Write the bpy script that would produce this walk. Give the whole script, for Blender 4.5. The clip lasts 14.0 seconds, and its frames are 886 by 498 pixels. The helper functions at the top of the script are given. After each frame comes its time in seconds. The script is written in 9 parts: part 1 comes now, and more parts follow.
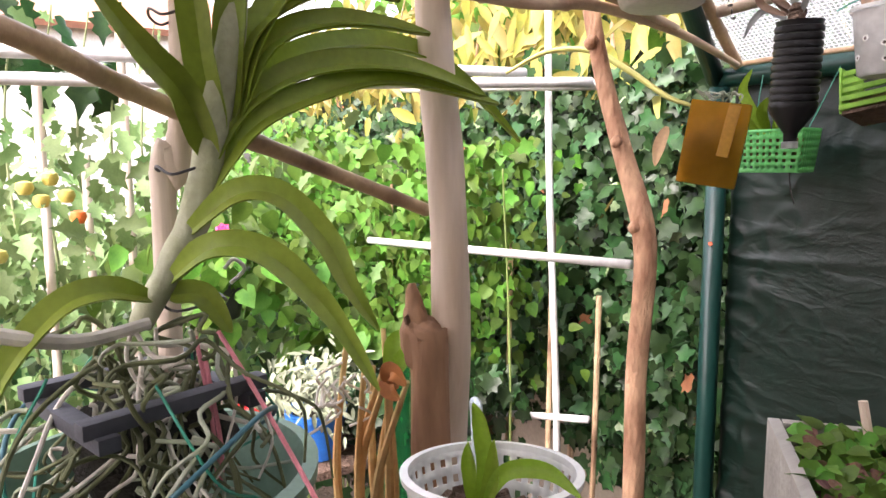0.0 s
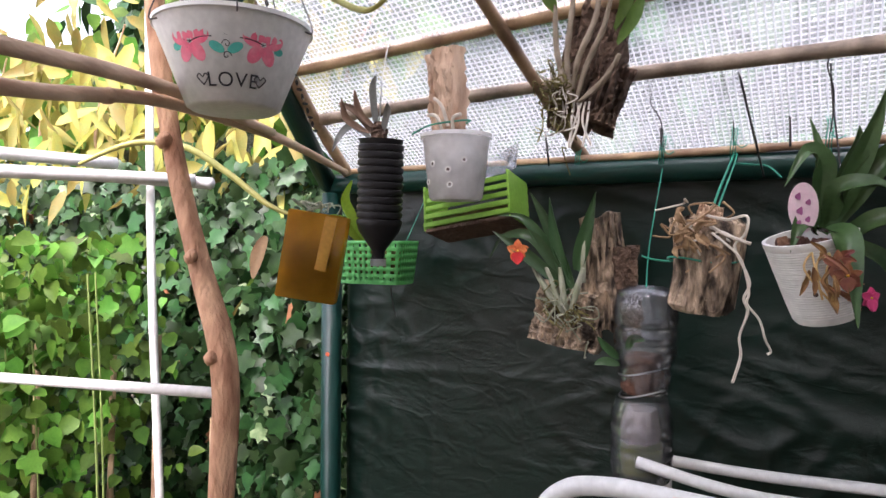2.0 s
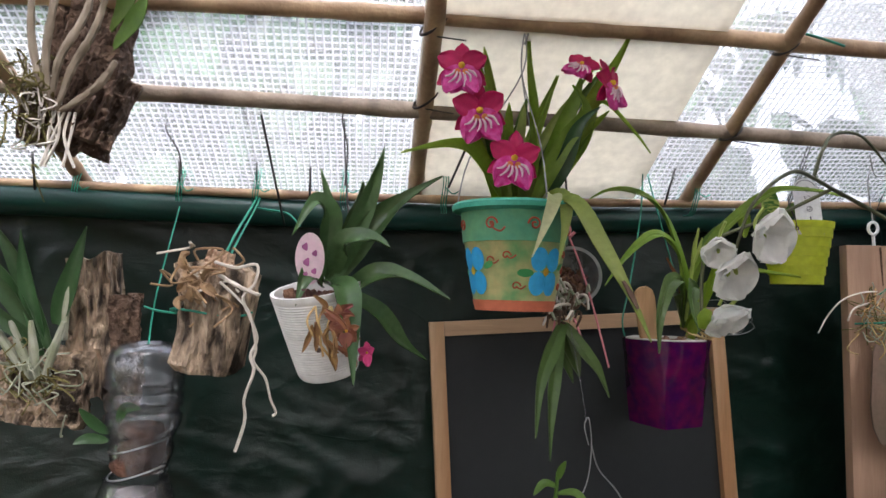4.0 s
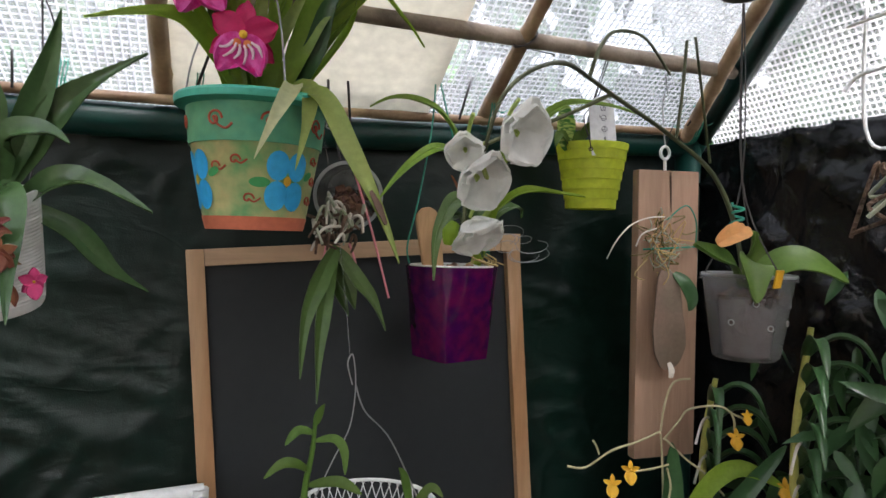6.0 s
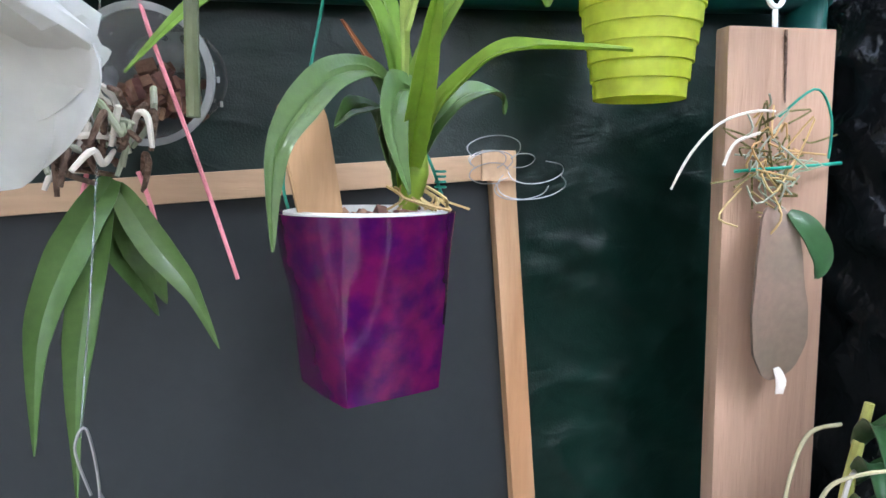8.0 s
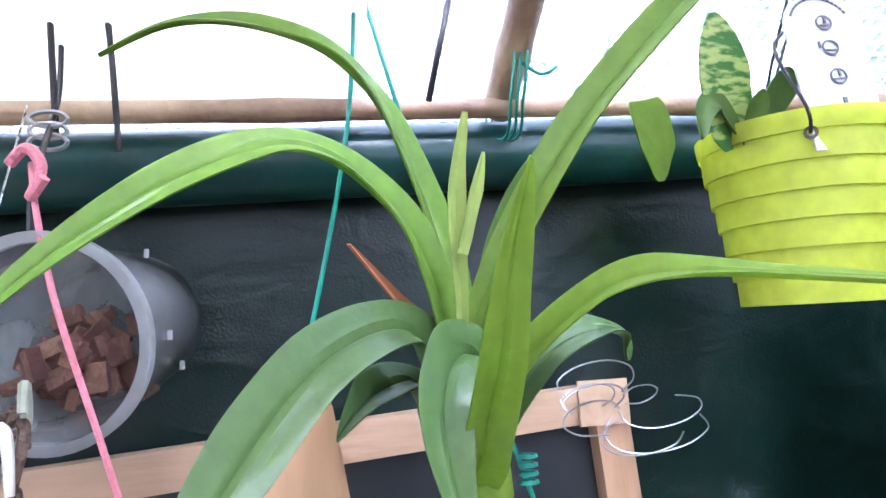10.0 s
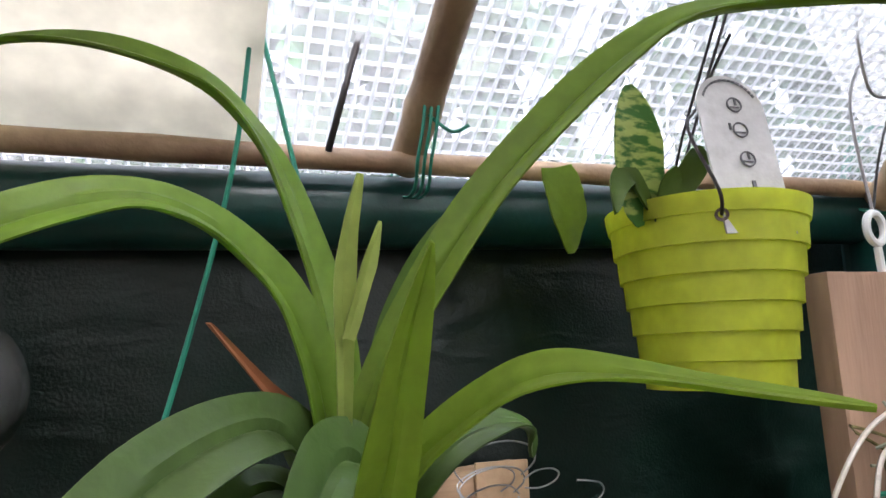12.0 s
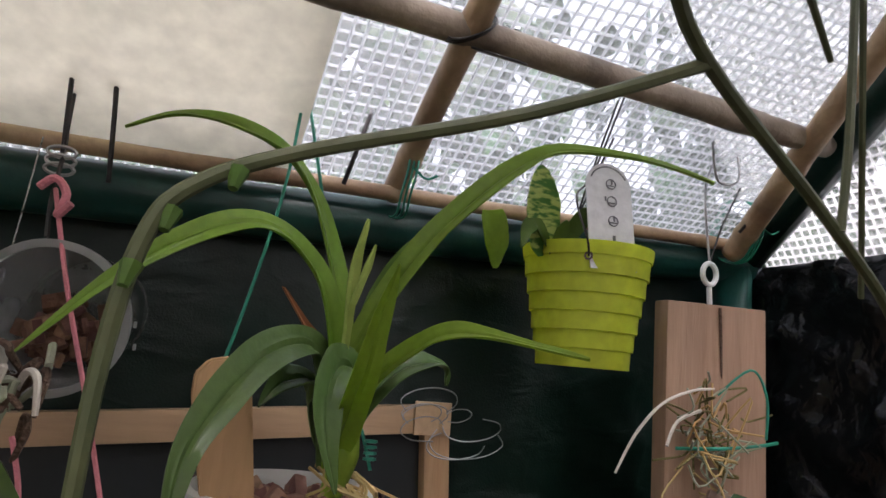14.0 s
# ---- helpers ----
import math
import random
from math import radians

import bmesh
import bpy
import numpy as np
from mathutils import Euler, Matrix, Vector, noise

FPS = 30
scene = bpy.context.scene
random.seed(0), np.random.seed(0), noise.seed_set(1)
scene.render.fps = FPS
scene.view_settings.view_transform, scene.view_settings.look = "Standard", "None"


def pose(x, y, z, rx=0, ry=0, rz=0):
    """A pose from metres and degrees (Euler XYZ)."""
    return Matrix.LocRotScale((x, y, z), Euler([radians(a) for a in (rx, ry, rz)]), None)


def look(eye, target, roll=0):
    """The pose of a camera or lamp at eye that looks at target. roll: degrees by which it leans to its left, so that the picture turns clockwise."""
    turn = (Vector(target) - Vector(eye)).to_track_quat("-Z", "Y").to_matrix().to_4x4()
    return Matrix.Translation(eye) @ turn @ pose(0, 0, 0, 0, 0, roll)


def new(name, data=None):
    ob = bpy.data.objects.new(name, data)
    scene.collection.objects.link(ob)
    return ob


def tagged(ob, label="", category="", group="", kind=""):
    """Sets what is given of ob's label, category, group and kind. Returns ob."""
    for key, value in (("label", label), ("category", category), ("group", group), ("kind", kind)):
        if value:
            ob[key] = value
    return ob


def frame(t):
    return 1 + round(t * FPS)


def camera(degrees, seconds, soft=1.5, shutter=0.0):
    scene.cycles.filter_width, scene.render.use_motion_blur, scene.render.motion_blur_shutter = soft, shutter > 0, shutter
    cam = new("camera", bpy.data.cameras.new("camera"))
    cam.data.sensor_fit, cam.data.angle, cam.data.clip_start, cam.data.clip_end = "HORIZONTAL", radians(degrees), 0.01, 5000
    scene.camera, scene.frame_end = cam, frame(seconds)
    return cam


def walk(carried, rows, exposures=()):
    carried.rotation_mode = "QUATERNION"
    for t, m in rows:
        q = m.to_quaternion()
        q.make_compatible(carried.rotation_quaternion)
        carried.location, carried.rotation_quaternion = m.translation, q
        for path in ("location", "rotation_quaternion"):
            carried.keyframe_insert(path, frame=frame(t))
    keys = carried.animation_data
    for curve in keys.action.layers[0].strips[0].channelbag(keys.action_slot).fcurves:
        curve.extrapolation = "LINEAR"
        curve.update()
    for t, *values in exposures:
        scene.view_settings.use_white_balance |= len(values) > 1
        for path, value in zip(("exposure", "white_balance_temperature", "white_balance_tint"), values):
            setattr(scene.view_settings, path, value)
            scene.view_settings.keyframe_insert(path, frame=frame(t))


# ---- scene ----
cam = camera(68.4, 14.0)
PATH = [
    (0, (0.386, 0.021, 1.662), (-1.311, 1.048, 1.406), -0.6),
    (0.5, (0.392, 0.028, 1.685), (-1.329, 1.024, 1.469), 0.1),
    (1, (0.417, 0.085, 1.703), (-1.123, 1.351, 1.55), 0.0),
    (1.5, (0.404, 0.162, 1.714), (-0.907, 1.672, 1.682), 0.1),
    (2, (0.387, 0.248, 1.722), (-0.655, 1.955, 1.707), 0.4),
    (2.5, (0.37, 0.31, 1.723), (-0.358, 2.172, 1.697), 0.8),
    (3, (0.381, 0.359, 1.727), (0.023, 2.326, 1.737), 0.8),
    (3.5, (0.397, 0.379, 1.733), (0.371, 2.377, 1.814), 1.3),
    (4, (0.422, 0.384, 1.734), (0.631, 2.369, 1.868), 1.5),
    (4.2, (0.433, 0.386, 1.738), (0.749, 2.354, 1.897), 1.3),
    (6.3, (0.607, 0.548, 1.708), (1.257, 2.437, 1.618), 1.8),
    (6.5, (0.638, 0.591, 1.705), (1.217, 2.502, 1.583), 2.5),
    (7, (0.692, 0.677, 1.697), (1.143, 2.614, 1.482), 1.8),
    (7.5, (0.747, 0.786, 1.697), (1.26, 2.701, 1.433), 1.0),
    (8, (0.805, 0.895, 1.701), (1.344, 2.806, 1.461), -0.0),
    (8.5, (0.837, 0.954, 1.717), (1.303, 2.893, 1.559), -1.7),
    (9, (0.843, 1.009, 1.735), (1.241, 2.969, 1.753), -3.6),
    (9.2, (0.844, 1.027, 1.742), (1.197, 2.993, 1.817), -3.4),
    (11.5, (0.855, 1.125, 1.784), (1.402, 3.020, 2.115), -1.2),
    (12, (0.860, 1.114, 1.782), (1.518, 2.971, 2.125), -1.3),
    (12.5, (0.863, 1.089, 1.771), (1.649, 2.897, 2.108), 0.0),
    (13, (0.866, 1.049, 1.767), (1.730, 2.822, 2.095), 1.0),
    (13.5, (0.840, 0.987, 1.759), (1.666, 2.778, 2.094), 3.9),
    (14, (0.803, 0.933, 1.765), (1.530, 2.769, 2.081), 5.1),
]
EXPOSURES = [(0.0, 2.65, 6500, 26), (1.0, 2.45, 6400, 26), (2.0, 2.25, 6200, 26), (3.0, 2.3, 6200, 22), (4.2, 2.45, 6200, 20), (6.3, 2.48, 6200, 16), (7.0, 3.35, 5900, 12), (7.5, 3.82, 5700, 12), (8.0, 3.9, 5400, 16), (8.5, 4.15, 5200, 20), (9.2, 4.65, 4800, 28), (11.5, 3.08, 6000, 20), (13.0, 2.73, 6200, 22), (14.0, 2.22, 6300, 22)]
walk(cam, [(t, look(eye, target, roll)) for t, eye, target, roll in PATH], EXPOSURES)


# ---- light ----
world = bpy.data.worlds.new("sky")
scene.world = world
world.use_nodes = True
wn = world.node_tree
wn.nodes.clear()
sky = wn.nodes.new("ShaderNodeTexSky")
sky.sky_type = 'NISHITA'
sky.sun_disc = False
sky.sun_elevation = radians(48)
sky.sun_rotation = radians(165)
sky.air_density = 1.6
sky.dust_density = 5.0
wbg = wn.nodes.new("ShaderNodeBackground")
wbg.inputs["Strength"].default_value = 0.15
wout = wn.nodes.new("ShaderNodeOutputWorld")
haze = wn.nodes.new("ShaderNodeHueSaturation")
haze.inputs["Saturation"].default_value = 0.35
wn.links.new(sky.outputs[0], haze.inputs["Color"])
wn.links.new(haze.outputs[0], wbg.inputs["Color"])
wn.links.new(wbg.outputs[0], wout.inputs["Surface"])
sun_data = bpy.data.lights.new("sun", 'SUN')
sun_data.energy = 1.1
sun_data.angle = radians(15)
sun_data.color = (1.0, 0.96, 0.9)
sun = new("sun", sun_data)
# a veiled sun stands high in the south
sun.matrix_world = look((1.5, -5.0, 6.5), (0.0, 0.6, 0.0))


# ---- materials ----
def mat(name, a, b=None, rough=0.55, scale=9.0, fine=140.0, bump=0.15, metal=0.0, spec=0.5,
        transmission=0.0, translucent=0.0, coat=0.0, stretch=(1, 1, 1), ior=1.45, vary=0.0, alpha=1.0,
        depth=0.004, contrast=0.25):
    """A principled material with grain at two scales, relief, and optional translucency."""
    m = bpy.data.materials.new(name)
    m.use_nodes = True
    t = m.node_tree
    n, l = t.nodes, t.links
    p = n["Principled BSDF"]
    out = n["Material Output"]
    b = b or tuple(c * 0.7 for c in a)
    tc = n.new("ShaderNodeTexCoord")
    mp = n.new("ShaderNodeMapping")
    mp.inputs["Scale"].default_value = stretch
    l.new(tc.outputs["Object"], mp.inputs["Vector"])
    n1 = n.new("ShaderNodeTexNoise")
    n1.inputs["Scale"].default_value = scale
    n1.inputs["Detail"].default_value = 5
    n2 = n.new("ShaderNodeTexNoise")
    n2.inputs["Scale"].default_value = fine
    n2.inputs["Detail"].default_value = 3
    l.new(mp.outputs[0], n1.inputs["Vector"])
    l.new(mp.outputs[0], n2.inputs["Vector"])
    mr = n.new("ShaderNodeMapRange")
    mr.inputs["From Min"].default_value = 0.5 - contrast
    mr.inputs["From Max"].default_value = 0.5 + contrast
    l.new(n1.outputs["Fac"], mr.inputs["Value"])
    mix = n.new("ShaderNodeMix")
    mix.data_type = 'RGBA'
    mix.inputs[6].default_value = (*a, 1)
    mix.inputs[7].default_value = (*b, 1)
    l.new(mr.outputs[0], mix.inputs[0])
    m2 = n.new("ShaderNodeMix")
    m2.data_type = 'RGBA'
    m2.blend_type = 'MULTIPLY'
    m2.inputs[0].default_value = 0.35
    l.new(mix.outputs[2], m2.inputs[6])
    l.new(n2.outputs["Fac"], m2.inputs[7])
    gain = n.new("ShaderNodeMix")
    gain.data_type = 'RGBA'
    gain.blend_type = 'MULTIPLY'
    gain.inputs[0].default_value = 1.0
    gain.inputs[7].default_value = (1.2, 1.2, 1.2, 1)
    l.new(m2.outputs[2], gain.inputs[6])
    col = gain.outputs[2]
    if vary:
        oi = n.new("ShaderNodeObjectInfo")
        geo = n.new("ShaderNodeNewGeometry")
        add = n.new("ShaderNodeMath")
        add.operation = 'ADD'
        fr = n.new("ShaderNodeMath")
        fr.operation = 'FRACT'
        l.new(oi.outputs["Random"], add.inputs[0])
        l.new(geo.outputs["Random Per Island"], add.inputs[1])
        l.new(add.outputs[0], fr.inputs[0])
        hs = n.new("ShaderNodeHueSaturation")
        mv = n.new("ShaderNodeMapRange")
        mv.inputs["To Min"].default_value = 1 - vary
        mv.inputs["To Max"].default_value = 1 + vary
        l.new(fr.outputs[0], mv.inputs["Value"])
        l.new(mv.outputs[0], hs.inputs["Value"])
        mh = n.new("ShaderNodeMapRange")
        mh.inputs["To Min"].default_value = 0.5 - vary * 0.06
        mh.inputs["To Max"].default_value = 0.5 + vary * 0.05
        l.new(fr.outputs[0], mh.inputs["Value"])
        l.new(mh.outputs[0], hs.inputs["Hue"])
        l.new(col, hs.inputs["Color"])
        col = hs.outputs[0]
    l.new(col, p.inputs["Base Color"])
    p.inputs["Roughness"].default_value = rough
    p.inputs["Metallic"].default_value = metal
    p.inputs["Specular IOR Level"].default_value = spec
    p.inputs["Transmission Weight"].default_value = transmission
    p.inputs["Coat Weight"].default_value = coat
    p.inputs["IOR"].default_value = ior
    p.inputs["Alpha"].default_value = alpha
    if bump:
        bp = n.new("ShaderNodeBump")
        bp.inputs["Strength"].default_value = bump
        bp.inputs["Distance"].default_value = depth
        ad = n.new("ShaderNodeMath")
        ad.operation = 'ADD'
        l.new(n1.outputs["Fac"], ad.inputs[0])
        l.new(n2.outputs["Fac"], ad.inputs[1])
        l.new(ad.outputs[0], bp.inputs["Height"])
        l.new(bp.outputs[0], p.inputs["Normal"])
    if translucent:
        tr = n.new("ShaderNodeBsdfTranslucent")
        l.new(col, tr.inputs["Color"])
        ms = n.new("ShaderNodeMixShader")
        ms.inputs[0].default_value = translucent
        l.new(p.outputs[0], ms.inputs[1])
        l.new(tr.outputs[0], ms.inputs[2])
        l.new(ms.outputs[0], out.inputs["Surface"])
    return m


def film_mat(name, colour, clear, gloss=0.1, rough=0.25, scale=30.0, bump=0.3, spread=0.12, front=0.15):
    """Thin plastic: part see-through, part milky, part glossy."""
    m = bpy.data.materials.new(name)
    m.use_nodes = True
    t = m.node_tree
    n, l = t.nodes, t.links
    n.remove(n["Principled BSDF"])
    out = n["Material Output"]
    tp = n.new("ShaderNodeBsdfTransparent")
    tp.inputs[0].default_value = tuple(0.5 + 0.5 * c for c in colour) + (1,)
    tl = n.new("ShaderNodeBsdfTranslucent")
    tl.inputs[0].default_value = (*colour, 1)
    df = n.new("ShaderNodeBsdfDiffuse")
    df.inputs[0].default_value = (*colour, 1)
    gl = n.new("ShaderNodeBsdfGlossy")
    gl.inputs["Roughness"].default_value = rough
    tc = n.new("ShaderNodeTexCoord")
    nz = n.new("ShaderNodeTexNoise")
    nz.inputs["Scale"].default_value = scale
    nz.inputs["Detail"].default_value = 4
    l.new(tc.outputs["Object"], nz.inputs["Vector"])
    bp = n.new("ShaderNodeBump")
    bp.inputs["Strength"].default_value = bump
    bp.inputs["Distance"].default_value = 0.01
    l.new(nz.outputs["Fac"], bp.inputs["Height"])
    l.new(bp.outputs[0], gl.inputs["Normal"])
    a = n.new("ShaderNodeMixShader")
    a.inputs[0].default_value = front
    l.new(tl.outputs[0], a.inputs[1])
    l.new(df.outputs[0], a.inputs[2])
    mr = n.new("ShaderNodeMapRange")
    mr.inputs["From Min"].default_value = 0.3
    mr.inputs["From Max"].default_value = 0.7
    mr.inputs["To Min"].default_value = 1 - clear - spread
    mr.inputs["To Max"].default_value = 1 - clear + spread
    mr.clamp = True
    l.new(nz.outputs["Fac"], mr.inputs["Value"])
    b = n.new("ShaderNodeMixShader")
    l.new(mr.outputs[0], b.inputs[0])
    l.new(tp.outputs[0], b.inputs[1])
    l.new(a.outputs[0], b.inputs[2])
    lw = n.new("ShaderNodeLayerWeight")
    lw.inputs["Blend"].default_value = 0.25
    sc = n.new("ShaderNodeMath")
    sc.operation = 'MULTIPLY'
    sc.inputs[1].default_value = gloss * 4
    sc.use_clamp = True
    l.new(lw.outputs["Fresnel"], sc.inputs[0])
    c = n.new("ShaderNodeMixShader")
    l.new(sc.outputs[0], c.inputs[0])
    l.new(b.outputs[0], c.inputs[1])
    l.new(gl.outputs[0], c.inputs[2])
    l.new(c.outputs[0], out.inputs["Surface"])
    return m


TARP = mat("green_tarpaulin", (0.0028, 0.0165, 0.0115), (0.002, 0.011, 0.0075), rough=0.34, scale=18, fine=500, bump=0.16, spec=0.46, depth=0.004)


def crease_relief(m, scale, stretch, depth):
    """Adds sharp wandering crease lines to a sheet's relief."""
    t = m.node_tree
    n, l = t.nodes, t.links
    tc = n.new("ShaderNodeTexCoord")
    mp = n.new("ShaderNodeMapping")
    mp.inputs["Scale"].default_value = stretch
    mp.inputs["Rotation"].default_value = (0.0, 0.35, 0.0)
    l.new(tc.outputs["Object"], mp.inputs["Vector"])
    height = None
    for k, gain in ((1.0, 1.0), (2.7, 0.45)):
        nz = n.new("ShaderNodeTexNoise")
        nz.inputs["Scale"].default_value = scale * k
        nz.inputs["Detail"].default_value = 3
        nz.inputs["Distortion"].default_value = 0.6
        l.new(mp.outputs[0], nz.inputs["Vector"])
        off = n.new("ShaderNodeMath")
        off.operation = 'SUBTRACT'
        off.inputs[1].default_value = 0.5
        l.new(nz.outputs["Fac"], off.inputs[0])
        ab = n.new("ShaderNodeMath")
        ab.operation = 'ABSOLUTE'
        l.new(off.outputs[0], ab.inputs[0])
        mr = n.new("ShaderNodeMapRange")
        mr.inputs["From Min"].default_value = 0.0
        mr.inputs["From Max"].default_value = 0.07
        mr.inputs["To Min"].default_value = gain
        mr.inputs["To Max"].default_value = 0.0
        mr.interpolation_type = 'SMOOTHSTEP'
        l.new(ab.outputs[0], mr.inputs["Value"])
        if height is None:
            height = mr.outputs[0]
        else:
            ad = n.new("ShaderNodeMath")
            ad.operation = 'ADD'
            l.new(height, ad.inputs[0])
            l.new(mr.outputs[0], ad.inputs[1])
            height = ad.outputs[0]
    p = n["Principled BSDF"]
    bp = n.new("ShaderNodeBump")
    bp.inputs["Strength"].default_value = 0.22
    bp.inputs["Distance"].default_value = depth
    l.new(height, bp.inputs["Height"])
    l.new(p.inputs["Normal"].links[0].from_socket, bp.inputs["Normal"])
    l.new(bp.outputs[0], p.inputs["Normal"])


crease_relief(TARP, 4.5, (0.6, 1.0, 1.3), 0.0035)
TARP_BLACK = mat("black_plastic_sheet", (0.006, 0.0065, 0.007), (0.009, 0.010, 0.0105), rough=0.24, scale=14, fine=60, bump=0.35, spec=0.42, depth=0.008)
crease_relief(TARP_BLACK, 7.0, (1.0, 1.0, 1.0), 0.006)
GREEN_STEEL = mat("green_painted_steel", (0.006, 0.047, 0.037), (0.004, 0.034, 0.027), rough=0.34, scale=14, fine=200, bump=0.06)
BAMBOO = mat("weathered_bamboo", (0.56, 0.40, 0.24), (0.20, 0.12, 0.07), rough=0.45, scale=11, fine=160, bump=0.25, contrast=0.16)
BAMBOO_GREY = mat("grey_bamboo", (0.42, 0.34, 0.26), (0.12, 0.09, 0.065), rough=0.6, contrast=0.18, scale=16, fine=160, bump=0.3)
WOOD_PALE = mat("bare_pale_trunk", (0.76, 0.66, 0.56), (0.48, 0.36, 0.26), rough=0.75, contrast=0.16, scale=11, fine=70, bump=0.6, stretch=(1, 1, 0.15))
WOOD_ROT = mat("brown_split_wood", (0.36, 0.20, 0.11), (0.20, 0.10, 0.05), rough=0.85, scale=12, fine=90, bump=0.9, stretch=(1, 1, 0.2))
BARK_RED = mat("flaking_reddish_bark", (0.66, 0.40, 0.24), (0.33, 0.16, 0.09), rough=0.8, scale=30, contrast=0.14, fine=110, bump=0.9, stretch=(1, 1, 0.35), depth=0.008)
BARK_STICK = mat("stripped_stick", (0.72, 0.55, 0.40), (0.38, 0.22, 0.13), rough=0.7, contrast=0.16, scale=18, fine=90, bump=0.6, stretch=(0.3, 0.3, 1))
PINE_FRAME = mat("raw_pine", (0.56, 0.39, 0.23), (0.34, 0.18, 0.08), rough=0.6, contrast=0.17, scale=12, fine=120, bump=0.3, stretch=(1, 1, 0.12))
PLANK_WOOD = mat("sawn_plank", (0.40, 0.262, 0.175), (0.25, 0.145, 0.092), rough=0.75, contrast=0.18, scale=9, fine=120, bump=0.4, stretch=(1, 1, 0.1))
SLATE = mat("chalkboard_slate", (0.012, 0.016, 0.017), (0.009, 0.012, 0.013), rough=0.6, scale=4, fine=60, bump=0.05)
SOIL = mat("garden_soil", (0.06, 0.042, 0.028), (0.10, 0.075, 0.05), rough=0.95, scale=6, fine=50, bump=1.0, depth=0.02)
WHITE_PLASTIC = mat("white_plastic", (0.78, 0.78, 0.76), (0.66, 0.66, 0.63), rough=0.4, scale=6, fine=80, bump=0.05)
WHITE_PAINT = mat("white_painted_steel", (0.78, 0.79, 0.78), (0.64, 0.65, 0.63), rough=0.38, scale=10, fine=90, bump=0.06)
PVC = mat("white_pvc_pipe", (0.74, 0.74, 0.72), (0.58, 0.57, 0.54), rough=0.45, scale=12, fine=90, bump=0.1)
LEAF_STRAP = mat("orchid_leaf", (0.085, 0.165, 0.028), (0.13, 0.215, 0.04), rough=0.38, spec=0.38, scale=9, fine=160, bump=0.08, translucent=0.42, vary=0.18)
LEAF_DARK = mat("dark_orchid_leaf", (0.028, 0.072, 0.026), (0.045, 0.105, 0.035), rough=0.3, scale=10, fine=160, bump=0.06, translucent=0.18, vary=0.15)
# darker orchid leaf: the weak light on the drooping leaves is in its colour
LEAF_BROAD = mat("broad_shaded_leaf", (0.060, 0.118, 0.028), (0.092, 0.155, 0.042), rough=0.32, scale=9, fine=160, bump=0.10, translucent=0.16, vary=0.15)
LEAF_LONG = mat("long_arching_leaf", (0.16, 0.29, 0.030), (0.25, 0.37, 0.05), rough=0.33, scale=9, fine=160, bump=0.08, translucent=0.45, vary=0.12)
LEAF_BRIGHT = mat("young_orchid_leaf", (0.25, 0.39, 0.035), (0.34, 0.47, 0.06), rough=0.36, scale=9, fine=160, bump=0.06, translucent=0.62, vary=0.12)
LEAF_VANDA = mat("vanda_leaf", (0.22, 0.31, 0.035), (0.32, 0.40, 0.06), rough=0.32, scale=8, fine=120, bump=0.06, translucent=0.32, vary=0.1)
IVY = mat("ivy_leaf", (0.014, 0.043, 0.013), (0.034, 0.083, 0.022), rough=0.40, spec=0.3, scale=30, fine=200, bump=0.1, translucent=0.15, vary=0.5)
IVY_PALE = mat("variegated_ivy_leaf", (0.30, 0.38, 0.20), (0.11, 0.20, 0.07), rough=0.45, scale=45, fine=200, bump=0.1, translucent=0.15, vary=0.3)
VINE = mat("climbing_bean_leaf", (0.052, 0.135, 0.014), (0.105, 0.215, 0.026), rough=0.5, spec=0.25, scale=30, fine=200, bump=0.1, translucent=0.25, vary=0.5)
TOMATO_LEAF = mat("tomato_leaf", (0.115, 0.20, 0.06), (0.17, 0.265, 0.09), rough=0.6, scale=30, fine=200, bump=0.1, translucent=0.3, vary=0.35)
YELLOW_LEAF = mat("autumn_leaf", (0.44, 0.34, 0.07), (0.30, 0.33, 0.09), rough=0.55, scale=30, fine=200, bump=0.1, translucent=0.4, vary=0.35)
SILVER_LEAF = mat("silver_leaf", (0.20, 0.235, 0.14), (0.28, 0.31, 0.21), rough=0.7, scale=30, fine=200, bump=0.1, vary=0.2)
ROOT = mat("silvery_aerial_root", (0.40, 0.40, 0.33), (0.20, 0.24, 0.13), rough=0.7, scale=40, fine=160, bump=0.3)
ROOT_WHITE = mat("white_aerial_root", (0.70, 0.66, 0.58), (0.50, 0.45, 0.38), rough=0.7, scale=40, fine=160, bump=0.3)
BARK_MOUNT = mat("cork_bark", (0.58, 0.44, 0.31), (0.045, 0.032, 0.022), rough=0.9, scale=52, fine=140, bump=1.0, stretch=(1, 1, 0.35), depth=0.014, contrast=0.13)
BARK_DARK = mat("dark_bark", (0.085, 0.055, 0.04), (0.16, 0.10, 0.065), rough=0.9, scale=30, fine=120, bump=1.0, depth=0.01)
BARK_CHIPS = mat("pine_bark_chips", (0.17, 0.078, 0.048), (0.08, 0.04, 0.026), rough=0.85, scale=60, fine=160, bump=0.8, vary=0.35)
MOSS = mat("dry_moss", (0.20, 0.17, 0.06), (0.10, 0.09, 0.03), rough=0.95, scale=60, fine=200, bump=1.0)
STRING_GREEN = mat("green_garden_wire", (0.02, 0.26, 0.17), (0.015, 0.20, 0.13), rough=0.45, scale=60, fine=300, bump=0.1)
STRING_DARK = mat("dark_wire", (0.03, 0.03, 0.032), (0.06, 0.05, 0.045), rough=0.5, scale=60, fine=300, bump=0.1, metal=0.4)
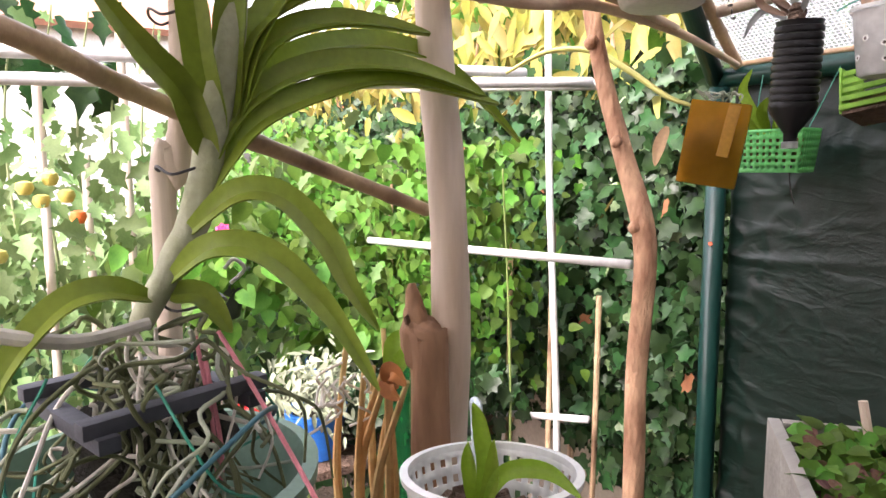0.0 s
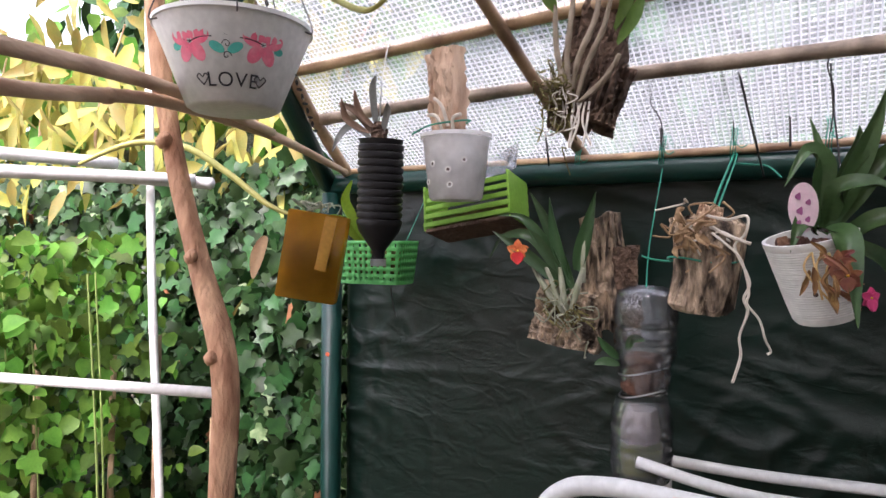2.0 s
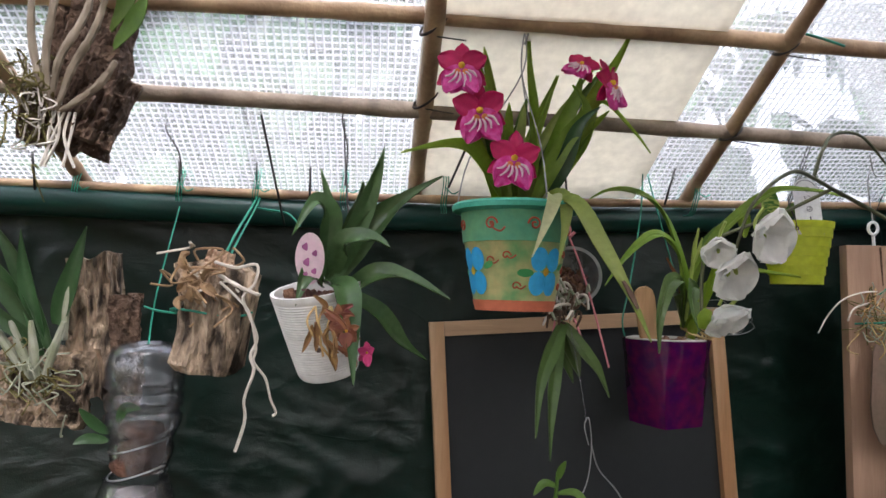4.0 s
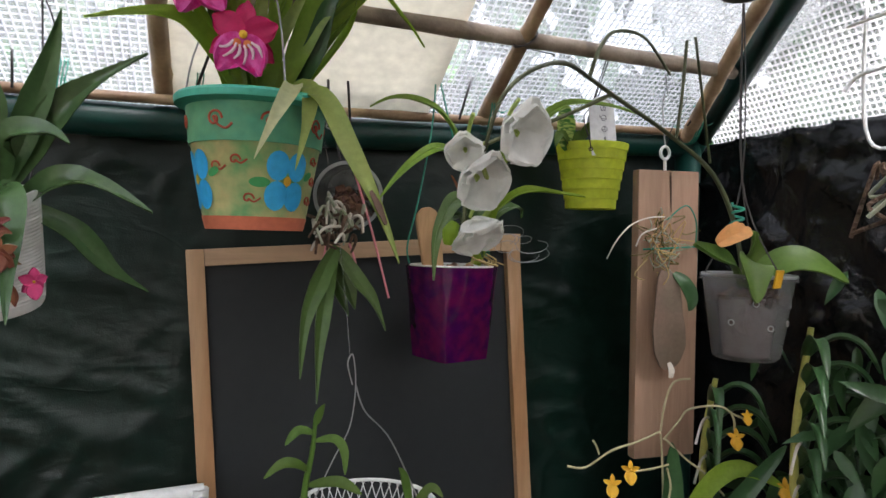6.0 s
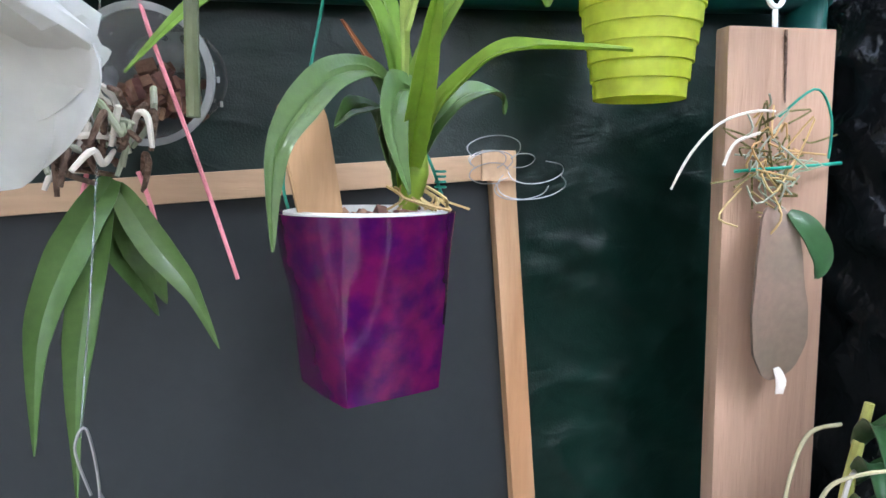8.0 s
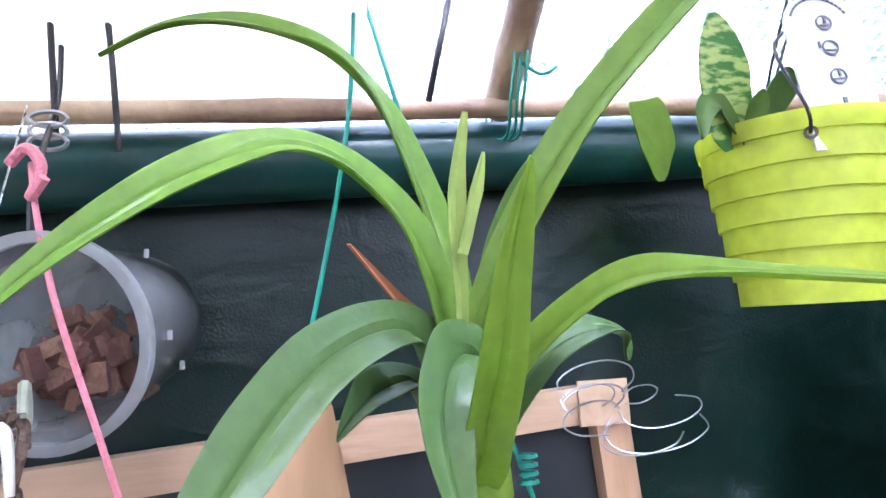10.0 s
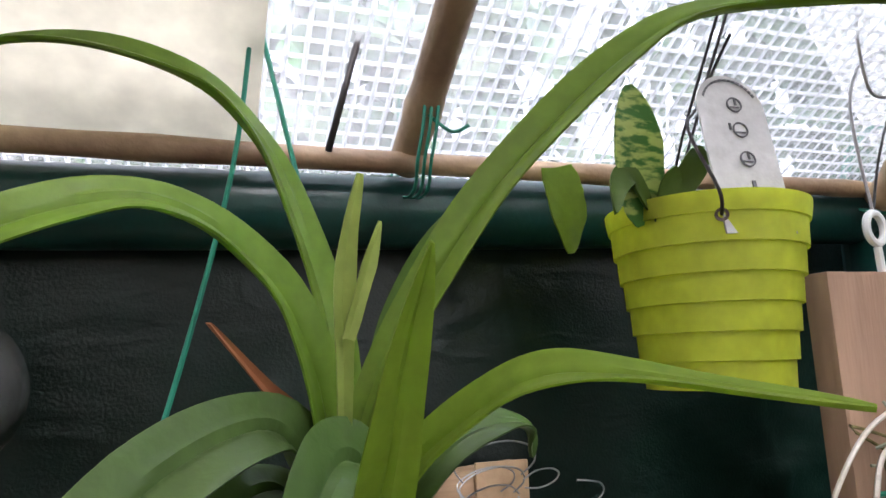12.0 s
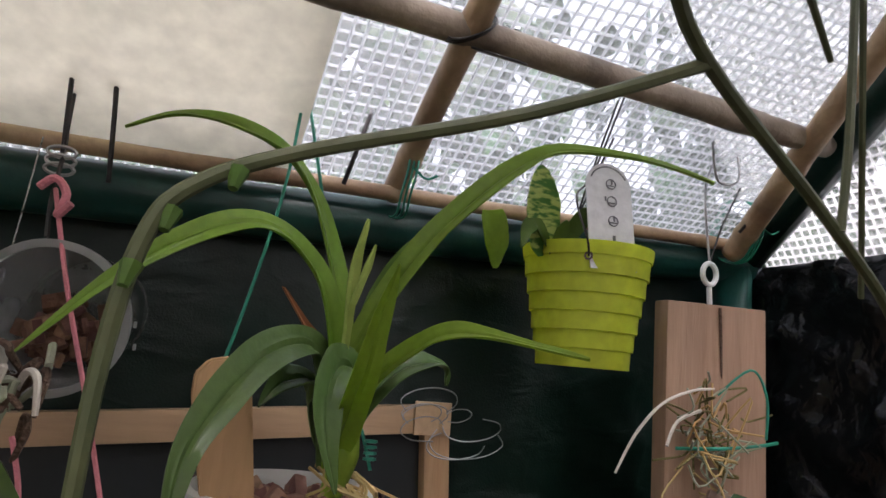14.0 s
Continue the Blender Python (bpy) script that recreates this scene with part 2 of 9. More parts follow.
WIRE_STEEL = mat("galvanised_wire", (0.42, 0.42, 0.42), (0.30, 0.30, 0.30), rough=0.4, scale=60, fine=300, bump=0.1, metal=0.8)
STRING_PINK = mat("pink_cord", (0.72, 0.26, 0.30), (0.62, 0.20, 0.24), rough=0.7, scale=60, fine=500, bump=0.4)
MESH_FILM = film_mat("mesh_film", (0.87, 0.88, 0.88), 0.79, gloss=0.008, rough=0.5, spread=0.03, bump=0.02)
THREAD = mat("white_mesh_thread", (0.84, 0.85, 0.85), (0.78, 0.79, 0.79), rough=0.5, scale=40, fine=300, bump=0.0, translucent=0.75)
PANEL_BEIGE = mat("cream_roof_panel", (0.90, 0.87, 0.78), (0.84, 0.80, 0.70), rough=0.55, scale=2.5, fine=60, bump=0.05, translucent=0.72)


# ---- building helpers ----
ORIGIN = {}


def thing(name, loc, label, category, group="", kind=""):
    ob = new(name)
    ob.empty_display_size = 0.03
    ob.location = loc
    ORIGIN[ob.name] = Vector(loc)
    return tagged(ob, label, category, group, kind)


def part(name, bm, material, parent=None, label="", smooth=True):
    """Links a bmesh, built in world space, as one mesh object under a thing or under a part."""
    me = bpy.data.meshes.new(name)
    o = ORIGIN.get(parent.name, Vector()) if parent else Vector()
    bmesh.ops.translate(bm, verts=bm.verts, vec=-o)
    bmesh.ops.recalc_face_normals(bm, faces=bm.faces)
    for f in bm.faces:
        f.smooth = smooth
    bm.to_mesh(me)
    bm.free()
    me.set_sharp_from_angle(angle=radians(42))
    me.materials.append(material)
    ob = new(name, me)
    if parent:
        ob.parent = parent
        ORIGIN[ob.name] = o
    if label:
        ob["label"] = label
    return ob


def solo(name, bm, material, label, category, kind="", group="", smooth=True, loc=None):
    """A thing that is one mesh."""
    me = bpy.data.meshes.new(name)
    o = Vector(loc) if loc else Vector()
    bmesh.ops.translate(bm, verts=bm.verts, vec=-o)
    bmesh.ops.recalc_face_normals(bm, faces=bm.faces)
    for f in bm.faces:
        f.smooth = smooth
    bm.to_mesh(me)
    bm.free()
    me.materials.append(material)
    ob = new(name, me)
    ob.location = o
    ORIGIN[ob.name] = o
    return tagged(ob, label, category, group, kind)


def curve_points(pts, n):
    """A smooth run of n + 1 points through the control points."""
    P = [Vector(p) for p in pts]
    if len(P) == 2:
        return [P[0].lerp(P[1], i / n) for i in range(n + 1)]
    out = []
    m = len(P) - 1
    for i in range(n + 1):
        u = i / n * m
        k = min(int(u), m - 1)
        t = u - k
        a, b, c, d = P[max(k - 1, 0)], P[k], P[k + 1], P[min(k + 2, m)]
        out.append(0.5 * ((2 * b) + (c - a) * t + (2 * a - 5 * b + 4 * c - d) * t * t + (3 * b - a - 3 * c + d) * t ** 3))
    return out


def value(w, t):
    """w: a number, or a list of values spread evenly over 0..1."""
    if not isinstance(w, (list, tuple)):
        return w
    u = t * (len(w) - 1)
    k = min(int(u), len(w) - 2)
    return w[k] + (w[k + 1] - w[k]) * (u - k)


def rod(bm, pts, r, n=8, steps=None, wobble=0.0, seed=0.0, knots=0):
    """A round rod along a smooth curve; r may taper; knots: swollen rings, as on bamboo."""
    steps = steps or max(6, 4 * len(pts))
    if knots:
        steps = max(steps, knots * 8)
    if len(pts) == 2 and not wobble and not knots:
        steps = 1
    P = curve_points(pts, steps)
    prev = None
    rings = []
    for i, p in enumerate(P):
        t = i / steps
        d = (P[min(i + 1, steps)] - P[max(i - 1, 0)]).normalized()
        if prev is None:
            u = d.orthogonal().normalized()
        else:
            u = (prev - d * prev.dot(d)).normalized()
        prev = u
        v = d.cross(u)
        rad = value(r, t)
        if knots:
            k = abs((t * knots) % 1.0 - 0.5)
            rad *= 1 + 0.13 * max(0.0, 1 - abs(k - 0.0) * 18)
        ring = []
        for j in range(n):
            a = 2 * math.pi * j / n
            s = rad
            if wobble:
                s *= 1 + wobble * noise.noise(Vector((math.cos(a) * 1.3 + seed, math.sin(a) * 1.3, t * 9 + seed)))
            ring.append(bm.verts.new(p + (u * math.cos(a) + v * math.sin(a)) * s))
        rings.append(ring)
    for a, b in zip(rings, rings[1:]):
        for j in range(n):
            bm.faces.new((a[j], a[(j + 1) % n], b[(j + 1) % n], b[j]))
    bm.faces.new(rings[0][::-1])
    bm.faces.new(rings[-1])
    return bm


def lathe(bm, profile, n=40, m=Matrix(), sx=1.0, sy=1.0, closed=False, wave=0.0, waves=8, square=0.0, wob=0.0):
    """Turns (radius, height) pairs round the z axis, then places the result by m."""
    rings = []
    for r, z in profile:
        ring = []
        for j in range(n):
            a = 2 * math.pi * j / n
            q = r * (1 + wave * math.cos(a * waves))
            if square:
                q *= 1 + square * (max(abs(math.cos(a)), abs(math.sin(a))) ** -1 - 1)
            if wob:
                q *= 1 + wob * noise.noise(Vector((math.cos(a) * 1.7, math.sin(a) * 1.7, z * 30)))
            ring.append(bm.verts.new(m @ Vector((q * math.cos(a) * sx, q * math.sin(a) * sy, z))))
        rings.append(ring)
    pairs = list(zip(rings, rings[1:])) + ([(rings[-1], rings[0])] if closed else [])
    for a, b in pairs:
        for j in range(n):
            bm.faces.new((a[j], a[(j + 1) % n], b[(j + 1) % n], b[j]))
    return bm


def capped(bm, n):
    """Closes the last lathe's open ends."""
    bm.verts.ensure_lookup_table()
    bmesh.ops.holes_fill(bm, edges=[e for e in bm.edges if len(e.link_faces) == 1], sides=0)


def block(bm, size, m=Matrix(), bevel=0.0):
    r = bmesh.ops.create_cube(bm, size=1.0, matrix=m @ Matrix.Diagonal((*size, 1)))
    if bevel:
        es = {e for v in r["verts"] for e in v.link_edges}
        bmesh.ops.bevel(bm, geom=list(es), offset=bevel, segments=2, profile=0.7, affect='EDGES')
    return bm


def strap(bm, pts, w, up=(0, 0, 1), fold=0.25, thick=0.0012, steps=None, wave=0.0, seed=0.0, twist=0.0, pleat=0.0):
    """A strap-shaped leaf with a keel and real thickness along a smooth curve."""
    steps = steps or max(10, 5 * len(pts))
    P = curve_points(pts, steps)
    up = Vector(up)
    K = [k / 4 - 1 for k in range(9)] if pleat else [-1.0, -0.5, 0.0, 0.5, 1.0]
    rows = []
    for i, p in enumerate(P):
        t = i / steps
        d = (P[min(i + 1, steps)] - P[max(i - 1, 0)]).normalized()
        s = d.cross(up)
        s = s.normalized() if s.length > 1e-4 else d.orthogonal().normalized()
        nn = s.cross(d).normalized()
        if twist:
            q = Matrix.Rotation(twist * t, 3, d)
            s, nn = q @ s, q @ nn
        ww = value(w, t) * 0.5 * (1 + 0.10 * noise.noise(Vector((t * 6 + seed, seed, 1.3))))
        row = []
        for c, k in enumerate(K):
            lift = fold * ww * abs(k) ** 1.5
            if wave:
                lift += wave * ww * k * math.sin(t * 11 + seed) + wave * 0.5 * ww * math.sin(t * 17 + seed * 2 + k)
            if pleat:
                lift += pleat * ww * (0.5 if c % 2 else -0.5) - pleat * ww * max(0, 1 - abs(k) * 5)
            row.append(p + s * ww * k + nn * lift)
        top = [bm.verts.new(q + nn * thick * 0.5) for q in row]
        bot = [bm.verts.new(q - nn * thick * (0.5 if abs(k) > 0.9 else 1.6)) for k, q in zip(K, row)]
        rows.append(top + bot[::-1])
    for a, b in zip(rows, rows[1:]):
        n2 = len(a)
        for j in range(n2):
            bm.faces.new((a[j], a[(j + 1) % n2], b[(j + 1) % n2], b[j]))
    bm.faces.new(rows[0][::-1])
    bm.faces.new(rows[-1])
    return bm


LONG = [0.55, 0.9, 1.0, 1.0, 0.95, 0.8, 0.55, 0.08]
TAPER = [0.55, 0.88, 1.0, 1.02, 0.96, 0.82, 0.6, 0.34, 0.05]
POINTED = [0.45, 0.8, 1.0, 1.05, 0.95, 0.74, 0.46, 0.22, 0.03]
OVAL = [0.25, 0.6, 0.9, 1.0, 0.95, 0.78, 0.48, 0.08]


def widths(shape, w):
    return [s * w for s in shape]


def petal(bm, m, length, width, cup=0.3, ruffle=0.0, seed=0.0, tip=0.5, thick=0.0008):
    """An oval petal from the origin of m along its x axis, facing its z axis."""
    nu, nv = 13, 10
    top, bot = [], []
    for i in range(nu + 1):
        u = i / nu
        prof = math.sin(math.pi * min(1.0, (0.10 + 0.84 * u ** (0.75 + tip * 0.4)))) ** 0.65
        ra, rb = [], []
        for j in range(nv + 1):
            v = j / nv * 2 - 1
            x = u * length * (1 - 0.10 * v * v * u)
            y = v * width * 0.5 * prof
            z = cup * (width * 0.5) * (v * v * prof) - cup * 0.35 * length * u * u
            z += ruffle * width * u * math.sin(v * 7 + seed) * abs(v)
            ra.append(bm.verts.new(m @ Vector((x, y, z + thick))))
            rb.append(bm.verts.new(m @ Vector((x, y, z - thick))))
        top.append(ra)
        bot.append(rb)
    for i in range(nu):
        for j in range(nv):
            bm.faces.new((top[i][j], top[i + 1][j], top[i + 1][j + 1], top[i][j + 1]))
            bm.faces.new((bot[i][j], bot[i][j + 1], bot[i + 1][j + 1], bot[i + 1][j]))
    for i in range(nu):
        bm.faces.new((top[i][0], bot[i][0], bot[i + 1][0], top[i + 1][0]))
        bm.faces.new((top[i][nv], top[i + 1][nv], bot[i + 1][nv], bot[i][nv]))
    for j in range(nv):
        bm.faces.new((top[nu][j], top[nu][j + 1], bot[nu][j + 1], bot[nu][j]))
    return bm


IVY_SHAPE = [(0, 0), (0.30, -0.12), (0.52, 0.10), (0.36, 0.34), (0.50, 0.62), (0.22, 0.66), (0, 1.05)]
BEAN_SHAPE = [(0, 0), (0.30, 0.02), (0.44, 0.28), (0.36, 0.60), (0.16, 0.88), (0, 1.08)]
LANCE_SHAPE = [(0, 0), (0.12, 0.15), (0.17, 0.45), (0.10, 0.80), (0, 1.1)]
TOMATO_SHAPE = [(0, 0), (0.20, 0.05), (0.16, 0.22), (0.38, 0.30), (0.20, 0.48), (0.30, 0.66), (0.12, 0.80), (0, 1.1)]


def leaf_faces(shape):
    """Vertices and faces of one flat-lying leaf, folded at its midrib: a fan of quads and triangles."""
    right = [Vector((x, y, 0.16 * abs(x))) for x, y in shape]
    k = len(shape)
    vs = [Vector((0, shape[i][1] if 0 < i < k - 1 else shape[i][1], -0.05 * math.sin(i / (k - 1) * math.pi))) for i in range(k)]
    for i in range(k):
        vs[i].y = shape[0][1] + (shape[-1][1] - shape[0][1]) * i / (k - 1)
    r0 = len(vs)
    vs += right[1:-1]
    l0 = len(vs)
    vs += [Vector((-p.x, p.y, p.z)) for p in right[1:-1]]
    fs = []
    for base, flip in ((r0, False), (l0, True)):
        ring = [0] + [base + i for i in range(k - 2)] + [k - 1]
        for i in range(k - 1):
            q = [i, ring[i], ring[i + 1], i + 1]
            q = list(dict.fromkeys(q))
            if len(q) > 2:
                fs.append(tuple(q[::-1]) if flip else tuple(q))
    return vs, fs


def leaf_cloud(name, place, n, shape, size, material, rng, facing=(0, -1, 0.4), spread=0.7, parent=None, kind="stuff", label="", category=""):
    """n leaves as one mesh; place(rng) gives a point and may give its own outward direction."""
    vs, fs = leaf_faces(shape)
    V, F = [], []
    face = Vector(facing)
    for _ in range(n):
        p = place(rng)
        out, p = (p[1], p[0]) if isinstance(p, tuple) and len(p) == 2 else (face, p)
        z = (Vector(out).normalized() + Vector((rng.gauss(0, spread), rng.gauss(0, spread), rng.gauss(0, spread * 0.6)))).normalized()
        y = Vector((rng.gauss(0, 0.5), rng.gauss(0, 0.5), -0.8 + rng.gauss(0, 0.4)))
        y = y - z * y.dot(z)
        y = y.normalized() if y.length > 1e-3 else z.orthogonal().normalized()
        x = y.cross(z)
        s = rng.uniform(*size)
        k = len(V)
        p = Vector(p)
        for v in vs:
            bend = 0.18 * v.y * v.y
            V.append(p + (x * v.x + y * v.y + z * (v.z - bend)) * s)
        F += [tuple(i + k for i in f) for f in fs]
    me = bpy.data.meshes.new(name)
    o = ORIGIN.get(parent.name, Vector()) if parent else Vector()
    me.from_pydata([v - o for v in V], [], F)
    for f in me.polygons:
        f.use_smooth = True
    me.materials.append(material)
    ob = new(name, me)
    if parent:
        ob.parent = parent
        ORIGIN[ob.name] = o
    return tagged(ob, label, category, "", kind)


def bark_slab(bm, m, w, h, d, seed, rough=0.42, curve=0.4, nu=22, nv=28):
    """A curved slab of bark: width along x, height along z, bulging towards -y, with a rugged front."""
    def front(u, v):
        x = (u - 0.5) * w * (1 + 0.14 * noise.noise(Vector((seed, v * 3, 1.7))))
        z = (v - 0.5) * h * (1 + 0.10 * noise.noise(Vector((u * 4, seed, 5.1))))
        y = -d * curve * math.cos((u - 0.5) * math.pi)
        y -= d * rough * (noise.noise(Vector((u * 9 + seed, v * 2.4, seed))) + 0.6 * noise.noise(Vector((u * 20, v * 14, seed))))
        return Vector((x, y, z))
    F = [[bm.verts.new(m @ front(i / nu, j / nv)) for j in range(nv + 1)] for i in range(nu + 1)]
    B = [[bm.verts.new(m @ (front(i / nu, j / nv) + Vector((0, d * (0.55 + 0.25 * noise.noise(Vector((i * .7, j * .7, seed)))), 0)))) for j in range(nv + 1)] for i in range(nu + 1)]
    for i in range(nu):
        for j in range(nv):
            bm.faces.new((F[i][j], F[i + 1][j], F[i + 1][j + 1], F[i][j + 1]))
            bm.faces.new((B[i][j], B[i][j + 1], B[i + 1][j + 1], B[i + 1][j]))
    for i in range(nu):
        bm.faces.new((F[i][0], B[i][0], B[i + 1][0], F[i + 1][0]))
        bm.faces.new((F[i][nv], F[i + 1][nv], B[i + 1][nv], B[i][nv]))
    for j in range(nv):
        bm.faces.new((F[0][j], F[0][j + 1], B[0][j + 1], B[0][j]))
        bm.faces.new((F[nu][j], B[nu][j], B[nu][j + 1], F[nu][j + 1]))
    return bm


def B():
    return bmesh.new()


def at(x, y, z, rx=0, ry=0, rz=0):
    return pose(x, y, z, rx, ry, rz)


def chips(parent, centre, radius, n, seed, material=None, size=0.010):
    """Bark chips that lie in a pot: one part of lumps."""
    rng = random.Random(seed)
    bm = B()
    for _ in range(n):
        a, q = rng.uniform(0, 6.283), radius * math.sqrt(rng.random())
        s = size * rng.uniform(0.6, 1.3)
        m = at(centre[0] + q * math.cos(a), centre[1] + q * math.sin(a), centre[2] + rng.uniform(-0.004, 0.004),
               rng.uniform(0, 180), rng.uniform(0, 180), rng.uniform(0, 180))
        block(bm, (s * 1.4, s, s * 0.6), m, bevel=s * 0.18)
    ob = part("bark_chips", bm, material or BARK_CHIPS, parent, "reddish-brown pine bark chips", smooth=False)
    tagged(ob, kind="stuff")
    return ob


def wire(name, pts, r, material, label, category="wire", n=6, group=""):
    bm = rod(B(), pts, r, n=n, steps=max(10, 6 * len(pts)))
    return solo(name, bm, material, label, category, group=group, loc=pts[0])


# ---- setting ----
def sheet(bm, corner, eu, ev, nu, nv, thick, relief):
    """A sheet with thickness; relief(u, v) gives its height along the normal, in metres."""
    c, eu, ev = Vector(corner), Vector(eu), Vector(ev)
    nrm = eu.cross(ev).normalized()
    a, b = [], []
    for i in range(nu + 1):
        ra, rb = [], []
        for j in range(nv + 1):
            u, v = i / nu, j / nv
            p = c + eu * u + ev * v + nrm * relief(u, v)
            ra.append(bm.verts.new(p))
            rb.append(bm.verts.new(p - nrm * thick))
        a.append(ra)
        b.append(rb)
    for i in range(nu):
        for j in range(nv):
            bm.faces.new((a[i][j], a[i + 1][j], a[i + 1][j + 1], a[i][j + 1]))
            bm.faces.new((b[i][j], b[i][j + 1], b[i + 1][j + 1], b[i + 1][j]))
    for i in range(nu):
        bm.faces.new((a[i][0], b[i][0], b[i + 1][0], a[i + 1][0]))
        bm.faces.new((a[i][nv], a[i + 1][nv], b[i + 1][nv], b[i][nv]))
    for j in range(nv):
        bm.faces.new((a[0][j], a[0][j + 1], b[0][j + 1], b[0][j]))
        bm.faces.new((a[nu][j], b[nu][j], b[nu][j + 1], a[nu][j + 1]))
    return bm


def creases(u, v, s, amp):
    """Slack billows, pressed fold lines of a packed sheet and small sharp creases."""
    big = noise.noise(Vector((u * 2.2 + s, v * 2.2, s)))
    warp = 0.25 * noise.noise(Vector((u * 4, v * 4, s + 4)))
    ridge = 1 - abs(noise.noise(Vector((u * 2.6 + v * 0.8, v * 7.0 + warp * 6, s)))) * 2.6
    fine = 1 - abs(noise.noise(Vector((u * 12 + 5 * v, v * 24 + u * 7, s + 9)))) * 3.2
    fine2 = 1 - abs(noise.noise(Vector((u * 19 - 11 * v, v * 15 + u * 13, s + 5)))) * 3.4
    where = max(0.0, min(1.0, 0.5 + 1.6 * noise.noise(Vector((u * 3.1, v * 4.2, s + 12)))))
    tiny = noise.noise(Vector((u * 60, v * 75 + 9 * warp, s + 2)))
    fold = math.exp(-((v - 0.765 - 0.006 * math.sin(u * 9)) / 0.004) ** 2) * 0.40 * max(0, 1 - u * 1.3)
    fold += math.exp(-((v - 0.55 - 0.004 * math.sin(u * 7)) / 0.004) ** 2) * 0.22
    seam = sum(math.exp(-((u - c - 0.002 * math.sin(v * 15)) / 0.0035) ** 2) * h for c, h in ((0.03, 0.2), (0.115, 0.30), (0.33, 0.12), (0.555, 0.10), (0.79, 0.16)))
    return amp * (big * 1.5 + max(0, ridge) ** 3 * 0.22 + where * (max(0, fine) ** 4 * 1.25 + max(0, fine2) ** 5 * 1.0) + tiny * 0.12 + fold + seam)


# ground
bm = B()
bmesh.ops.create_grid(bm, x_segments=90, y_segments=90, size=1.0, matrix=at(-2, 0, 0) @ Matrix.Diagonal((60, 60, 1, 1)))
for vtx in bm.verts:
    q = vtx.co
    if abs(q.x + 1) < 8 and abs(q.y) < 8:
        q.z += 0.02 * noise.noise(q * 2.0)
solo("ground", bm, SOIL, "dark brown garden soil under the shelter", "ground", kind="structure")

# tarpaulin walls hung from the tubes
bm = sheet(B(), (-0.63, 1.478, -0.02), (2.07, 0.082, 0.036), (0, 0, 1.89), 230, 190, 0.0012, lambda u, v: creases(u, v, 2.3, 0.0062))
wall_north = solo("wall_north", bm, TARP, "dark green creased tarpaulin wall hung from a green tube", "tarpaulin", kind="structure")
bm = sheet(B(), (1.45, 1.56, 0.0), (0.02, -1.74, 0.0), (0, 0, 1.90), 150, 150, 0.0012, lambda u, v: creases(u, v, 7.1, 0.017))
solo("wall_east", bm, TARP_BLACK, "crumpled black plastic sheet wall", "plastic sheet", kind="structure")
# unseen wall behind the camera, added to hold back light from the south
bm = sheet(B(), (1.47, -0.75, 0.0), (-1.27, 0.0, 0.0), (0, 0, 1.88), 90, 90, 0.0012, lambda u, v: creases(u, v, 4.4, 0.010))
solo("wall_south", bm, TARP, "unseen dark green tarpaulin wall added behind the walk to hold back light", "tarpaulin", kind="structure")
# green steel frame of the shelter
bm = rod(B(), [(-0.66, 1.44, 1.862), (-0.1, 1.464, 1.862), (0.5, 1.496, 1.862), (1.0, 1.516, 1.880), (1.43, 1.525, 1.903)], 0.024, n=20, steps=30)
solo("top_rail", bm, GREEN_STEEL, "glossy dark green steel tube along the top of the tarpaulin", "tube", kind="structure")
frame_l = solo("corner_post", rod(B(), [(-0.643, 1.43, 0.0), (-0.643, 1.43, 1.84)], 0.024, n=20), GREEN_STEEL,
               "dark green steel corner post with an orange mark", "post", kind="structure")
solo("corner_post", rod(B(), [(1.410, 1.525, 0.0), (1.410, 1.525, 1.905)], 0.024, n=20), GREEN_STEEL,
     "dark green steel corner post in the dark corner", "post", kind="structure")
RIDGE = (0.40, 0.36, 2.56)
solo("hip_rail", rod(B(), [(-0.655, 1.43, 1.862), (-0.36, 0.62, 2.42)], 0.022, n=18), GREEN_STEEL,
     "dark green steel roof tube rising from the post", "tube", kind="structure")
solo("hip_rail", rod(B(), [(1.428, 1.520, 1.912), (1.16, 0.62, 2.42)], 0.022, n=18), GREEN_STEEL,
     "dark green steel roof tube rising from the corner", "tube", kind="structure")
bm = B()
lathe(bm, [(0.0, 0.0), (0.005, 0.0), (0.005, 0.001), (0.0, 0.001)], n=12, m=at(-0.634, 1.4065, 1.463, 90, 0, 20))
part("paint_mark", bm, mat("orange_mark", (0.75, 0.14, 0.05), rough=0.5), frame_l, "small orange paint mark")


# roof: woven mesh film on bamboo in two slopes, and an added third
def roof_z(y):
    return 1.905 + 0.575 * (1.50 - y)


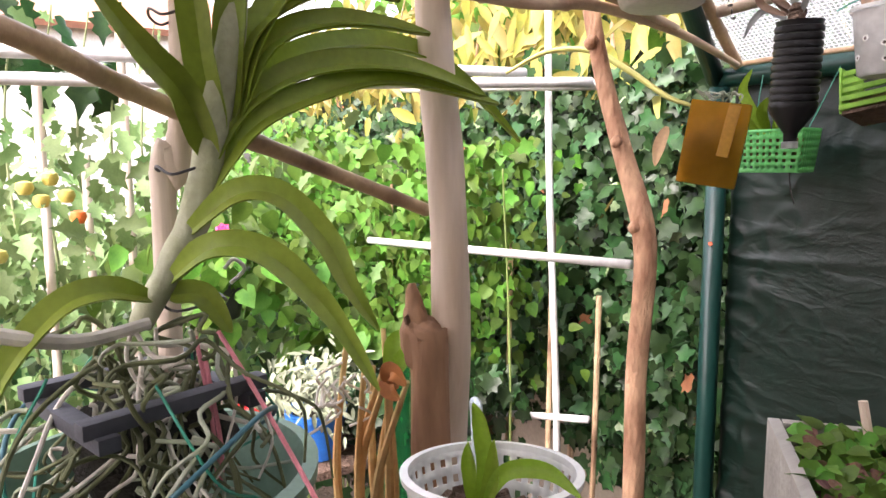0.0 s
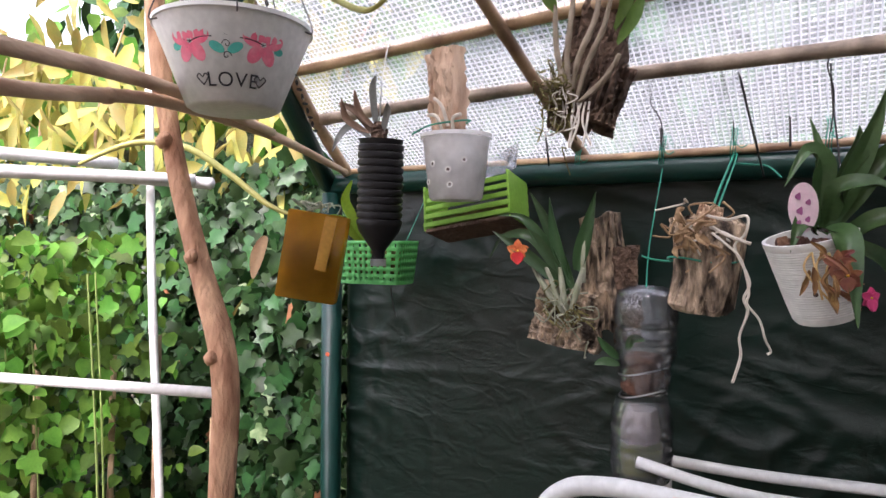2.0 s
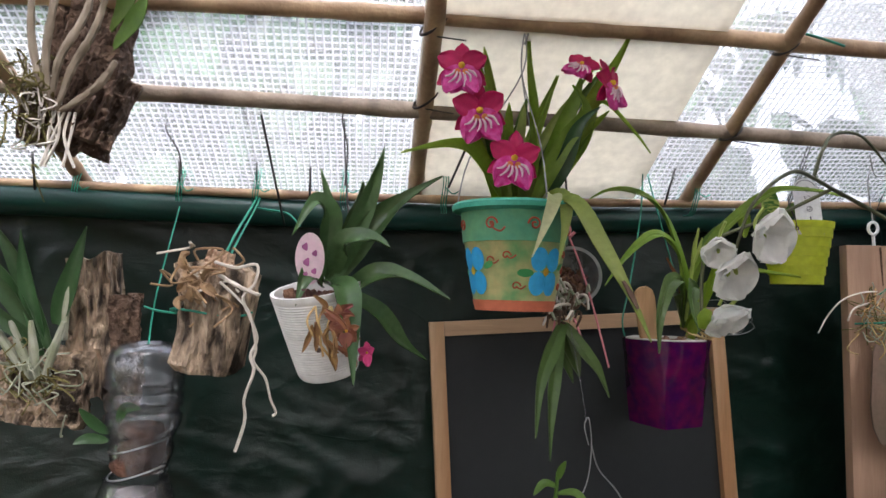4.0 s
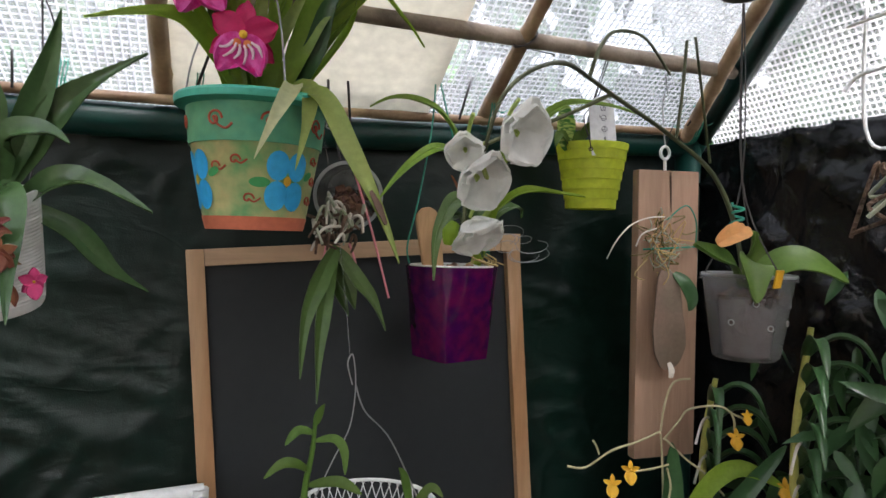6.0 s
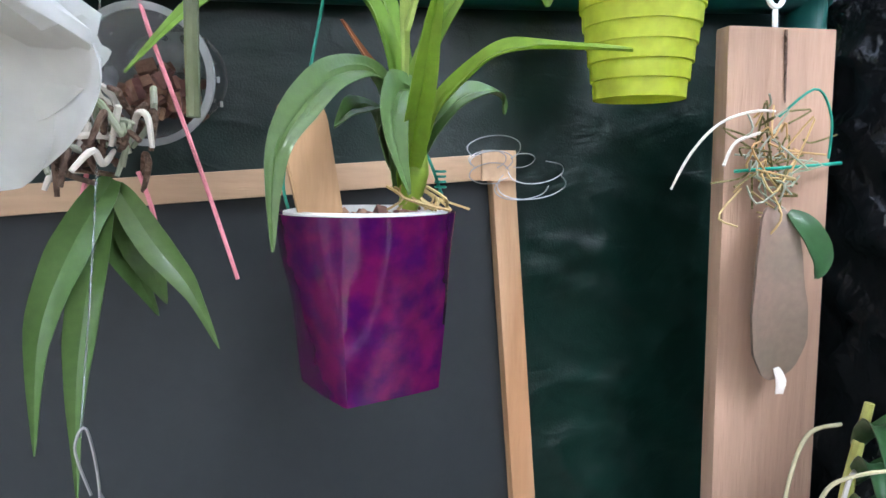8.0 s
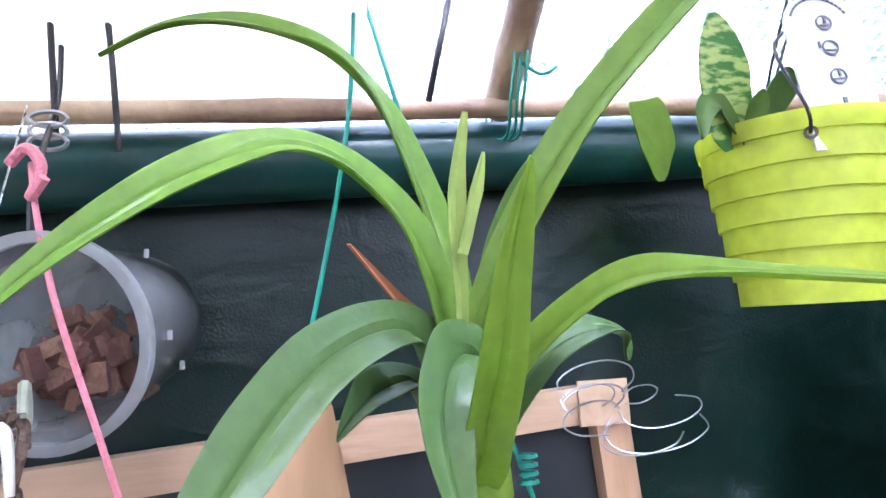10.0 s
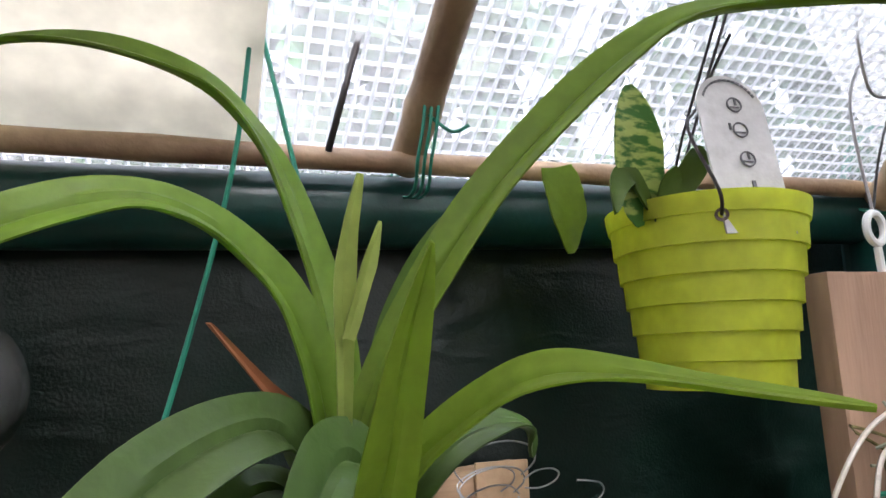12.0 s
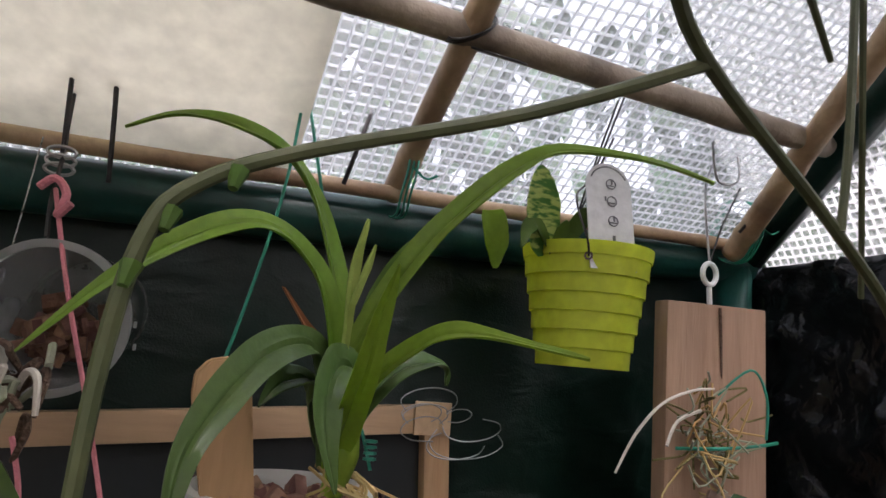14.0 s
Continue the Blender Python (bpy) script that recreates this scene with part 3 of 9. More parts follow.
def mesh_roof(name, origin, eu, ev, lu, lv, pitch, seed, label, keep=None):
    """Film with a grid of raised threads woven into it."""
    o, eu, ev = Vector(origin), Vector(eu).normalized(), Vector(ev).normalized()
    nrm = eu.cross(ev).normalized()
    if nrm.z < 0:
        nrm = -nrm

    def sag(u, v):
        return 0.009 * noise.noise(Vector((u * 1.6, v * 1.6, seed)))
    bm = sheet(B(), o, eu * lu, ev * lv, int(lu * 30), int(lv * 30), 0.0006, lambda u, v: sag(u * lu, v * lv) * (1 if eu.cross(ev).z > 0 else -1))
    film = solo(name, bm, MESH_FILM, label, "roof sheet", kind="structure")
    V, F = [], []

    def strip(a, b, side, k):
        seg = 44
        start = len(V)
        for i in range(seg + 1):
            u, v = a[0] + (b[0] - a[0]) * i / seg, a[1] + (b[1] - a[1]) * i / seg
            p = o + eu * u + ev * v + nrm * (sag(u, v) + 0.0028 + 0.0006 * k)
            p += side * 0.0012 * noise.noise(Vector((u * 14, v * 14, seed + 3)))
            V.extend((p - side * 0.0015, p + side * 0.0015, p - nrm * 0.0009))
        for i in range(seg):
            s = start + 3 * i
            for q in range(3):
                F.append((s + q, s + (q + 1) % 3, s + 3 + (q + 1) % 3, s + 3 + q))
    for i in range(int(lu / pitch) + 1):
        strip((i * pitch, 0), (i * pitch, lv), eu, 0)
    for j in range(int(lv / pitch) + 1):
        strip((0, j * pitch), (lu, j * pitch), ev, 1)
    me = bpy.data.meshes.new("mesh_threads")
    me.from_pydata(V, [], F)
    me.materials.append(THREAD)
    ob = new("mesh_threads", me)
    ob.parent = film
    tagged(ob, kind="stuff")
    return film


SLOPE = Vector((0, -1, 0.575)).normalized()
mesh_roof("roof_north", (-0.64, 1.535, roof_z(1.535) - 0.030), (1, 0.0, 0.030), SLOPE, 2.08, 1.32, 0.0105, 1.0,
          "white translucent woven mesh sheet roof slope")
mesh_roof("roof_east", (1.475, 1.53, 1.905), (0, -1, 0), Vector((-0.36, 0, 0.60)), 2.3, 0.80, 0.0105, 5.0,
          "white translucent woven mesh sheet at the roof's end")
# unseen south slope, added dark grey to dim light on camera-facing things
bm = sheet(B(), (-0.62, 0.39, roof_z(0.39) + 0.02), (2.06, 0, 0.06), (0, -1.2, -0.62), 20, 20, 0.0006, lambda u, v: 0.006 * noise.noise(Vector((u * 6, v * 6, 2))))
solo("roof_south", bm, film_mat("grey_shade_sheet", (0.27, 0.28, 0.27), 0.18), "unseen grey translucent sheet added on the far roof slope to dim the light", "roof sheet", kind="structure")

# cream panel lying on the mesh
bm = sheet(B(), (0.475, 1.50, roof_z(1.50) - 0.006), (0.405, 0, 0.012), (0.0, -0.99, 0.569), 12, 24, 0.004, lambda u, v: 0.003 * noise.noise(Vector((u * 3, v * 5, 1))))
solo("roof_panel", bm, PANEL_BEIGE, "cream translucent panel laid on the mesh roof", "panel", kind="structure")

# bamboo laths under the roof
BAM = [
    ("bamboo_purlin", [(-0.62, 1.438, 1.889), (0.4, 1.470, 1.889), (1.42, 1.496, 1.918)], 0.0075, BAMBOO, 8),
    ("bamboo_purlin", [(-0.60, 1.30, 1.985), (0.08, 1.31, 2.000), (1.36, 1.36, 1.995)], 0.0125, BAMBOO_GREY, 7),
    ("bamboo_purlin", [(-0.55, 1.19, 2.06), (0.394, 1.19, 2.085), (1.33, 1.205, 2.085)], 0.0125, BAMBOO, 7),
    ("bamboo_rafter", [(-0.045, 1.49, 1.893), (-0.075, 1.18, 2.062), (-0.13, 0.66, 2.36)], 0.011, BAMBOO, 5),
    ("bamboo_rafter", [(0.488, 1.50, 1.905), (0.488, 1.18, 2.075), (0.488, 0.60, 2.40)], 0.0125, BAMBOO, 5),
    ("bamboo_rafter", [(0.972, 1.50, 1.906), (0.972, 1.18, 2.093), (0.968, 0.60, 2.41)], 0.0108, BAMBOO, 5),
    ("bamboo_rafter", [(1.372, 1.485, 1.905), (1.30, 1.25, 2.055), (1.12, 0.66, 2.40)], 0.0125, BAMBOO, 5),
    ("bamboo_rafter", [(-0.60, 1.44, 1.88), (-0.55, 1.22, 2.03), (-0.37, 0.66, 2.38)], 0.0125, BAMBOO, 5),
]
for i, (nm, pts, r, m_, k) in enumerate(BAM):
    bm = rod(B(), pts, [r, r * 0.95, r * 0.9], n=14, wobble=0.05, seed=i * 3.1, knots=k)
    solo(nm, bm, m_, "jointed bamboo cane under the mesh roof", "bamboo", group="bamboo roof canes", kind="structure")


# ---- garden beyond the open side ----
rng = random.Random(11)
# ivy hedge on a pale wall
bm = sheet(B(), (-7.0, 1.86, 0.0), (6.32, 0.0, 0.0), (0, 0, 1.15), 40, 10, 0.10, lambda u, v: 0.006 * noise.noise(Vector((u * 40, v * 8, 3))))
solo("garden_wall", bm, mat("pale_render", (0.52, 0.44, 0.36), (0.40, 0.33, 0.26), rough=0.85, scale=5, fine=60, bump=0.4), "pale rendered garden wall behind the ivy", "wall", kind="structure")
hedge = thing("ivy_hedge", (-1.9, 1.75, 0.0), "dense dark green ivy covering the garden wall", "ivy")
# near-black sheet stands in for the shade deep between the ivy leaves
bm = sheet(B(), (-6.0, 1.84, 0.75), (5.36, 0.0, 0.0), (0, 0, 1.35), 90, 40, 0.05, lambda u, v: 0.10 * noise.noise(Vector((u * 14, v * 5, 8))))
part("undergrowth", bm, mat("dark_hedge_shade", (0.012, 0.022, 0.008), (0.03, 0.035, 0.015), rough=0.9, scale=25, fine=90, bump=1.0, depth=0.03), hedge)


def in_hedge(r):
    x = -0.62 - 4.4 * r.random() ** 1.5
    return Vector((x, 1.66 + r.gauss(0, 0.05) - 0.10 * noise.noise(Vector((x * 3, 0, 1))), r.uniform(0.62, 2.02) + 0.05 * math.sin(x * 7)))


leaf_cloud("ivy_leaves", in_hedge, 8200, IVY_SHAPE, (0.034, 0.068), IVY, rng, (0.35, -1, 0.35), 0.45, parent=hedge)
leaf_cloud("variegated_leaves", in_hedge, 520, IVY_SHAPE, (0.034, 0.060), IVY_PALE, rng, (0.35, -1, 0.35), 0.45, parent=hedge)
leaf_cloud("dead_leaves", in_hedge, 60, IVY_SHAPE, (0.04, 0.06), mat("dead_leaf", (0.30, 0.12, 0.05), rough=0.8), rng, (0.35, -1, 0.35), 0.6, parent=hedge)
# single ivy leaves next to the post
vs_, fs_ = leaf_faces(IVY_SHAPE)
ivy_me = bpy.data.meshes.new("ivy_leaf")
ivy_me.from_pydata([v * 0.058 for v in vs_], [], fs_)
for pf in ivy_me.polygons:
    pf.use_smooth = True
ivy_me.materials.append(IVY)
for i in range(240):
    lf = new("ivy_leaf", ivy_me)
    lf.parent = hedge
    x = -0.70 - 1.25 * rng.random()
    lf.location = Vector((x, 1.60 + rng.gauss(0, 0.03), rng.uniform(0.75, 1.95))) - ORIGIN[hedge.name]
    s = rng.uniform(0.7, 1.25)
    lf.scale = (s, s, s)
    lf.rotation_euler = (radians(-100 + rng.gauss(0, 22)), radians(rng.gauss(0, 20)), radians(15 + rng.gauss(0, 35)))

# yellowing climber over the hedge
climber = thing("autumn_climber", (-2.4, 1.9, 0.0), "yellowing climber with hanging leaves above the hedge", "climber")
bm = B()
for i in range(9):
    x = -0.8 - 0.42 * i
    rod(bm, [(x, 1.85, 0.0), (x + 0.1, 1.82, 1.4), (x - 0.1, 1.75, 2.1), (x + 0.25, 1.65, 2.5)], [0.014, 0.010, 0.007, 0.003], n=6, wobble=0.2, seed=i)
part("stems", bm, BARK_STICK, climber)
leaf_cloud("yellow_leaves", lambda r: Vector((-0.75 - 3.6 * r.random(), 1.75 + r.gauss(0, 0.14), 2.25 + r.gauss(0, 0.20))), 950, LANCE_SHAPE, (0.10, 0.17), YELLOW_LEAF, rng, (0.4, -1, 0.1), 0.6, parent=climber)
leaf_cloud("green_leaves", lambda r: Vector((-0.75 - 4.2 * r.random(), 1.95 + r.gauss(0, 0.14), 2.2 + r.gauss(0, 0.28))), 1300, BEAN_SHAPE, (0.06, 0.11), VINE, rng, (0.4, -1, 0.2), 0.7, parent=climber)

# bright green bean vines on canes
bush = thing("bean_vines", (-1.7, 1.05, 0.0), "bright green climbing bean plants on thin canes", "bean plants")


def in_bush(r):
    k = r.random()
    x = -1.15 - 1.75 * k
    y = 1.12 + 0.16 * r.gauss(0, 1) - 0.26 * k
    top = 1.72 + 0.10 * math.sin(x * 5) + 0.06 * math.sin(x * 13)
    return Vector((x, y, 0.85 + (top - 0.85) * r.random() ** 0.55))


leaf_cloud("bean_leaves", in_bush, 3000, BEAN_SHAPE, (0.026, 0.052), VINE, rng, (0.75, -0.8, 0.55), 0.7, parent=bush)
leaf_cloud("lobed_leaves", in_bush, 1500, IVY_SHAPE, (0.03, 0.058), VINE, rng, (0.75, -0.8, 0.55), 0.6, parent=bush)
bm = B()
for i in range(16):
    x, y = -1.05 - 0.11 * i, 1.18 + rng.uniform(-0.14, 0.05) - 0.012 * i
    rod(bm, [(x, y, 0.0), (x + rng.uniform(-.05, .05), y, 1.0), (x + rng.uniform(-.06, .06), y - 0.02, 1.65)], [0.004, 0.003, 0.002], n=5)
tagged(part("stems", bm, mat("green_stem", (0.22, 0.30, 0.08), rough=0.6), bush), kind="stuff")
for x, y, h in ((-1.02, 1.2, 1.5), (-1.28, 1.25, 1.42), (-1.36, 1.1, 1.5), (-0.92, 1.28, 1.3), (-1.62, 1.0, 1.6)):
    part("cane", rod(B(), [(x, y, 0), (x + 0.03, y, h * .6), (x + 0.02, y + 0.02, h)], 0.008, n=8, knots=7), BAMBOO, bush, "dry bamboo cane")

# tomato plants and clutter further left
tom = thing("tomato_plants", (-1.6, 0.05, 0.0), "pale green tomato plants tied to poles, with ripening fruit", "tomato plants")
leaf_cloud("tomato_leaves", lambda r: Vector((-1.75 + r.gauss(0, 0.22), 0.12 + r.gauss(0, 0.30), 1.30 + r.gauss(0, 0.30))), 1200, TOMATO_SHAPE, (0.045, 0.085), TOMATO_LEAF, rng, (1, -0.1, 0.5), 0.7, parent=tom)
leaf_cloud("upper_leaves", lambda r: Vector((-1.75 + r.gauss(0, 0.14), 0.02 + r.gauss(0, 0.12), 2.0 + r.gauss(0, 0.10))), 26, TOMATO_SHAPE, (0.08, 0.15), IVY, rng, (1, 0, -0.2), 0.8, parent=tom)
bm = B()
for i in range(9):
    x, y = -1.75 + rng.uniform(-.2, .2), -0.25 + 0.09 * i
    rod(bm, [(x, y, 0), (x + 0.05, y + 0.04, 0.9), (x - 0.03, y, 1.7), (x + .06, y + .05, 2.1)], [0.007, 0.006, 0.004, 0.002], n=6)
part("stems", bm, mat("tomato_stem", (0.30, 0.34, 0.16), rough=0.7), tom)
TOM_RED = mat("ripe_tomato", (0.80, 0.13, 0.03), (0.70, 0.20, 0.04), rough=0.3, spec=0.6)
TOM_YEL = mat("unripe_tomato", (0.62, 0.42, 0.08), (0.48, 0.46, 0.12), rough=0.3, spec=0.6)
for i, (y, z, m_) in enumerate(((-0.02, 1.62, TOM_YEL), (0.03, 1.64, TOM_YEL), (0.01, 1.59, TOM_YEL), (0.06, 1.60, TOM_YEL), (0.08, 1.55, TOM_RED),
                                (-0.12, 1.50, TOM_YEL), (-0.08, 1.47, TOM_YEL), (-0.15, 1.46, TOM_YEL))):
    bm = lathe(B(), [(0.0001, -0.017), (0.012, -0.014), (0.019, 0.0), (0.016, 0.012), (0.006, 0.016), (0.0001, 0.013)], n=14, m=at(-1.35, y, z), wave=0.03, waves=5)
    part("tomato", bm, m_, tom)
for i, (y, h) in enumerate(((-0.20, 2.0), (0.0, 1.9), (0.20, 2.05), (0.36, 1.9), (0.10, 1.7))):
    bm = rod(B(), [(-1.5 - 0.05 * i, y, 0), (-1.5 - 0.05 * i, y + .02, h)], 0.011, n=8, wobble=0.1, knots=6)
    solo("garden_stake", bm, WOOD_PALE, "pale weathered garden stake among tomato plants", "stake", group="garden stakes", loc=(-1.5 - 0.05 * i, y, 0))

# white pipes of the plant frame
for pts, r in (([(-1.15, -0.9, 1.862), (-1.08, 0.25, 1.885), (-0.98, 1.10, 1.895)], 0.013),
               ([(-1.15, -0.9, 1.815), (-1.08, 0.27, 1.838), (-0.82, 1.18, 1.858)], 0.013),
               ([(-1.50, 1.02, 1.905), (-0.80, 1.21, 1.852)], 0.013),
               ([(-1.35, 0.82, 1.445), (-0.53, 1.02, 1.458)], 0.010),
               ([(-1.4, 1.2, 0.83), (-0.83, 1.2, 0.99)], 0.010)):
    solo("white_pipe", rod(B(), pts, r, n=14), PVC, "weathered white plastic pipe of a plant frame", "pipe", group="white pipes", loc=pts[0])
solo("white_pipe", rod(B(), [(-0.950, 1.2, 0.0), (-0.953, 1.2, 0.886), (-0.997, 1.2, 1.647), (-1.013, 1.2, 2.4)], 0.0095, n=12, knots=9), PVC,
     "thin upright whitish cane of a plant frame", "pipe", group="white pipes", loc=(-0.95, 1.2, 0))

# timber uprights and poles
bm = rod(B(), [(-0.26, 0.40, 0.0), (-0.245, 0.40, 1.2), (-0.224, 0.40, 1.467), (-0.233, 0.40, 1.657), (-0.258, 0.40, 1.842), (-0.30, 0.41, 2.4)],
         [0.026, 0.025, 0.022, 0.021, 0.020, 0.018], n=20, wobble=0.10, seed=2, steps=40)
solo("wooden_upright", bm, WOOD_PALE, "thick pale bare trunk used as a roof upright", "wooden pole", loc=(-0.26, 0.4, 0))
bm = rod(B(), [(-0.20, 0.365, 0.0), (-0.208, 0.362, 1.36), (-0.220, 0.36, 1.447), (-0.237, 0.36, 1.50), (-0.242, 0.36, 1.532)],
         [0.024, 0.024, 0.020, 0.012, 0.004], n=14, wobble=0.45, seed=5, steps=36)
solo("split_stump", bm, WOOD_ROT, "splintered brown wooden stump tied to the trunk", "wooden stump", loc=(-0.2, 0.365, 0))
bm = rod(B(), [(-0.43, 0.92, 0.0), (-0.42, 0.92, 1.0), (-0.419, 0.92, 1.27), (-0.410, 0.92, 1.53), (-0.47, 0.92, 1.687), (-0.54, 0.92, 1.892), (-0.59, 0.92, 2.16), (-0.60, 0.92, 2.5)],
         [0.020, 0.020, 0.019, 0.021, 0.018, 0.016, 0.015, 0.012], n=18, wobble=0.2, seed=9, steps=60)
for p, s in (((-0.535, 0.905, 1.885), 0.015), ((-0.555, 0.91, 1.97), 0.013), ((-0.462, 0.90, 1.70), 0.012), ((-0.415, 0.90, 1.55), 0.012)):
    lathe(bm, [(0.0001, -0.5 * s), (0.8 * s, -0.3 * s), (s, 0.1 * s), (0.6 * s, 0.6 * s), (0.0001, 0.7 * s)], n=10, m=at(*p, 70, 0, 30), wob=0.3)
solo("bent_branch_post", bm, BARK_RED, "crooked branch post with flaking reddish bark and knots", "branch", loc=(-0.43, 0.92, 0))
bm = rod(B(), [(0.10, -0.10, 1.80), (-0.14, 0.31, 1.862), (-0.30, 0.58, 1.91), (-0.45, 0.86, 1.945), (-0.53, 1.13, 1.93)], [0.009, 0.009, 0.0095, 0.010, 0.008], n=14, wobble=0.15, seed=3, steps=40)
solo("roof_stick", bm, BARK_STICK, "long peeled stick tied across the uprights", "stick", group="roof sticks", loc=(-0.14, 0.31, 1.862))
bm = rod(B(), [(0.12, -0.12, 1.76), (-0.13, 0.30, 1.817), (-0.24, 0.44, 1.852), (-0.36, 0.62, 1.885), (-0.47, 0.86, 1.93), (-0.54, 1.15, 1.925), (-0.585, 1.41, 1.885)], [0.009, 0.009, 0.0095, 0.0095, 0.0095, 0.009, 0.007], n=14, wobble=0.15, seed=6, steps=44)
for p in ((-0.30, 0.50, 1.87), (-0.42, 0.74, 1.91), (-0.52, 1.02, 1.935)):
    lathe(bm, [(0.0001, -0.010), (0.010, -0.006), (0.012, 0.002), (0.008, 0.008), (0.0001, 0.010)], n=10, m=at(*p, 60, 20, 30), wob=0.3)
solo("roof_stick", bm, BARK_STICK, "long knotty stick reaching from the trunk to the corner post", "stick", group="roof sticks", loc=(-0.13, 0.3, 1.817))
bm = rod(B(), [(-0.05, -0.12, 1.778), (-0.12, 0.004, 1.75), (-0.235, 0.125, 1.712), (-0.345, 0.440, 1.604)], 0.0085, n=10, knots=6, steps=40)
solo("bamboo_cane", bm, BAMBOO, "smooth bamboo cane slanting down to the trunk", "bamboo", loc=(-0.05, -0.12, 1.778))
bm = rod(B(), [(-0.26, 0.11, 0.0), (-0.255, 0.11, 1.526), (-0.25, 0.125, 1.66), (-0.25, 0.136, 1.81), (-0.25, 0.14, 2.3)], 0.011, n=12, knots=8, steps=40)
solo("bamboo_stake", bm, WOOD_PALE, "upright pale stake carrying the large vanda", "stake", loc=(-0.26, 0.11, 0))
bm = rod(B(), [(-0.50, 1.15, 1.775), (-0.56, 1.14, 1.80), (-0.64, 1.12, 1.858), (-0.72, 1.08, 1.91), (-0.80, 1.02, 1.915), (-0.86, 0.95, 1.87)], [0.003, 0.006, 0.007, 0.007, 0.006, 0.003], n=8, wobble=0.1)
solo("bare_cane", bm, mat("yellow_green_cane", (0.42, 0.38, 0.10), (0.30, 0.32, 0.08), rough=0.5), "yellowish arching orchid cane without leaves", "orchid cane", loc=(-0.5, 1.15, 1.775))

# planters of the garden floor
def planter(name, loc, r0, r1, h, colour, label):
    t = thing(name, loc, label, "plant pot")
    bm = lathe(B(), [(r0, 0), (r1, h), (r1 + 0.008, h), (r1 + 0.008, h + 0.015), (r1 - 0.004, h + 0.015), (r0 - 0.004, 0.01)], n=28, m=at(*loc), closed=True)
    capped(bm, 28)
    part("pot", bm, mat(name + "_plastic", colour, rough=0.4, scale=10, bump=0.05), t)
    part("soil", lathe(B(), [(0.0001, 0.0), (r1 - 0.005, 0.0), (r1 - 0.005, -0.012), (0.0001, -0.012)], n=20, m=at(loc[0], loc[1], loc[2] + h - 0.005)), SOIL, t)
    return t


table = thing("garden_bench", (-1.35, 0.55, 0.0), "dark weathered timber bench for garden pots", "bench")
for i in range(6):
    part("board", block(B(), (0.085, 1.25, 0.022), at(-1.62 + 0.10 * i, 0.50, 0.90), bevel=0.003), BARK_DARK, table)
for x in (-1.60, -1.15):
    for y in (-0.05, 1.05):
        part("leg", block(B(), (0.05, 0.05, 0.90), at(x, y, 0.445), bevel=0.004), BARK_DARK, table)
blue = (0.02, 0.16, 0.55)
p1 = planter("blue_pot", (-1.18, 0.58, 0.915), 0.055, 0.075, 0.11, blue, "blue plastic pot holding a silvery-leaved plant")
leaf_cloud("silver_leaves", lambda r: Vector((-1.18 + r.gauss(0, 0.065), 0.58 + r.gauss(0, 0.065), 1.10 + r.gauss(0, 0.045))), 520, LANCE_SHAPE, (0.022, 0.042), SILVER_LEAF, rng, (0.6, -0.5, 1), 0.6, parent=p1)
p2 = planter("blue_trough", (-1.48, 0.80, 0.915), 0.10, 0.13, 0.13, blue, "blue plastic trough on the garden bench")
leaf_cloud("trough_leaves", lambda r: Vector((-1.48 + r.gauss(0, 0.09), 0.80 + r.gauss(0, 0.1), 1.12 + r.gauss(0, 0.06))), 240, BEAN_SHAPE, (0.04, 0.07), VINE, rng, (0.6, -0.5, 1), 0.6, parent=p2)
p3 = planter("dark_pot", (-1.45, 0.40, 1.25), 0.06, 0.085, 0.12, (0.03, 0.035, 0.04), "dark plastic pot with pink flowers hung among vines")
leaf_cloud("pink_flower_leaves", lambda r: Vector((-1.45 + r.gauss(0, 0.10), 0.42 + r.gauss(0, 0.10), 1.42 + r.gauss(0, 0.07))), 260, BEAN_SHAPE, (0.04, 0.07), VINE, rng, (0.9, -0.4, 0.6), 0.6, parent=p3)
PINKM = mat("pink_flower", (0.80, 0.10, 0.30), (0.70, 0.06, 0.22), rough=0.5, translucent=0.3)
REDM = mat("red_flower", (0.72, 0.03, 0.03), (0.55, 0.02, 0.02), rough=0.5, translucent=0.3)


def bloom(parent, c, r, m_, facing=0.0, n=7, name="flower"):
    bm = B()
    for i in range(n):
        petal(bm, at(*c, 0, 0, 0) @ look((0, 0, 0), (-1, 0.6, -0.3)) @ at(0, 0, 0, 0, 0, 360 / n * i), r, r * 0.8, cup=0.3)
    return part(name, bm, m_, parent)


for c in ((-1.33, 0.40, 1.50), (-1.33, 0.43, 1.475), (-1.34, 0.50, 1.42), (-1.34, 0.36, 1.455)):
    bloom(p3, c, 0.022, PINKM)
for c, s in (((-1.05, 0.36, 1.12), 0.022), ((-1.05, 0.39, 1.10), 0.018)):
    bloom(p1, c, s, REDM)
bm = sheet(B(), (-0.74, 0.62, 0.0), (-0.05, -0.01, 0.0), (0.0, 0.0, 1.31), 8, 40, 0.002, lambda u, v: 0.01 * noise.noise(Vector((u * 3, v * 4, 1))))
solo("green_net", bm, film_mat("green_net_film", (0.01, 0.22, 0.07), 0.40, gloss=0.05), "upright strip of bright green plastic net", "net", loc=(-0.77, 0.61, 0.0))
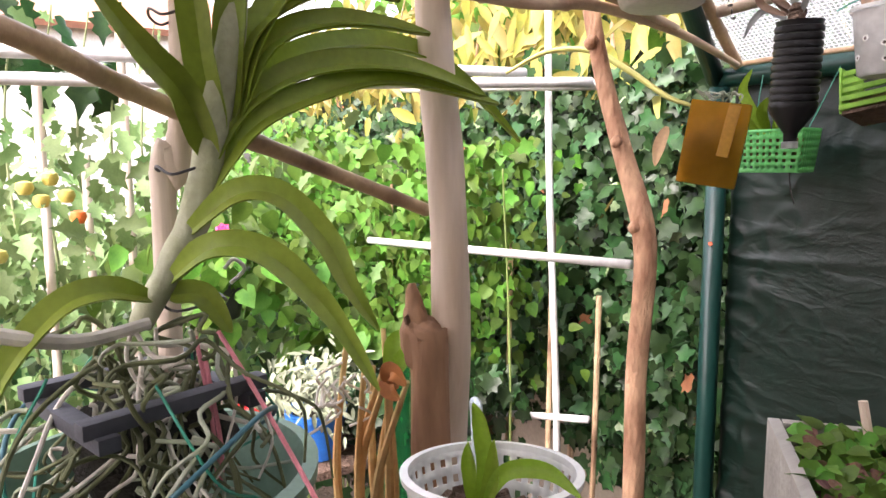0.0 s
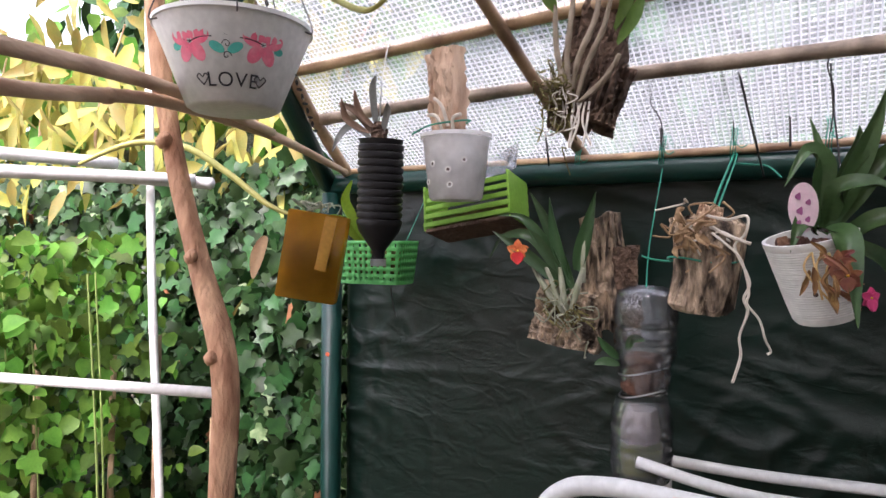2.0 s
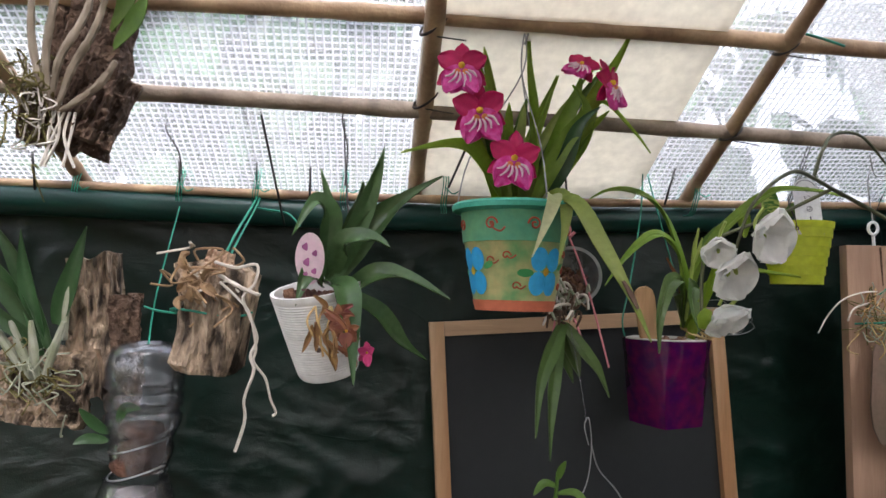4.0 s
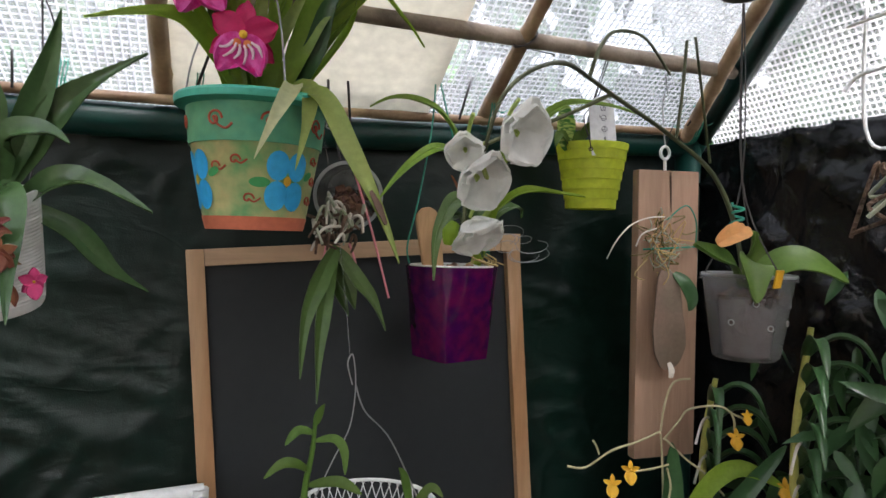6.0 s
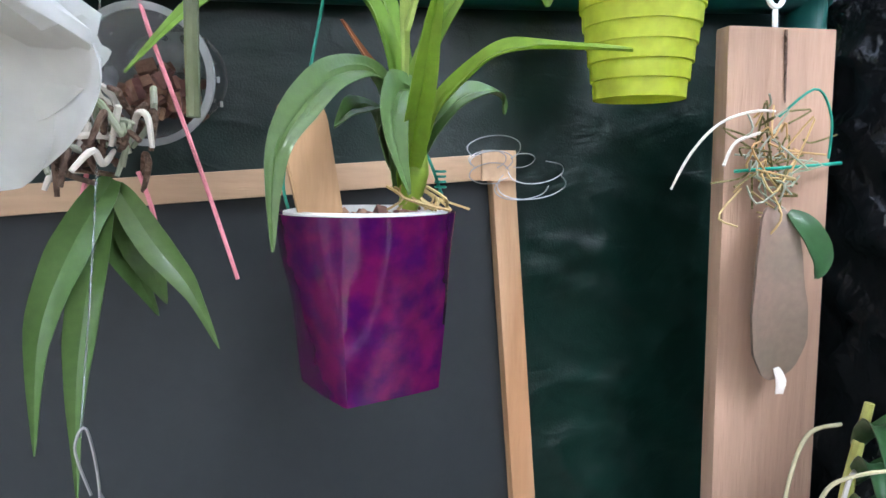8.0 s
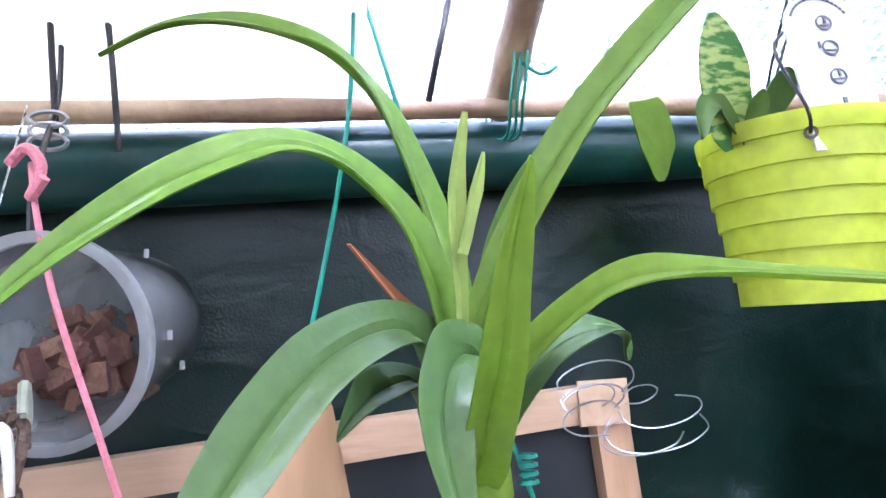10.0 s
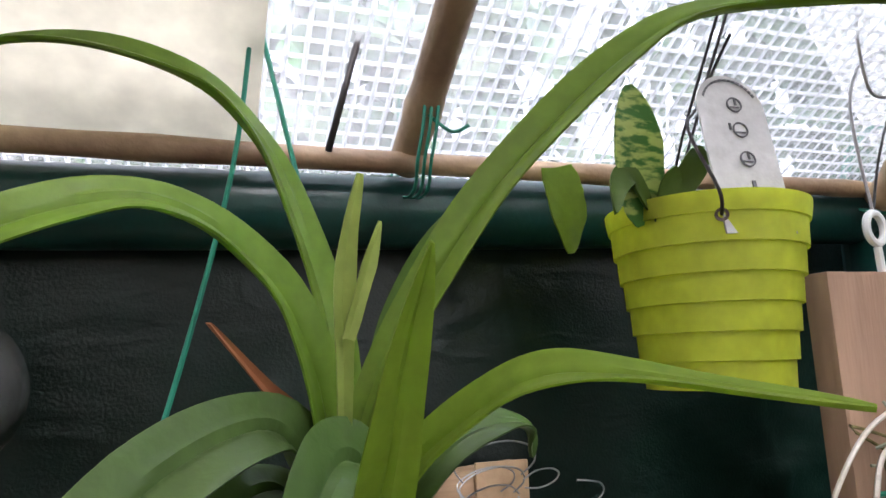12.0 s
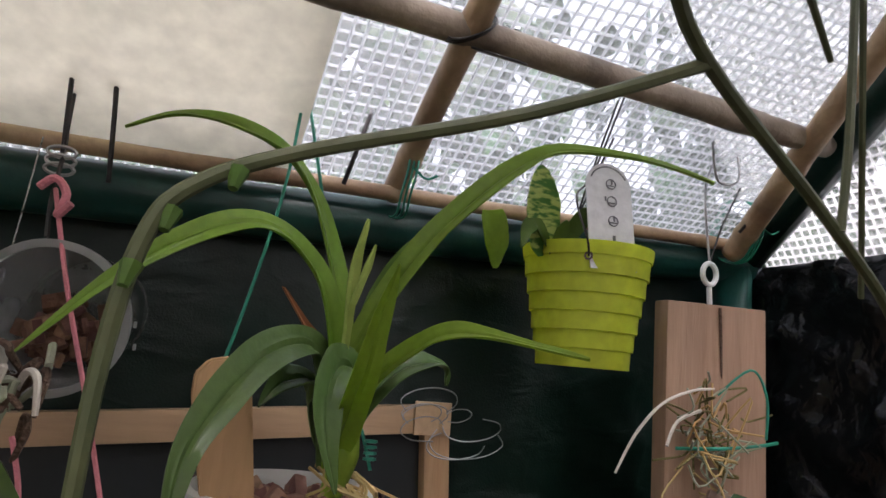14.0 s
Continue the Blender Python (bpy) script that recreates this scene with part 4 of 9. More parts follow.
# low foliage that fills the beds
leaf_cloud("bed_foliage", lambda r: Vector((-1.3 - 2.2 * r.random(), -0.6 + 2.0 * r.random(), 0.75 + 0.45 * r.random() ** 2)), 3200, BEAN_SHAPE, (0.035, 0.065), IVY, rng, (0.8, -0.3, 0.8), 0.6,
           label="mixed green leaves of the garden beds", category="garden foliage")
leaf_cloud("bed_foliage", lambda r: Vector((-1.02 - 0.30 * r.random(), 0.66 + 0.50 * r.random(), 0.60 + 0.50 * r.random() ** 0.7)), 700, IVY_SHAPE, (0.03, 0.06), IVY, rng, (0.8, -0.5, 0.7), 0.6,
           label="dark green leaves crowding before the garden bench", category="garden foliage")
leaf_cloud("bed_foliage", lambda r: Vector((-2.3 - 1.6 * r.random(), -1.2 + 2.6 * r.random(), 0.7 + 0.85 * r.random())), 1300, TOMATO_SHAPE, (0.05, 0.10), TOMATO_LEAF, rng, (0.9, -0.1, 0.6), 0.6,
           label="pale feathery leaves of the garden beds", category="garden foliage")
# pale house wall far behind
house = thing("white_house", (-9.0, -2.0, 0.0), "pale white house wall behind the garden", "house")
bm = B()
block(bm, (0.3, 9.0, 3.4), at(-9.0, -2.2, 1.7))
part("wall", bm, mat("house_render", (0.78, 0.76, 0.70), (0.68, 0.66, 0.60), rough=0.9, scale=2, fine=40, bump=0.2), house, smooth=False)
part("roof", sheet(B(), (-8.7, -6.8, 3.38), (0, 9.3, 0), (-2.4, 0, 1.0), 20, 8, 0.08, lambda u, v: 0.02 * abs(math.sin(u * 60))), mat("roof_tiles", (0.42, 0.20, 0.12), (0.30, 0.14, 0.09), rough=0.85, scale=8, bump=0.5), house)

# trees beyond the tarpaulin, seen faintly through the roof
for i, (x, y, h, r_) in enumerate(((-3.4, 6.2, 4.6, 1.1), (-0.6, 6.8, 4.2, 1.0), (2.6, 7.4, 3.8, 1.0), (-6.5, 5.5, 5.0, 1.3))):
    tree = thing("garden_tree", (x, y, 0.0), "leafy green garden tree beyond the shelter", "tree", group="garden trees")
    part("trunk", rod(B(), [(x, y, 0), (x + 0.1, y, h * 0.35), (x - 0.05, y + 0.1, h * 0.7)], [0.14, 0.10, 0.04], n=12, wobble=0.15, seed=i), BARK_DARK, tree)
    for k in range(6):
        a = k * 1.05 + i
        part("limb", rod(B(), [(x, y, h * (0.3 + 0.06 * k)), (x + 0.4 * r_ * math.cos(a), y + 0.4 * r_ * math.sin(a), h * (0.45 + 0.06 * k)), (x + 0.85 * r_ * math.cos(a), y + 0.85 * r_ * math.sin(a), h * (0.52 + 0.07 * k))], [0.05, 0.03, 0.01], n=8, wobble=0.15), BARK_DARK, tree)

    def crown(r, x=x, y=y, h=h, r_=r_):
        a, b = r.uniform(0, 6.283), r.gauss(0, 0.5)
        k = r_ * (0.75 + 0.35 * noise.noise(Vector((math.cos(a) * 2, math.sin(a) * 2, b * 3 + x)))) * r.random() ** 0.35
        return Vector((x + k * math.cos(a) * math.cos(b), y + k * math.sin(a) * math.cos(b), h * 0.72 + h * 0.30 * b))
    leaf_cloud("crown", crown, 1500, BEAN_SHAPE, (0.12, 0.22), IVY if i % 2 else VINE, rng, (0, -0.6, 0.8), 0.8, parent=tree)

# dense far greenery that shows as grey through the mesh
leaf_cloud("tall_hedge", lambda r: Vector((-6.0 + 8.8 * r.random() ** 1.15, 4.6 + r.gauss(0, 0.35), 0.05 + 4.95 * r.random())), 5600, BEAN_SHAPE, (0.20, 0.34), IVY, rng, (0, -0.8, 0.5), 0.7,
           label="tall dense dark green hedge beyond the shelter", category="hedge")
leaf_cloud("tall_hedge", lambda r: Vector((3.6 + r.gauss(0, 0.3), -3.0 + 7.5 * r.random(), 0.05 + 4.1 * r.random())), 2700, BEAN_SHAPE, (0.20, 0.34), IVY, rng, (-0.8, 0, 0.5), 0.7,
           label="tall dense dark green hedge beside the shelter", category="hedge")


# ---- the large vanda and the things beside the trunk ----
vanda = thing("vanda_orchid", (-0.20, 0.08, 1.53), "large vanda orchid with arching olive-green strap leaves tied to a stake", "orchid")
part("stem", rod(B(), [(-0.205, 0.08, 1.53), (-0.205, 0.105, 1.575), (-0.205, 0.13, 1.622), (-0.205, 0.15, 1.70), (-0.205, 0.168, 1.776), (-0.21, 0.18, 1.85)], [0.010, 0.012, 0.014, 0.015, 0.013, 0.006], n=12, wobble=0.15), mat("vanda_stem", (0.42, 0.42, 0.30), (0.28, 0.30, 0.16), rough=0.7, scale=30, bump=0.4), vanda)
VL = [
    ([(-0.2, 0.139, 1.640), (-0.19, 0.177, 1.694), (-0.19, 0.241, 1.726), (-0.2, 0.323, 1.744), (-0.21, 0.455, 1.728)], 0.030),
    ([(-0.205, 0.137, 1.655), (-0.2, 0.173, 1.712), (-0.2, 0.242, 1.750), (-0.2, 0.336, 1.757), (-0.21, 0.437, 1.736)], 0.030),
    ([(-0.205, 0.147, 1.66), (-0.216, 0.183, 1.727), (-0.232, 0.254, 1.772), (-0.248, 0.349, 1.785), (-0.264, 0.429, 1.766), (-0.28, 0.540, 1.690)], 0.031),
    ([(-0.205, 0.157, 1.68), (-0.2, 0.195, 1.763), (-0.2, 0.265, 1.794), (-0.2, 0.363, 1.793)], 0.028),
    ([(-0.205, 0.162, 1.70), (-0.2, 0.182, 1.775), (-0.2, 0.25, 1.82), (-0.2, 0.33, 1.822)], 0.028),
    ([(-0.205, 0.162, 1.69), (-0.2, 0.18, 1.757), (-0.2, 0.215, 1.815), (-0.2, 0.26, 1.85)], 0.028),
    ([(-0.205, 0.160, 1.70), (-0.2, 0.168, 1.78), (-0.19, 0.175, 1.86)], 0.030),
    ([(-0.205, 0.153, 1.684), (-0.2, 0.142, 1.745), (-0.19, 0.132, 1.81), (-0.18, 0.10, 1.87)], 0.028),
    ([(-0.200, 0.145, 1.670), (-0.185, 0.125, 1.715), (-0.17, 0.095, 1.748), (-0.165, 0.055, 1.80)], 0.026),
    ([(-0.19, 0.124, 1.610), (-0.164, 0.156, 1.639), (-0.148, 0.189, 1.636), (-0.132, 0.221, 1.598), (-0.116, 0.234, 1.56), (-0.1, 0.251, 1.525)], 0.024),
    ([(-0.185, 0.107, 1.572), (-0.147, 0.132, 1.598), (-0.125, 0.17, 1.591), (-0.103, 0.212, 1.541), (-0.08, 0.241, 1.480)], 0.024),
    ([(-0.19, 0.085, 1.556), (-0.17, 0.051, 1.567), (-0.165, 0.021, 1.557), (-0.16, -0.015, 1.515), (-0.155, -0.03, 1.47)], 0.024),
    ([(-0.20, 0.105, 1.554), (-0.19, 0.130, 1.552), (-0.18, 0.149, 1.52)], 0.022),
]
for pts, w in VL:
    part("leaf", strap(B(), pts, widths(LONG, w), up=(0.75, -0.5, 0.6), fold=0.55, thick=0.0022), LEAF_VANDA, vanda)
rr = random.Random(4)
ROOT_OLIVE = mat("olive_aerial_root", (0.12, 0.13, 0.05), (0.06, 0.07, 0.03), rough=0.7, scale=40, fine=160, bump=0.3)
for i in range(135):
    a = rr.uniform(0, 6.283)
    p = Vector((-0.20 + rr.gauss(0, 0.036), 0.085 + rr.gauss(0, 0.036), 1.49 + rr.gauss(-0.02, 0.03)))
    pts = [p]
    d = Vector((math.cos(a), math.sin(a), rr.uniform(-0.9, 0.1))) * rr.uniform(0.006, 0.015)
    for k in range(6):
        p = p + d + Vector((rr.gauss(0, 0.010), rr.gauss(0, 0.010), rr.gauss(0, 0.008)))
        d = d * 0.6 + Vector((rr.gauss(0, 0.012), rr.gauss(0, 0.012), rr.gauss(-0.010, 0.010)))
        pts.append(p)
    part("aerial_root", rod(B(), pts, [0.0017, 0.0022, 0.0021, 0.0019, 0.0016, 0.0011], n=7, steps=22), (ROOT_WHITE, ROOT_OLIVE, ROOT, ROOT_OLIVE, ROOT_OLIVE)[i % 5], vanda)
part("aerial_root", rod(B(), [(-0.19, 0.085, 1.535), (-0.17, 0.03, 1.532), (-0.16, -0.03, 1.55)], [0.005, 0.006, 0.006], n=8), ROOT_WHITE, vanda, "thick white aerial root")
for i, (z, r) in enumerate(((1.66, 0.022), (1.545, 0.03), (1.79, 0.02))):
    bm = rod(B(), [Vector((-0.225 + r * 1.3 * math.cos(t), 0.125 + r * math.sin(t), z + 0.004 * math.sin(3 * t))) for t in [k * 0.7 for k in range(10)]], 0.0013, n=5, steps=40)
    part("tie", bm, STRING_DARK, vanda)
basket_v = thing("vanda_basket", (-0.20, 0.08, 1.40), "dark slatted basket full of tangled roots", "orchid basket")
GREY_SLAT = mat("grey_slat", (0.06, 0.063, 0.075), (0.04, 0.04, 0.05), rough=0.6)
for i in range(2):
    for s in (-1, 1):
        m_ = at(-0.20, 0.08, 1.468 - 0.022 * (i // 2)) @ at(0, 0, 0, 0, 0, 18)
        part("slat", block(B(), (0.15, 0.016, 0.012), m_ @ (at(0, s * 0.06, 0) if i % 2 else at(s * 0.06, 0, 0.011, 0, 0, 90)), bevel=0.002),
             GREY_SLAT, basket_v)
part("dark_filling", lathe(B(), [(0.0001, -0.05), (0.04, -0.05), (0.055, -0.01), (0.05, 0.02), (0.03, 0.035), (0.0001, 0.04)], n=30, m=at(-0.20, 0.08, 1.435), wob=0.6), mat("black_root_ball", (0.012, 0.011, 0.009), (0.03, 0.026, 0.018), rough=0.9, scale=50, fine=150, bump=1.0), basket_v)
vp = thing("green_bucket", (-0.20, 0.07, 1.22), "large dull green plastic bucket under the vanda roots", "bucket")
bm = lathe(B(), [(0.088, 0.0), (0.118, 0.15), (0.130, 0.155), (0.131, 0.166), (0.120, 0.168), (0.112, 0.15), (0.084, 0.006)], n=48, m=at(-0.205, 0.075, 1.215) @ Matrix.Diagonal((1.13, 1.13, 1.13, 1)), closed=True)
capped(bm, 48)
part("bucket_body", bm, mat("dull_green_plastic", (0.16, 0.27, 0.20), (0.11, 0.20, 0.14), rough=0.45, scale=8, bump=0.06), vp)
bm = rod(B(), [Vector((-0.20 + 0.115 * math.cos(t), 0.08 + 0.105 * math.sin(t), 1.43 + 0.035 * math.sin(t * 2.0))) for t in [k * 0.4 for k in range(17)]], 0.0022, n=6, steps=70)
solo("blue_green_hose", bm, mat("blue_green_cord", (0.05, 0.16, 0.19), (0.03, 0.11, 0.14), rough=0.5), "thin blue-green cord looped round the basket", "cord", loc=(-0.2, 0.08, 1.43))
for i in range(5):
    a = 1.2 * i
    bm = rod(B(), [(-0.20 + 0.07 * math.cos(a), 0.08 + 0.07 * math.sin(a), 1.50), (-0.20 + 0.11 * math.cos(a + .3), 0.08 + 0.11 * math.sin(a + .3), 1.43), (-0.20 + 0.09 * math.cos(a + 1.0), 0.08 + 0.09 * math.sin(a + 1.0), 1.38)], 0.0013, n=5, steps=16)
    part("cord", bm, STRING_GREEN, basket_v)
part("pink_cord", rod(B(), [(-0.19, 0.14, 1.52), (-0.14, 0.16, 1.47), (-0.08, 0.185, 1.40), (-0.04, 0.20, 1.35)], 0.0022, n=6), STRING_PINK, basket_v, "faded pink cord")
part("pink_cord", rod(B(), [(-0.185, 0.12, 1.52), (-0.16, 0.125, 1.45), (-0.15, 0.125, 1.40), (-0.155, 0.13, 1.43), (-0.175, 0.125, 1.50)], 0.0020, n=6), STRING_PINK, basket_v, "faded pink cord")
wire("wire_hook", [(-0.20, 0.155, 1.56), (-0.19, 0.165, 1.573), (-0.185, 0.155, 1.583), (-0.19, 0.148, 1.575)], 0.0018, WHITE_PLASTIC, "small white plastic hook on the stake", "hook")


def basket_shell(name, loc, r0, r1, h, n, rows, material, parent, square=0.0, sx=1.0, sy=1.0, thick=0.0022, rz=0.0, floor=True):
    """A tapered basket whose wall is pierced by rows of openings."""
    bm = B()
    prof = []
    for k in range(rows * 2 + 2):
        t = k / (rows * 2 + 1)
        prof.append((r0 + (r1 - r0) * t, h * t))
    lathe(bm, prof, n=n, m=at(*loc, 0, 0, rz), sx=sx, sy=sy, square=square)
    bm.faces.ensure_lookup_table()
    kill = []
    for k in range(rows * 2 + 1):
        for j in range(n):
            if k % 2 == 1 and j % 2 == 1:
                kill.append(bm.faces[k * n + j])
    bmesh.ops.delete(bm, geom=kill, context='FACES_ONLY')
    if floor:
        bm.verts.ensure_lookup_table()
        bm.faces.new([bm.verts[j] for j in range(n)][::-1])
    ob = part(name, bm, material, parent, smooth=False)
    sol = ob.modifiers.new("thickness", 'SOLIDIFY')
    sol.thickness = thick
    sol.offset = 0
    return ob


wb = thing("white_basket", (-0.083, 0.34, 1.285), "white perforated plastic basket with a cattleya, hung by a white hook", "basket")
basket_shell("basket_body", (-0.076, 0.350, 1.288), 0.050, 0.062, 0.092, 72, 5, WHITE_PLASTIC, wb, sx=1.28, rz=56)
part("rim", lathe(B(), [(0.060, 0.0), (0.0655, 0.0), (0.066, 0.006), (0.060, 0.007)], n=60, m=at(-0.076, 0.350, 1.378, 0, 0, 56), sx=1.28, closed=True), WHITE_PLASTIC, wb)
chips(wb, (-0.083, 0.34, 1.345), 0.045, 60, 3, BARK_DARK, 0.011)
part("hanging_hook", rod(B(), [(-0.115, 0.36, 1.372), (-0.118, 0.36, 1.415), (-0.112, 0.355, 1.437), (-0.098, 0.35, 1.440), (-0.090, 0.345, 1.428), (-0.092, 0.345, 1.415)], 0.0042, n=10, steps=30), mat("pale_blue_plastic", (0.62, 0.70, 0.76), rough=0.35), wb, "pale plastic hanging hook")
cat = thing("cattleya_orchid", (-0.08, 0.335, 1.35), "young yellow-green cattleya growing in the white basket", "orchid")
for pts, w in (([(-0.075, 0.335, 1.35), (-0.068, 0.338, 1.395), (-0.072, 0.335, 1.435), (-0.076, 0.33, 1.452)], 0.016),
               ([(-0.07, 0.335, 1.35), (-0.055, 0.335, 1.385), (-0.052, 0.335, 1.425)], 0.015),
               ([(-0.065, 0.335, 1.36), (-0.040, 0.34, 1.40), (-0.01, 0.36, 1.408), (0.02, 0.37, 1.395)], 0.016),
               ([(-0.085, 0.335, 1.35), (-0.082, 0.33, 1.39), (-0.078, 0.325, 1.415)], 0.014)):
    part("leaf", strap(B(), pts, widths(OVAL, w), up=(0.6, -0.7, 0.4), fold=0.5, thick=0.002), LEAF_BRIGHT, cat)

# dry orchid canes in a small terracotta pot behind the basket
dry = thing("dry_orchid", (-0.30, 0.37, 1.20), "bare orange-brown orchid canes with white roots on a mount", "orchid")
for i in range(9):
    x, y = -0.30 + rr.uniform(-.04, .05), 0.33 + rr.uniform(-.04, .03)
    part("cane", rod(B(), [(x, y, 1.20), (x + rr.uniform(-.02, .03), y, 1.30), (x + rr.uniform(-.05, .06), y + .01, 1.41 + rr.uniform(0, .06))], [0.006, 0.0055, 0.003], n=7, wobble=0.15), mat("dry_cane", (0.52, 0.26, 0.09), (0.40, 0.34, 0.14), rough=0.6) if i == 0 else bpy.data.materials["dry_cane"], dry)
for pts in ([(-0.26, 0.34, 1.42), (-0.24, 0.35, 1.45), (-0.215, 0.36, 1.452)], [(-0.26, 0.34, 1.42), (-0.27, 0.35, 1.455), (-0.26, 0.36, 1.475)]):
    part("leaf", strap(B(), pts, widths(OVAL, 0.022), up=(0.7, -0.6, 0.5)), LEAF_BRIGHT, dry)
for i in range(14):
    x, y, z = -0.31 + rr.uniform(-.03, .03), 0.30 + rr.uniform(-.03, .03), 1.41 + rr.uniform(-.03, .02)
    part("root", rod(B(), [(x, y, z), (x + rr.gauss(0, .012), y + rr.gauss(0, .012), z - .015), (x + rr.gauss(0, .02), y + rr.gauss(0, .02), z - .03)], 0.0017, n=5, steps=10), ROOT_WHITE, dry)
RUST = mat("rusty_withered_leaf", (0.55, 0.22, 0.06), (0.34, 0.12, 0.04), rough=0.7, scale=40, translucent=0.25)
for pts in ([(-0.172, 0.30, 1.445), (-0.163, 0.292, 1.462), (-0.150, 0.292, 1.466), (-0.142, 0.298, 1.455)], [(-0.172, 0.302, 1.445), (-0.168, 0.296, 1.452), (-0.158, 0.290, 1.447), (-0.148, 0.294, 1.440)]):
    part("withered_leaf", strap(B(), pts, widths(OVAL, 0.020), up=(0.6, -0.8, 0.3), fold=0.6), RUST, dry)
solo("mount_stand", block(B(), (0.16, 0.14, 1.20), at(-0.29, 0.34, 0.60), bevel=0.01), WOOD_ROT, "rough timber block standing under the dry orchid", "timber block", loc=(-0.29, 0.34, 0))

# weathered timber trough with seedlings
tr = thing("timber_trough", (0.10, 0.67, 0.0), "grey weathered timber trough full of small green and reddish seedlings", "planter")
GREYW = mat("grey_weathered_timber", (0.38, 0.35, 0.31), (0.24, 0.22, 0.19), rough=0.85, scale=10, fine=90, bump=0.6, stretch=(1, 0.2, 1))
M_ = at(0.098, 0.666, 1.31, 0, 0, -49.5)
for sx_, sy_, dx, dy in ((0.30, 0.014, 0, 0.062), (0.30, 0.014, 0, -0.062), (0.014, 0.108, -0.143, 0), (0.014, 0.108, 0.143, 0)):
    part("board", block(B(), (sx_, sy_, 0.10), M_ @ at(dx, dy, 0), bevel=0.002), GREYW, tr)
part("soil", block(B(), (0.27, 0.108, 0.02), M_ @ at(0, 0, 0.015)), SOIL, tr)
leaf_cloud("seedlings", lambda r: M_ @ Vector((r.uniform(-.13, .13), r.uniform(-.05, .05), 0.035 + 0.022 * r.random())), 230, BEAN_SHAPE, (0.016, 0.030), VINE, rr, (0.3, -0.3, 1), 0.5, parent=tr)
leaf_cloud("red_seedlings", lambda r: M_ @ Vector((r.uniform(-.13, .13), r.uniform(-.05, .05), 0.032 + 0.02 * r.random())), 90, BEAN_SHAPE, (0.012, 0.022), BARK_CHIPS, rr, (0.3, -0.3, 1), 0.5, parent=tr)
part("peg", rod(B(), [M_ @ Vector((-0.11, 0.03, 0.03)), M_ @ Vector((-0.12, 0.02, 0.09))], 0.005, n=8), WOOD_PALE, tr)
for x in (-0.11, 0.11):
    for y in (-0.035, 0.035):
        part("leg", block(B(), (0.03, 0.03, 1.262), M_ @ at(x, y, -0.681)), GREYW, tr)

# white tubular rack under the hanging plants
rack = thing("white_rack", (0.45, 1.18, 0.0), "white tubular steel rack with a small red and white sticker", "rack")
part("front_leg", rod(B(), [(0.035, 1.05, 0.02), (0.035, 1.05, 1.252)], 0.0125, n=14), WHITE_PAINT, rack)
part("front_tube", rod(B(), [(0.035, 1.05, 1.25), (0.05, 1.05, 1.36), (0.085, 1.05, 1.405), (0.14, 1.055, 1.418), (0.22, 1.06, 1.417), (0.42, 1.07, 1.408), (0.60, 1.08, 1.385)], 0.0125, n=14, steps=60), WHITE_PAINT, rack)
part("back_tube", rod(B(), [(0.143, 1.37, 1.365), (0.28, 1.38, 1.362), (0.45, 1.40, 1.365), (0.552, 1.41, 1.366)], 0.009, n=12), WHITE_PAINT, rack)
part("back_tube", rod(B(), [(0.12, 1.27, 1.385), (0.30, 1.27, 1.365), (0.545, 1.40, 1.345)], 0.009, n=12), WHITE_PAINT, rack)
part("cross_tube", rod(B(), [(0.60, 1.08, 1.385), (0.548, 1.405, 1.355)], 0.009, n=10), WHITE_PAINT, rack)
for p in ((0.60, 1.08), (0.548, 1.405), (0.14, 1.37)):
    part("leg", rod(B(), [(p[0], p[1], 0.02), (p[0], p[1], 1.37)], 0.011, n=12), WHITE_PAINT, rack)
stk = part("sticker", block(B(), (0.05, 0.0012, 0.016), at(0.245, 1.0475, 1.417, 0, 1, 2)), mat("sticker_paper", (0.80, 0.72, 0.66), (0.75, 0.66, 0.6), rough=0.5), rack, "red and white paper sticker")
part("print", block(B(), (0.044, 0.0012, 0.005), at(0.245, 1.0465, 1.420, 0, 1, 2)), mat("sticker_red", (0.70, 0.12, 0.07), rough=0.5), stk)
part("print", block(B(), (0.030, 0.0012, 0.003), at(0.240, 1.0465, 1.412, 0, 1, 2)), mat("sticker_dark", (0.08, 0.05, 0.05), rough=0.5), stk)


# ---- things hung along the tarpaulin ----
CLEAR = film_mat("clear_plastic", (0.86, 0.89, 0.92), 0.91, front=0.30, gloss=0.6, rough=0.07, scale=60, bump=0.25, spread=0.06)
MILKY = film_mat("milky_plastic", (0.72, 0.73, 0.72), 0.34, gloss=0.12, rough=0.25, scale=40, bump=0.15)


def hollow(r0, r1, h, t=0.0025, lip=0.004):
    """Profile of a thin-walled pot with a rolled lip."""
    return [(0.0001, 0.0), (r0 * 0.9, 0.0), (r0, 0.004), (r1, h - 0.006), (r1 + lip, h - 0.006), (r1 + lip, h), (r1 - t, h), (r0 - t, t + 0.003), (0.0001, t)]


def pot(parent, c, r0, r1, h, material, m=None, name="pot_body", n=48, lip=0.004, t=0.0025, label=""):
    return part(name, lathe(B(), hollow(r0, r1, h, t, lip), n=n, m=m or at(*c)), material, parent, label)


def on_cone(c, r0, r1, h, ang, z, lift=0.0006):
    r = r0 + (r1 - r0) * z / h + lift
    return Vector((c[0] + r * math.cos(ang), c[1] + r * math.sin(ang), c[2] + z))


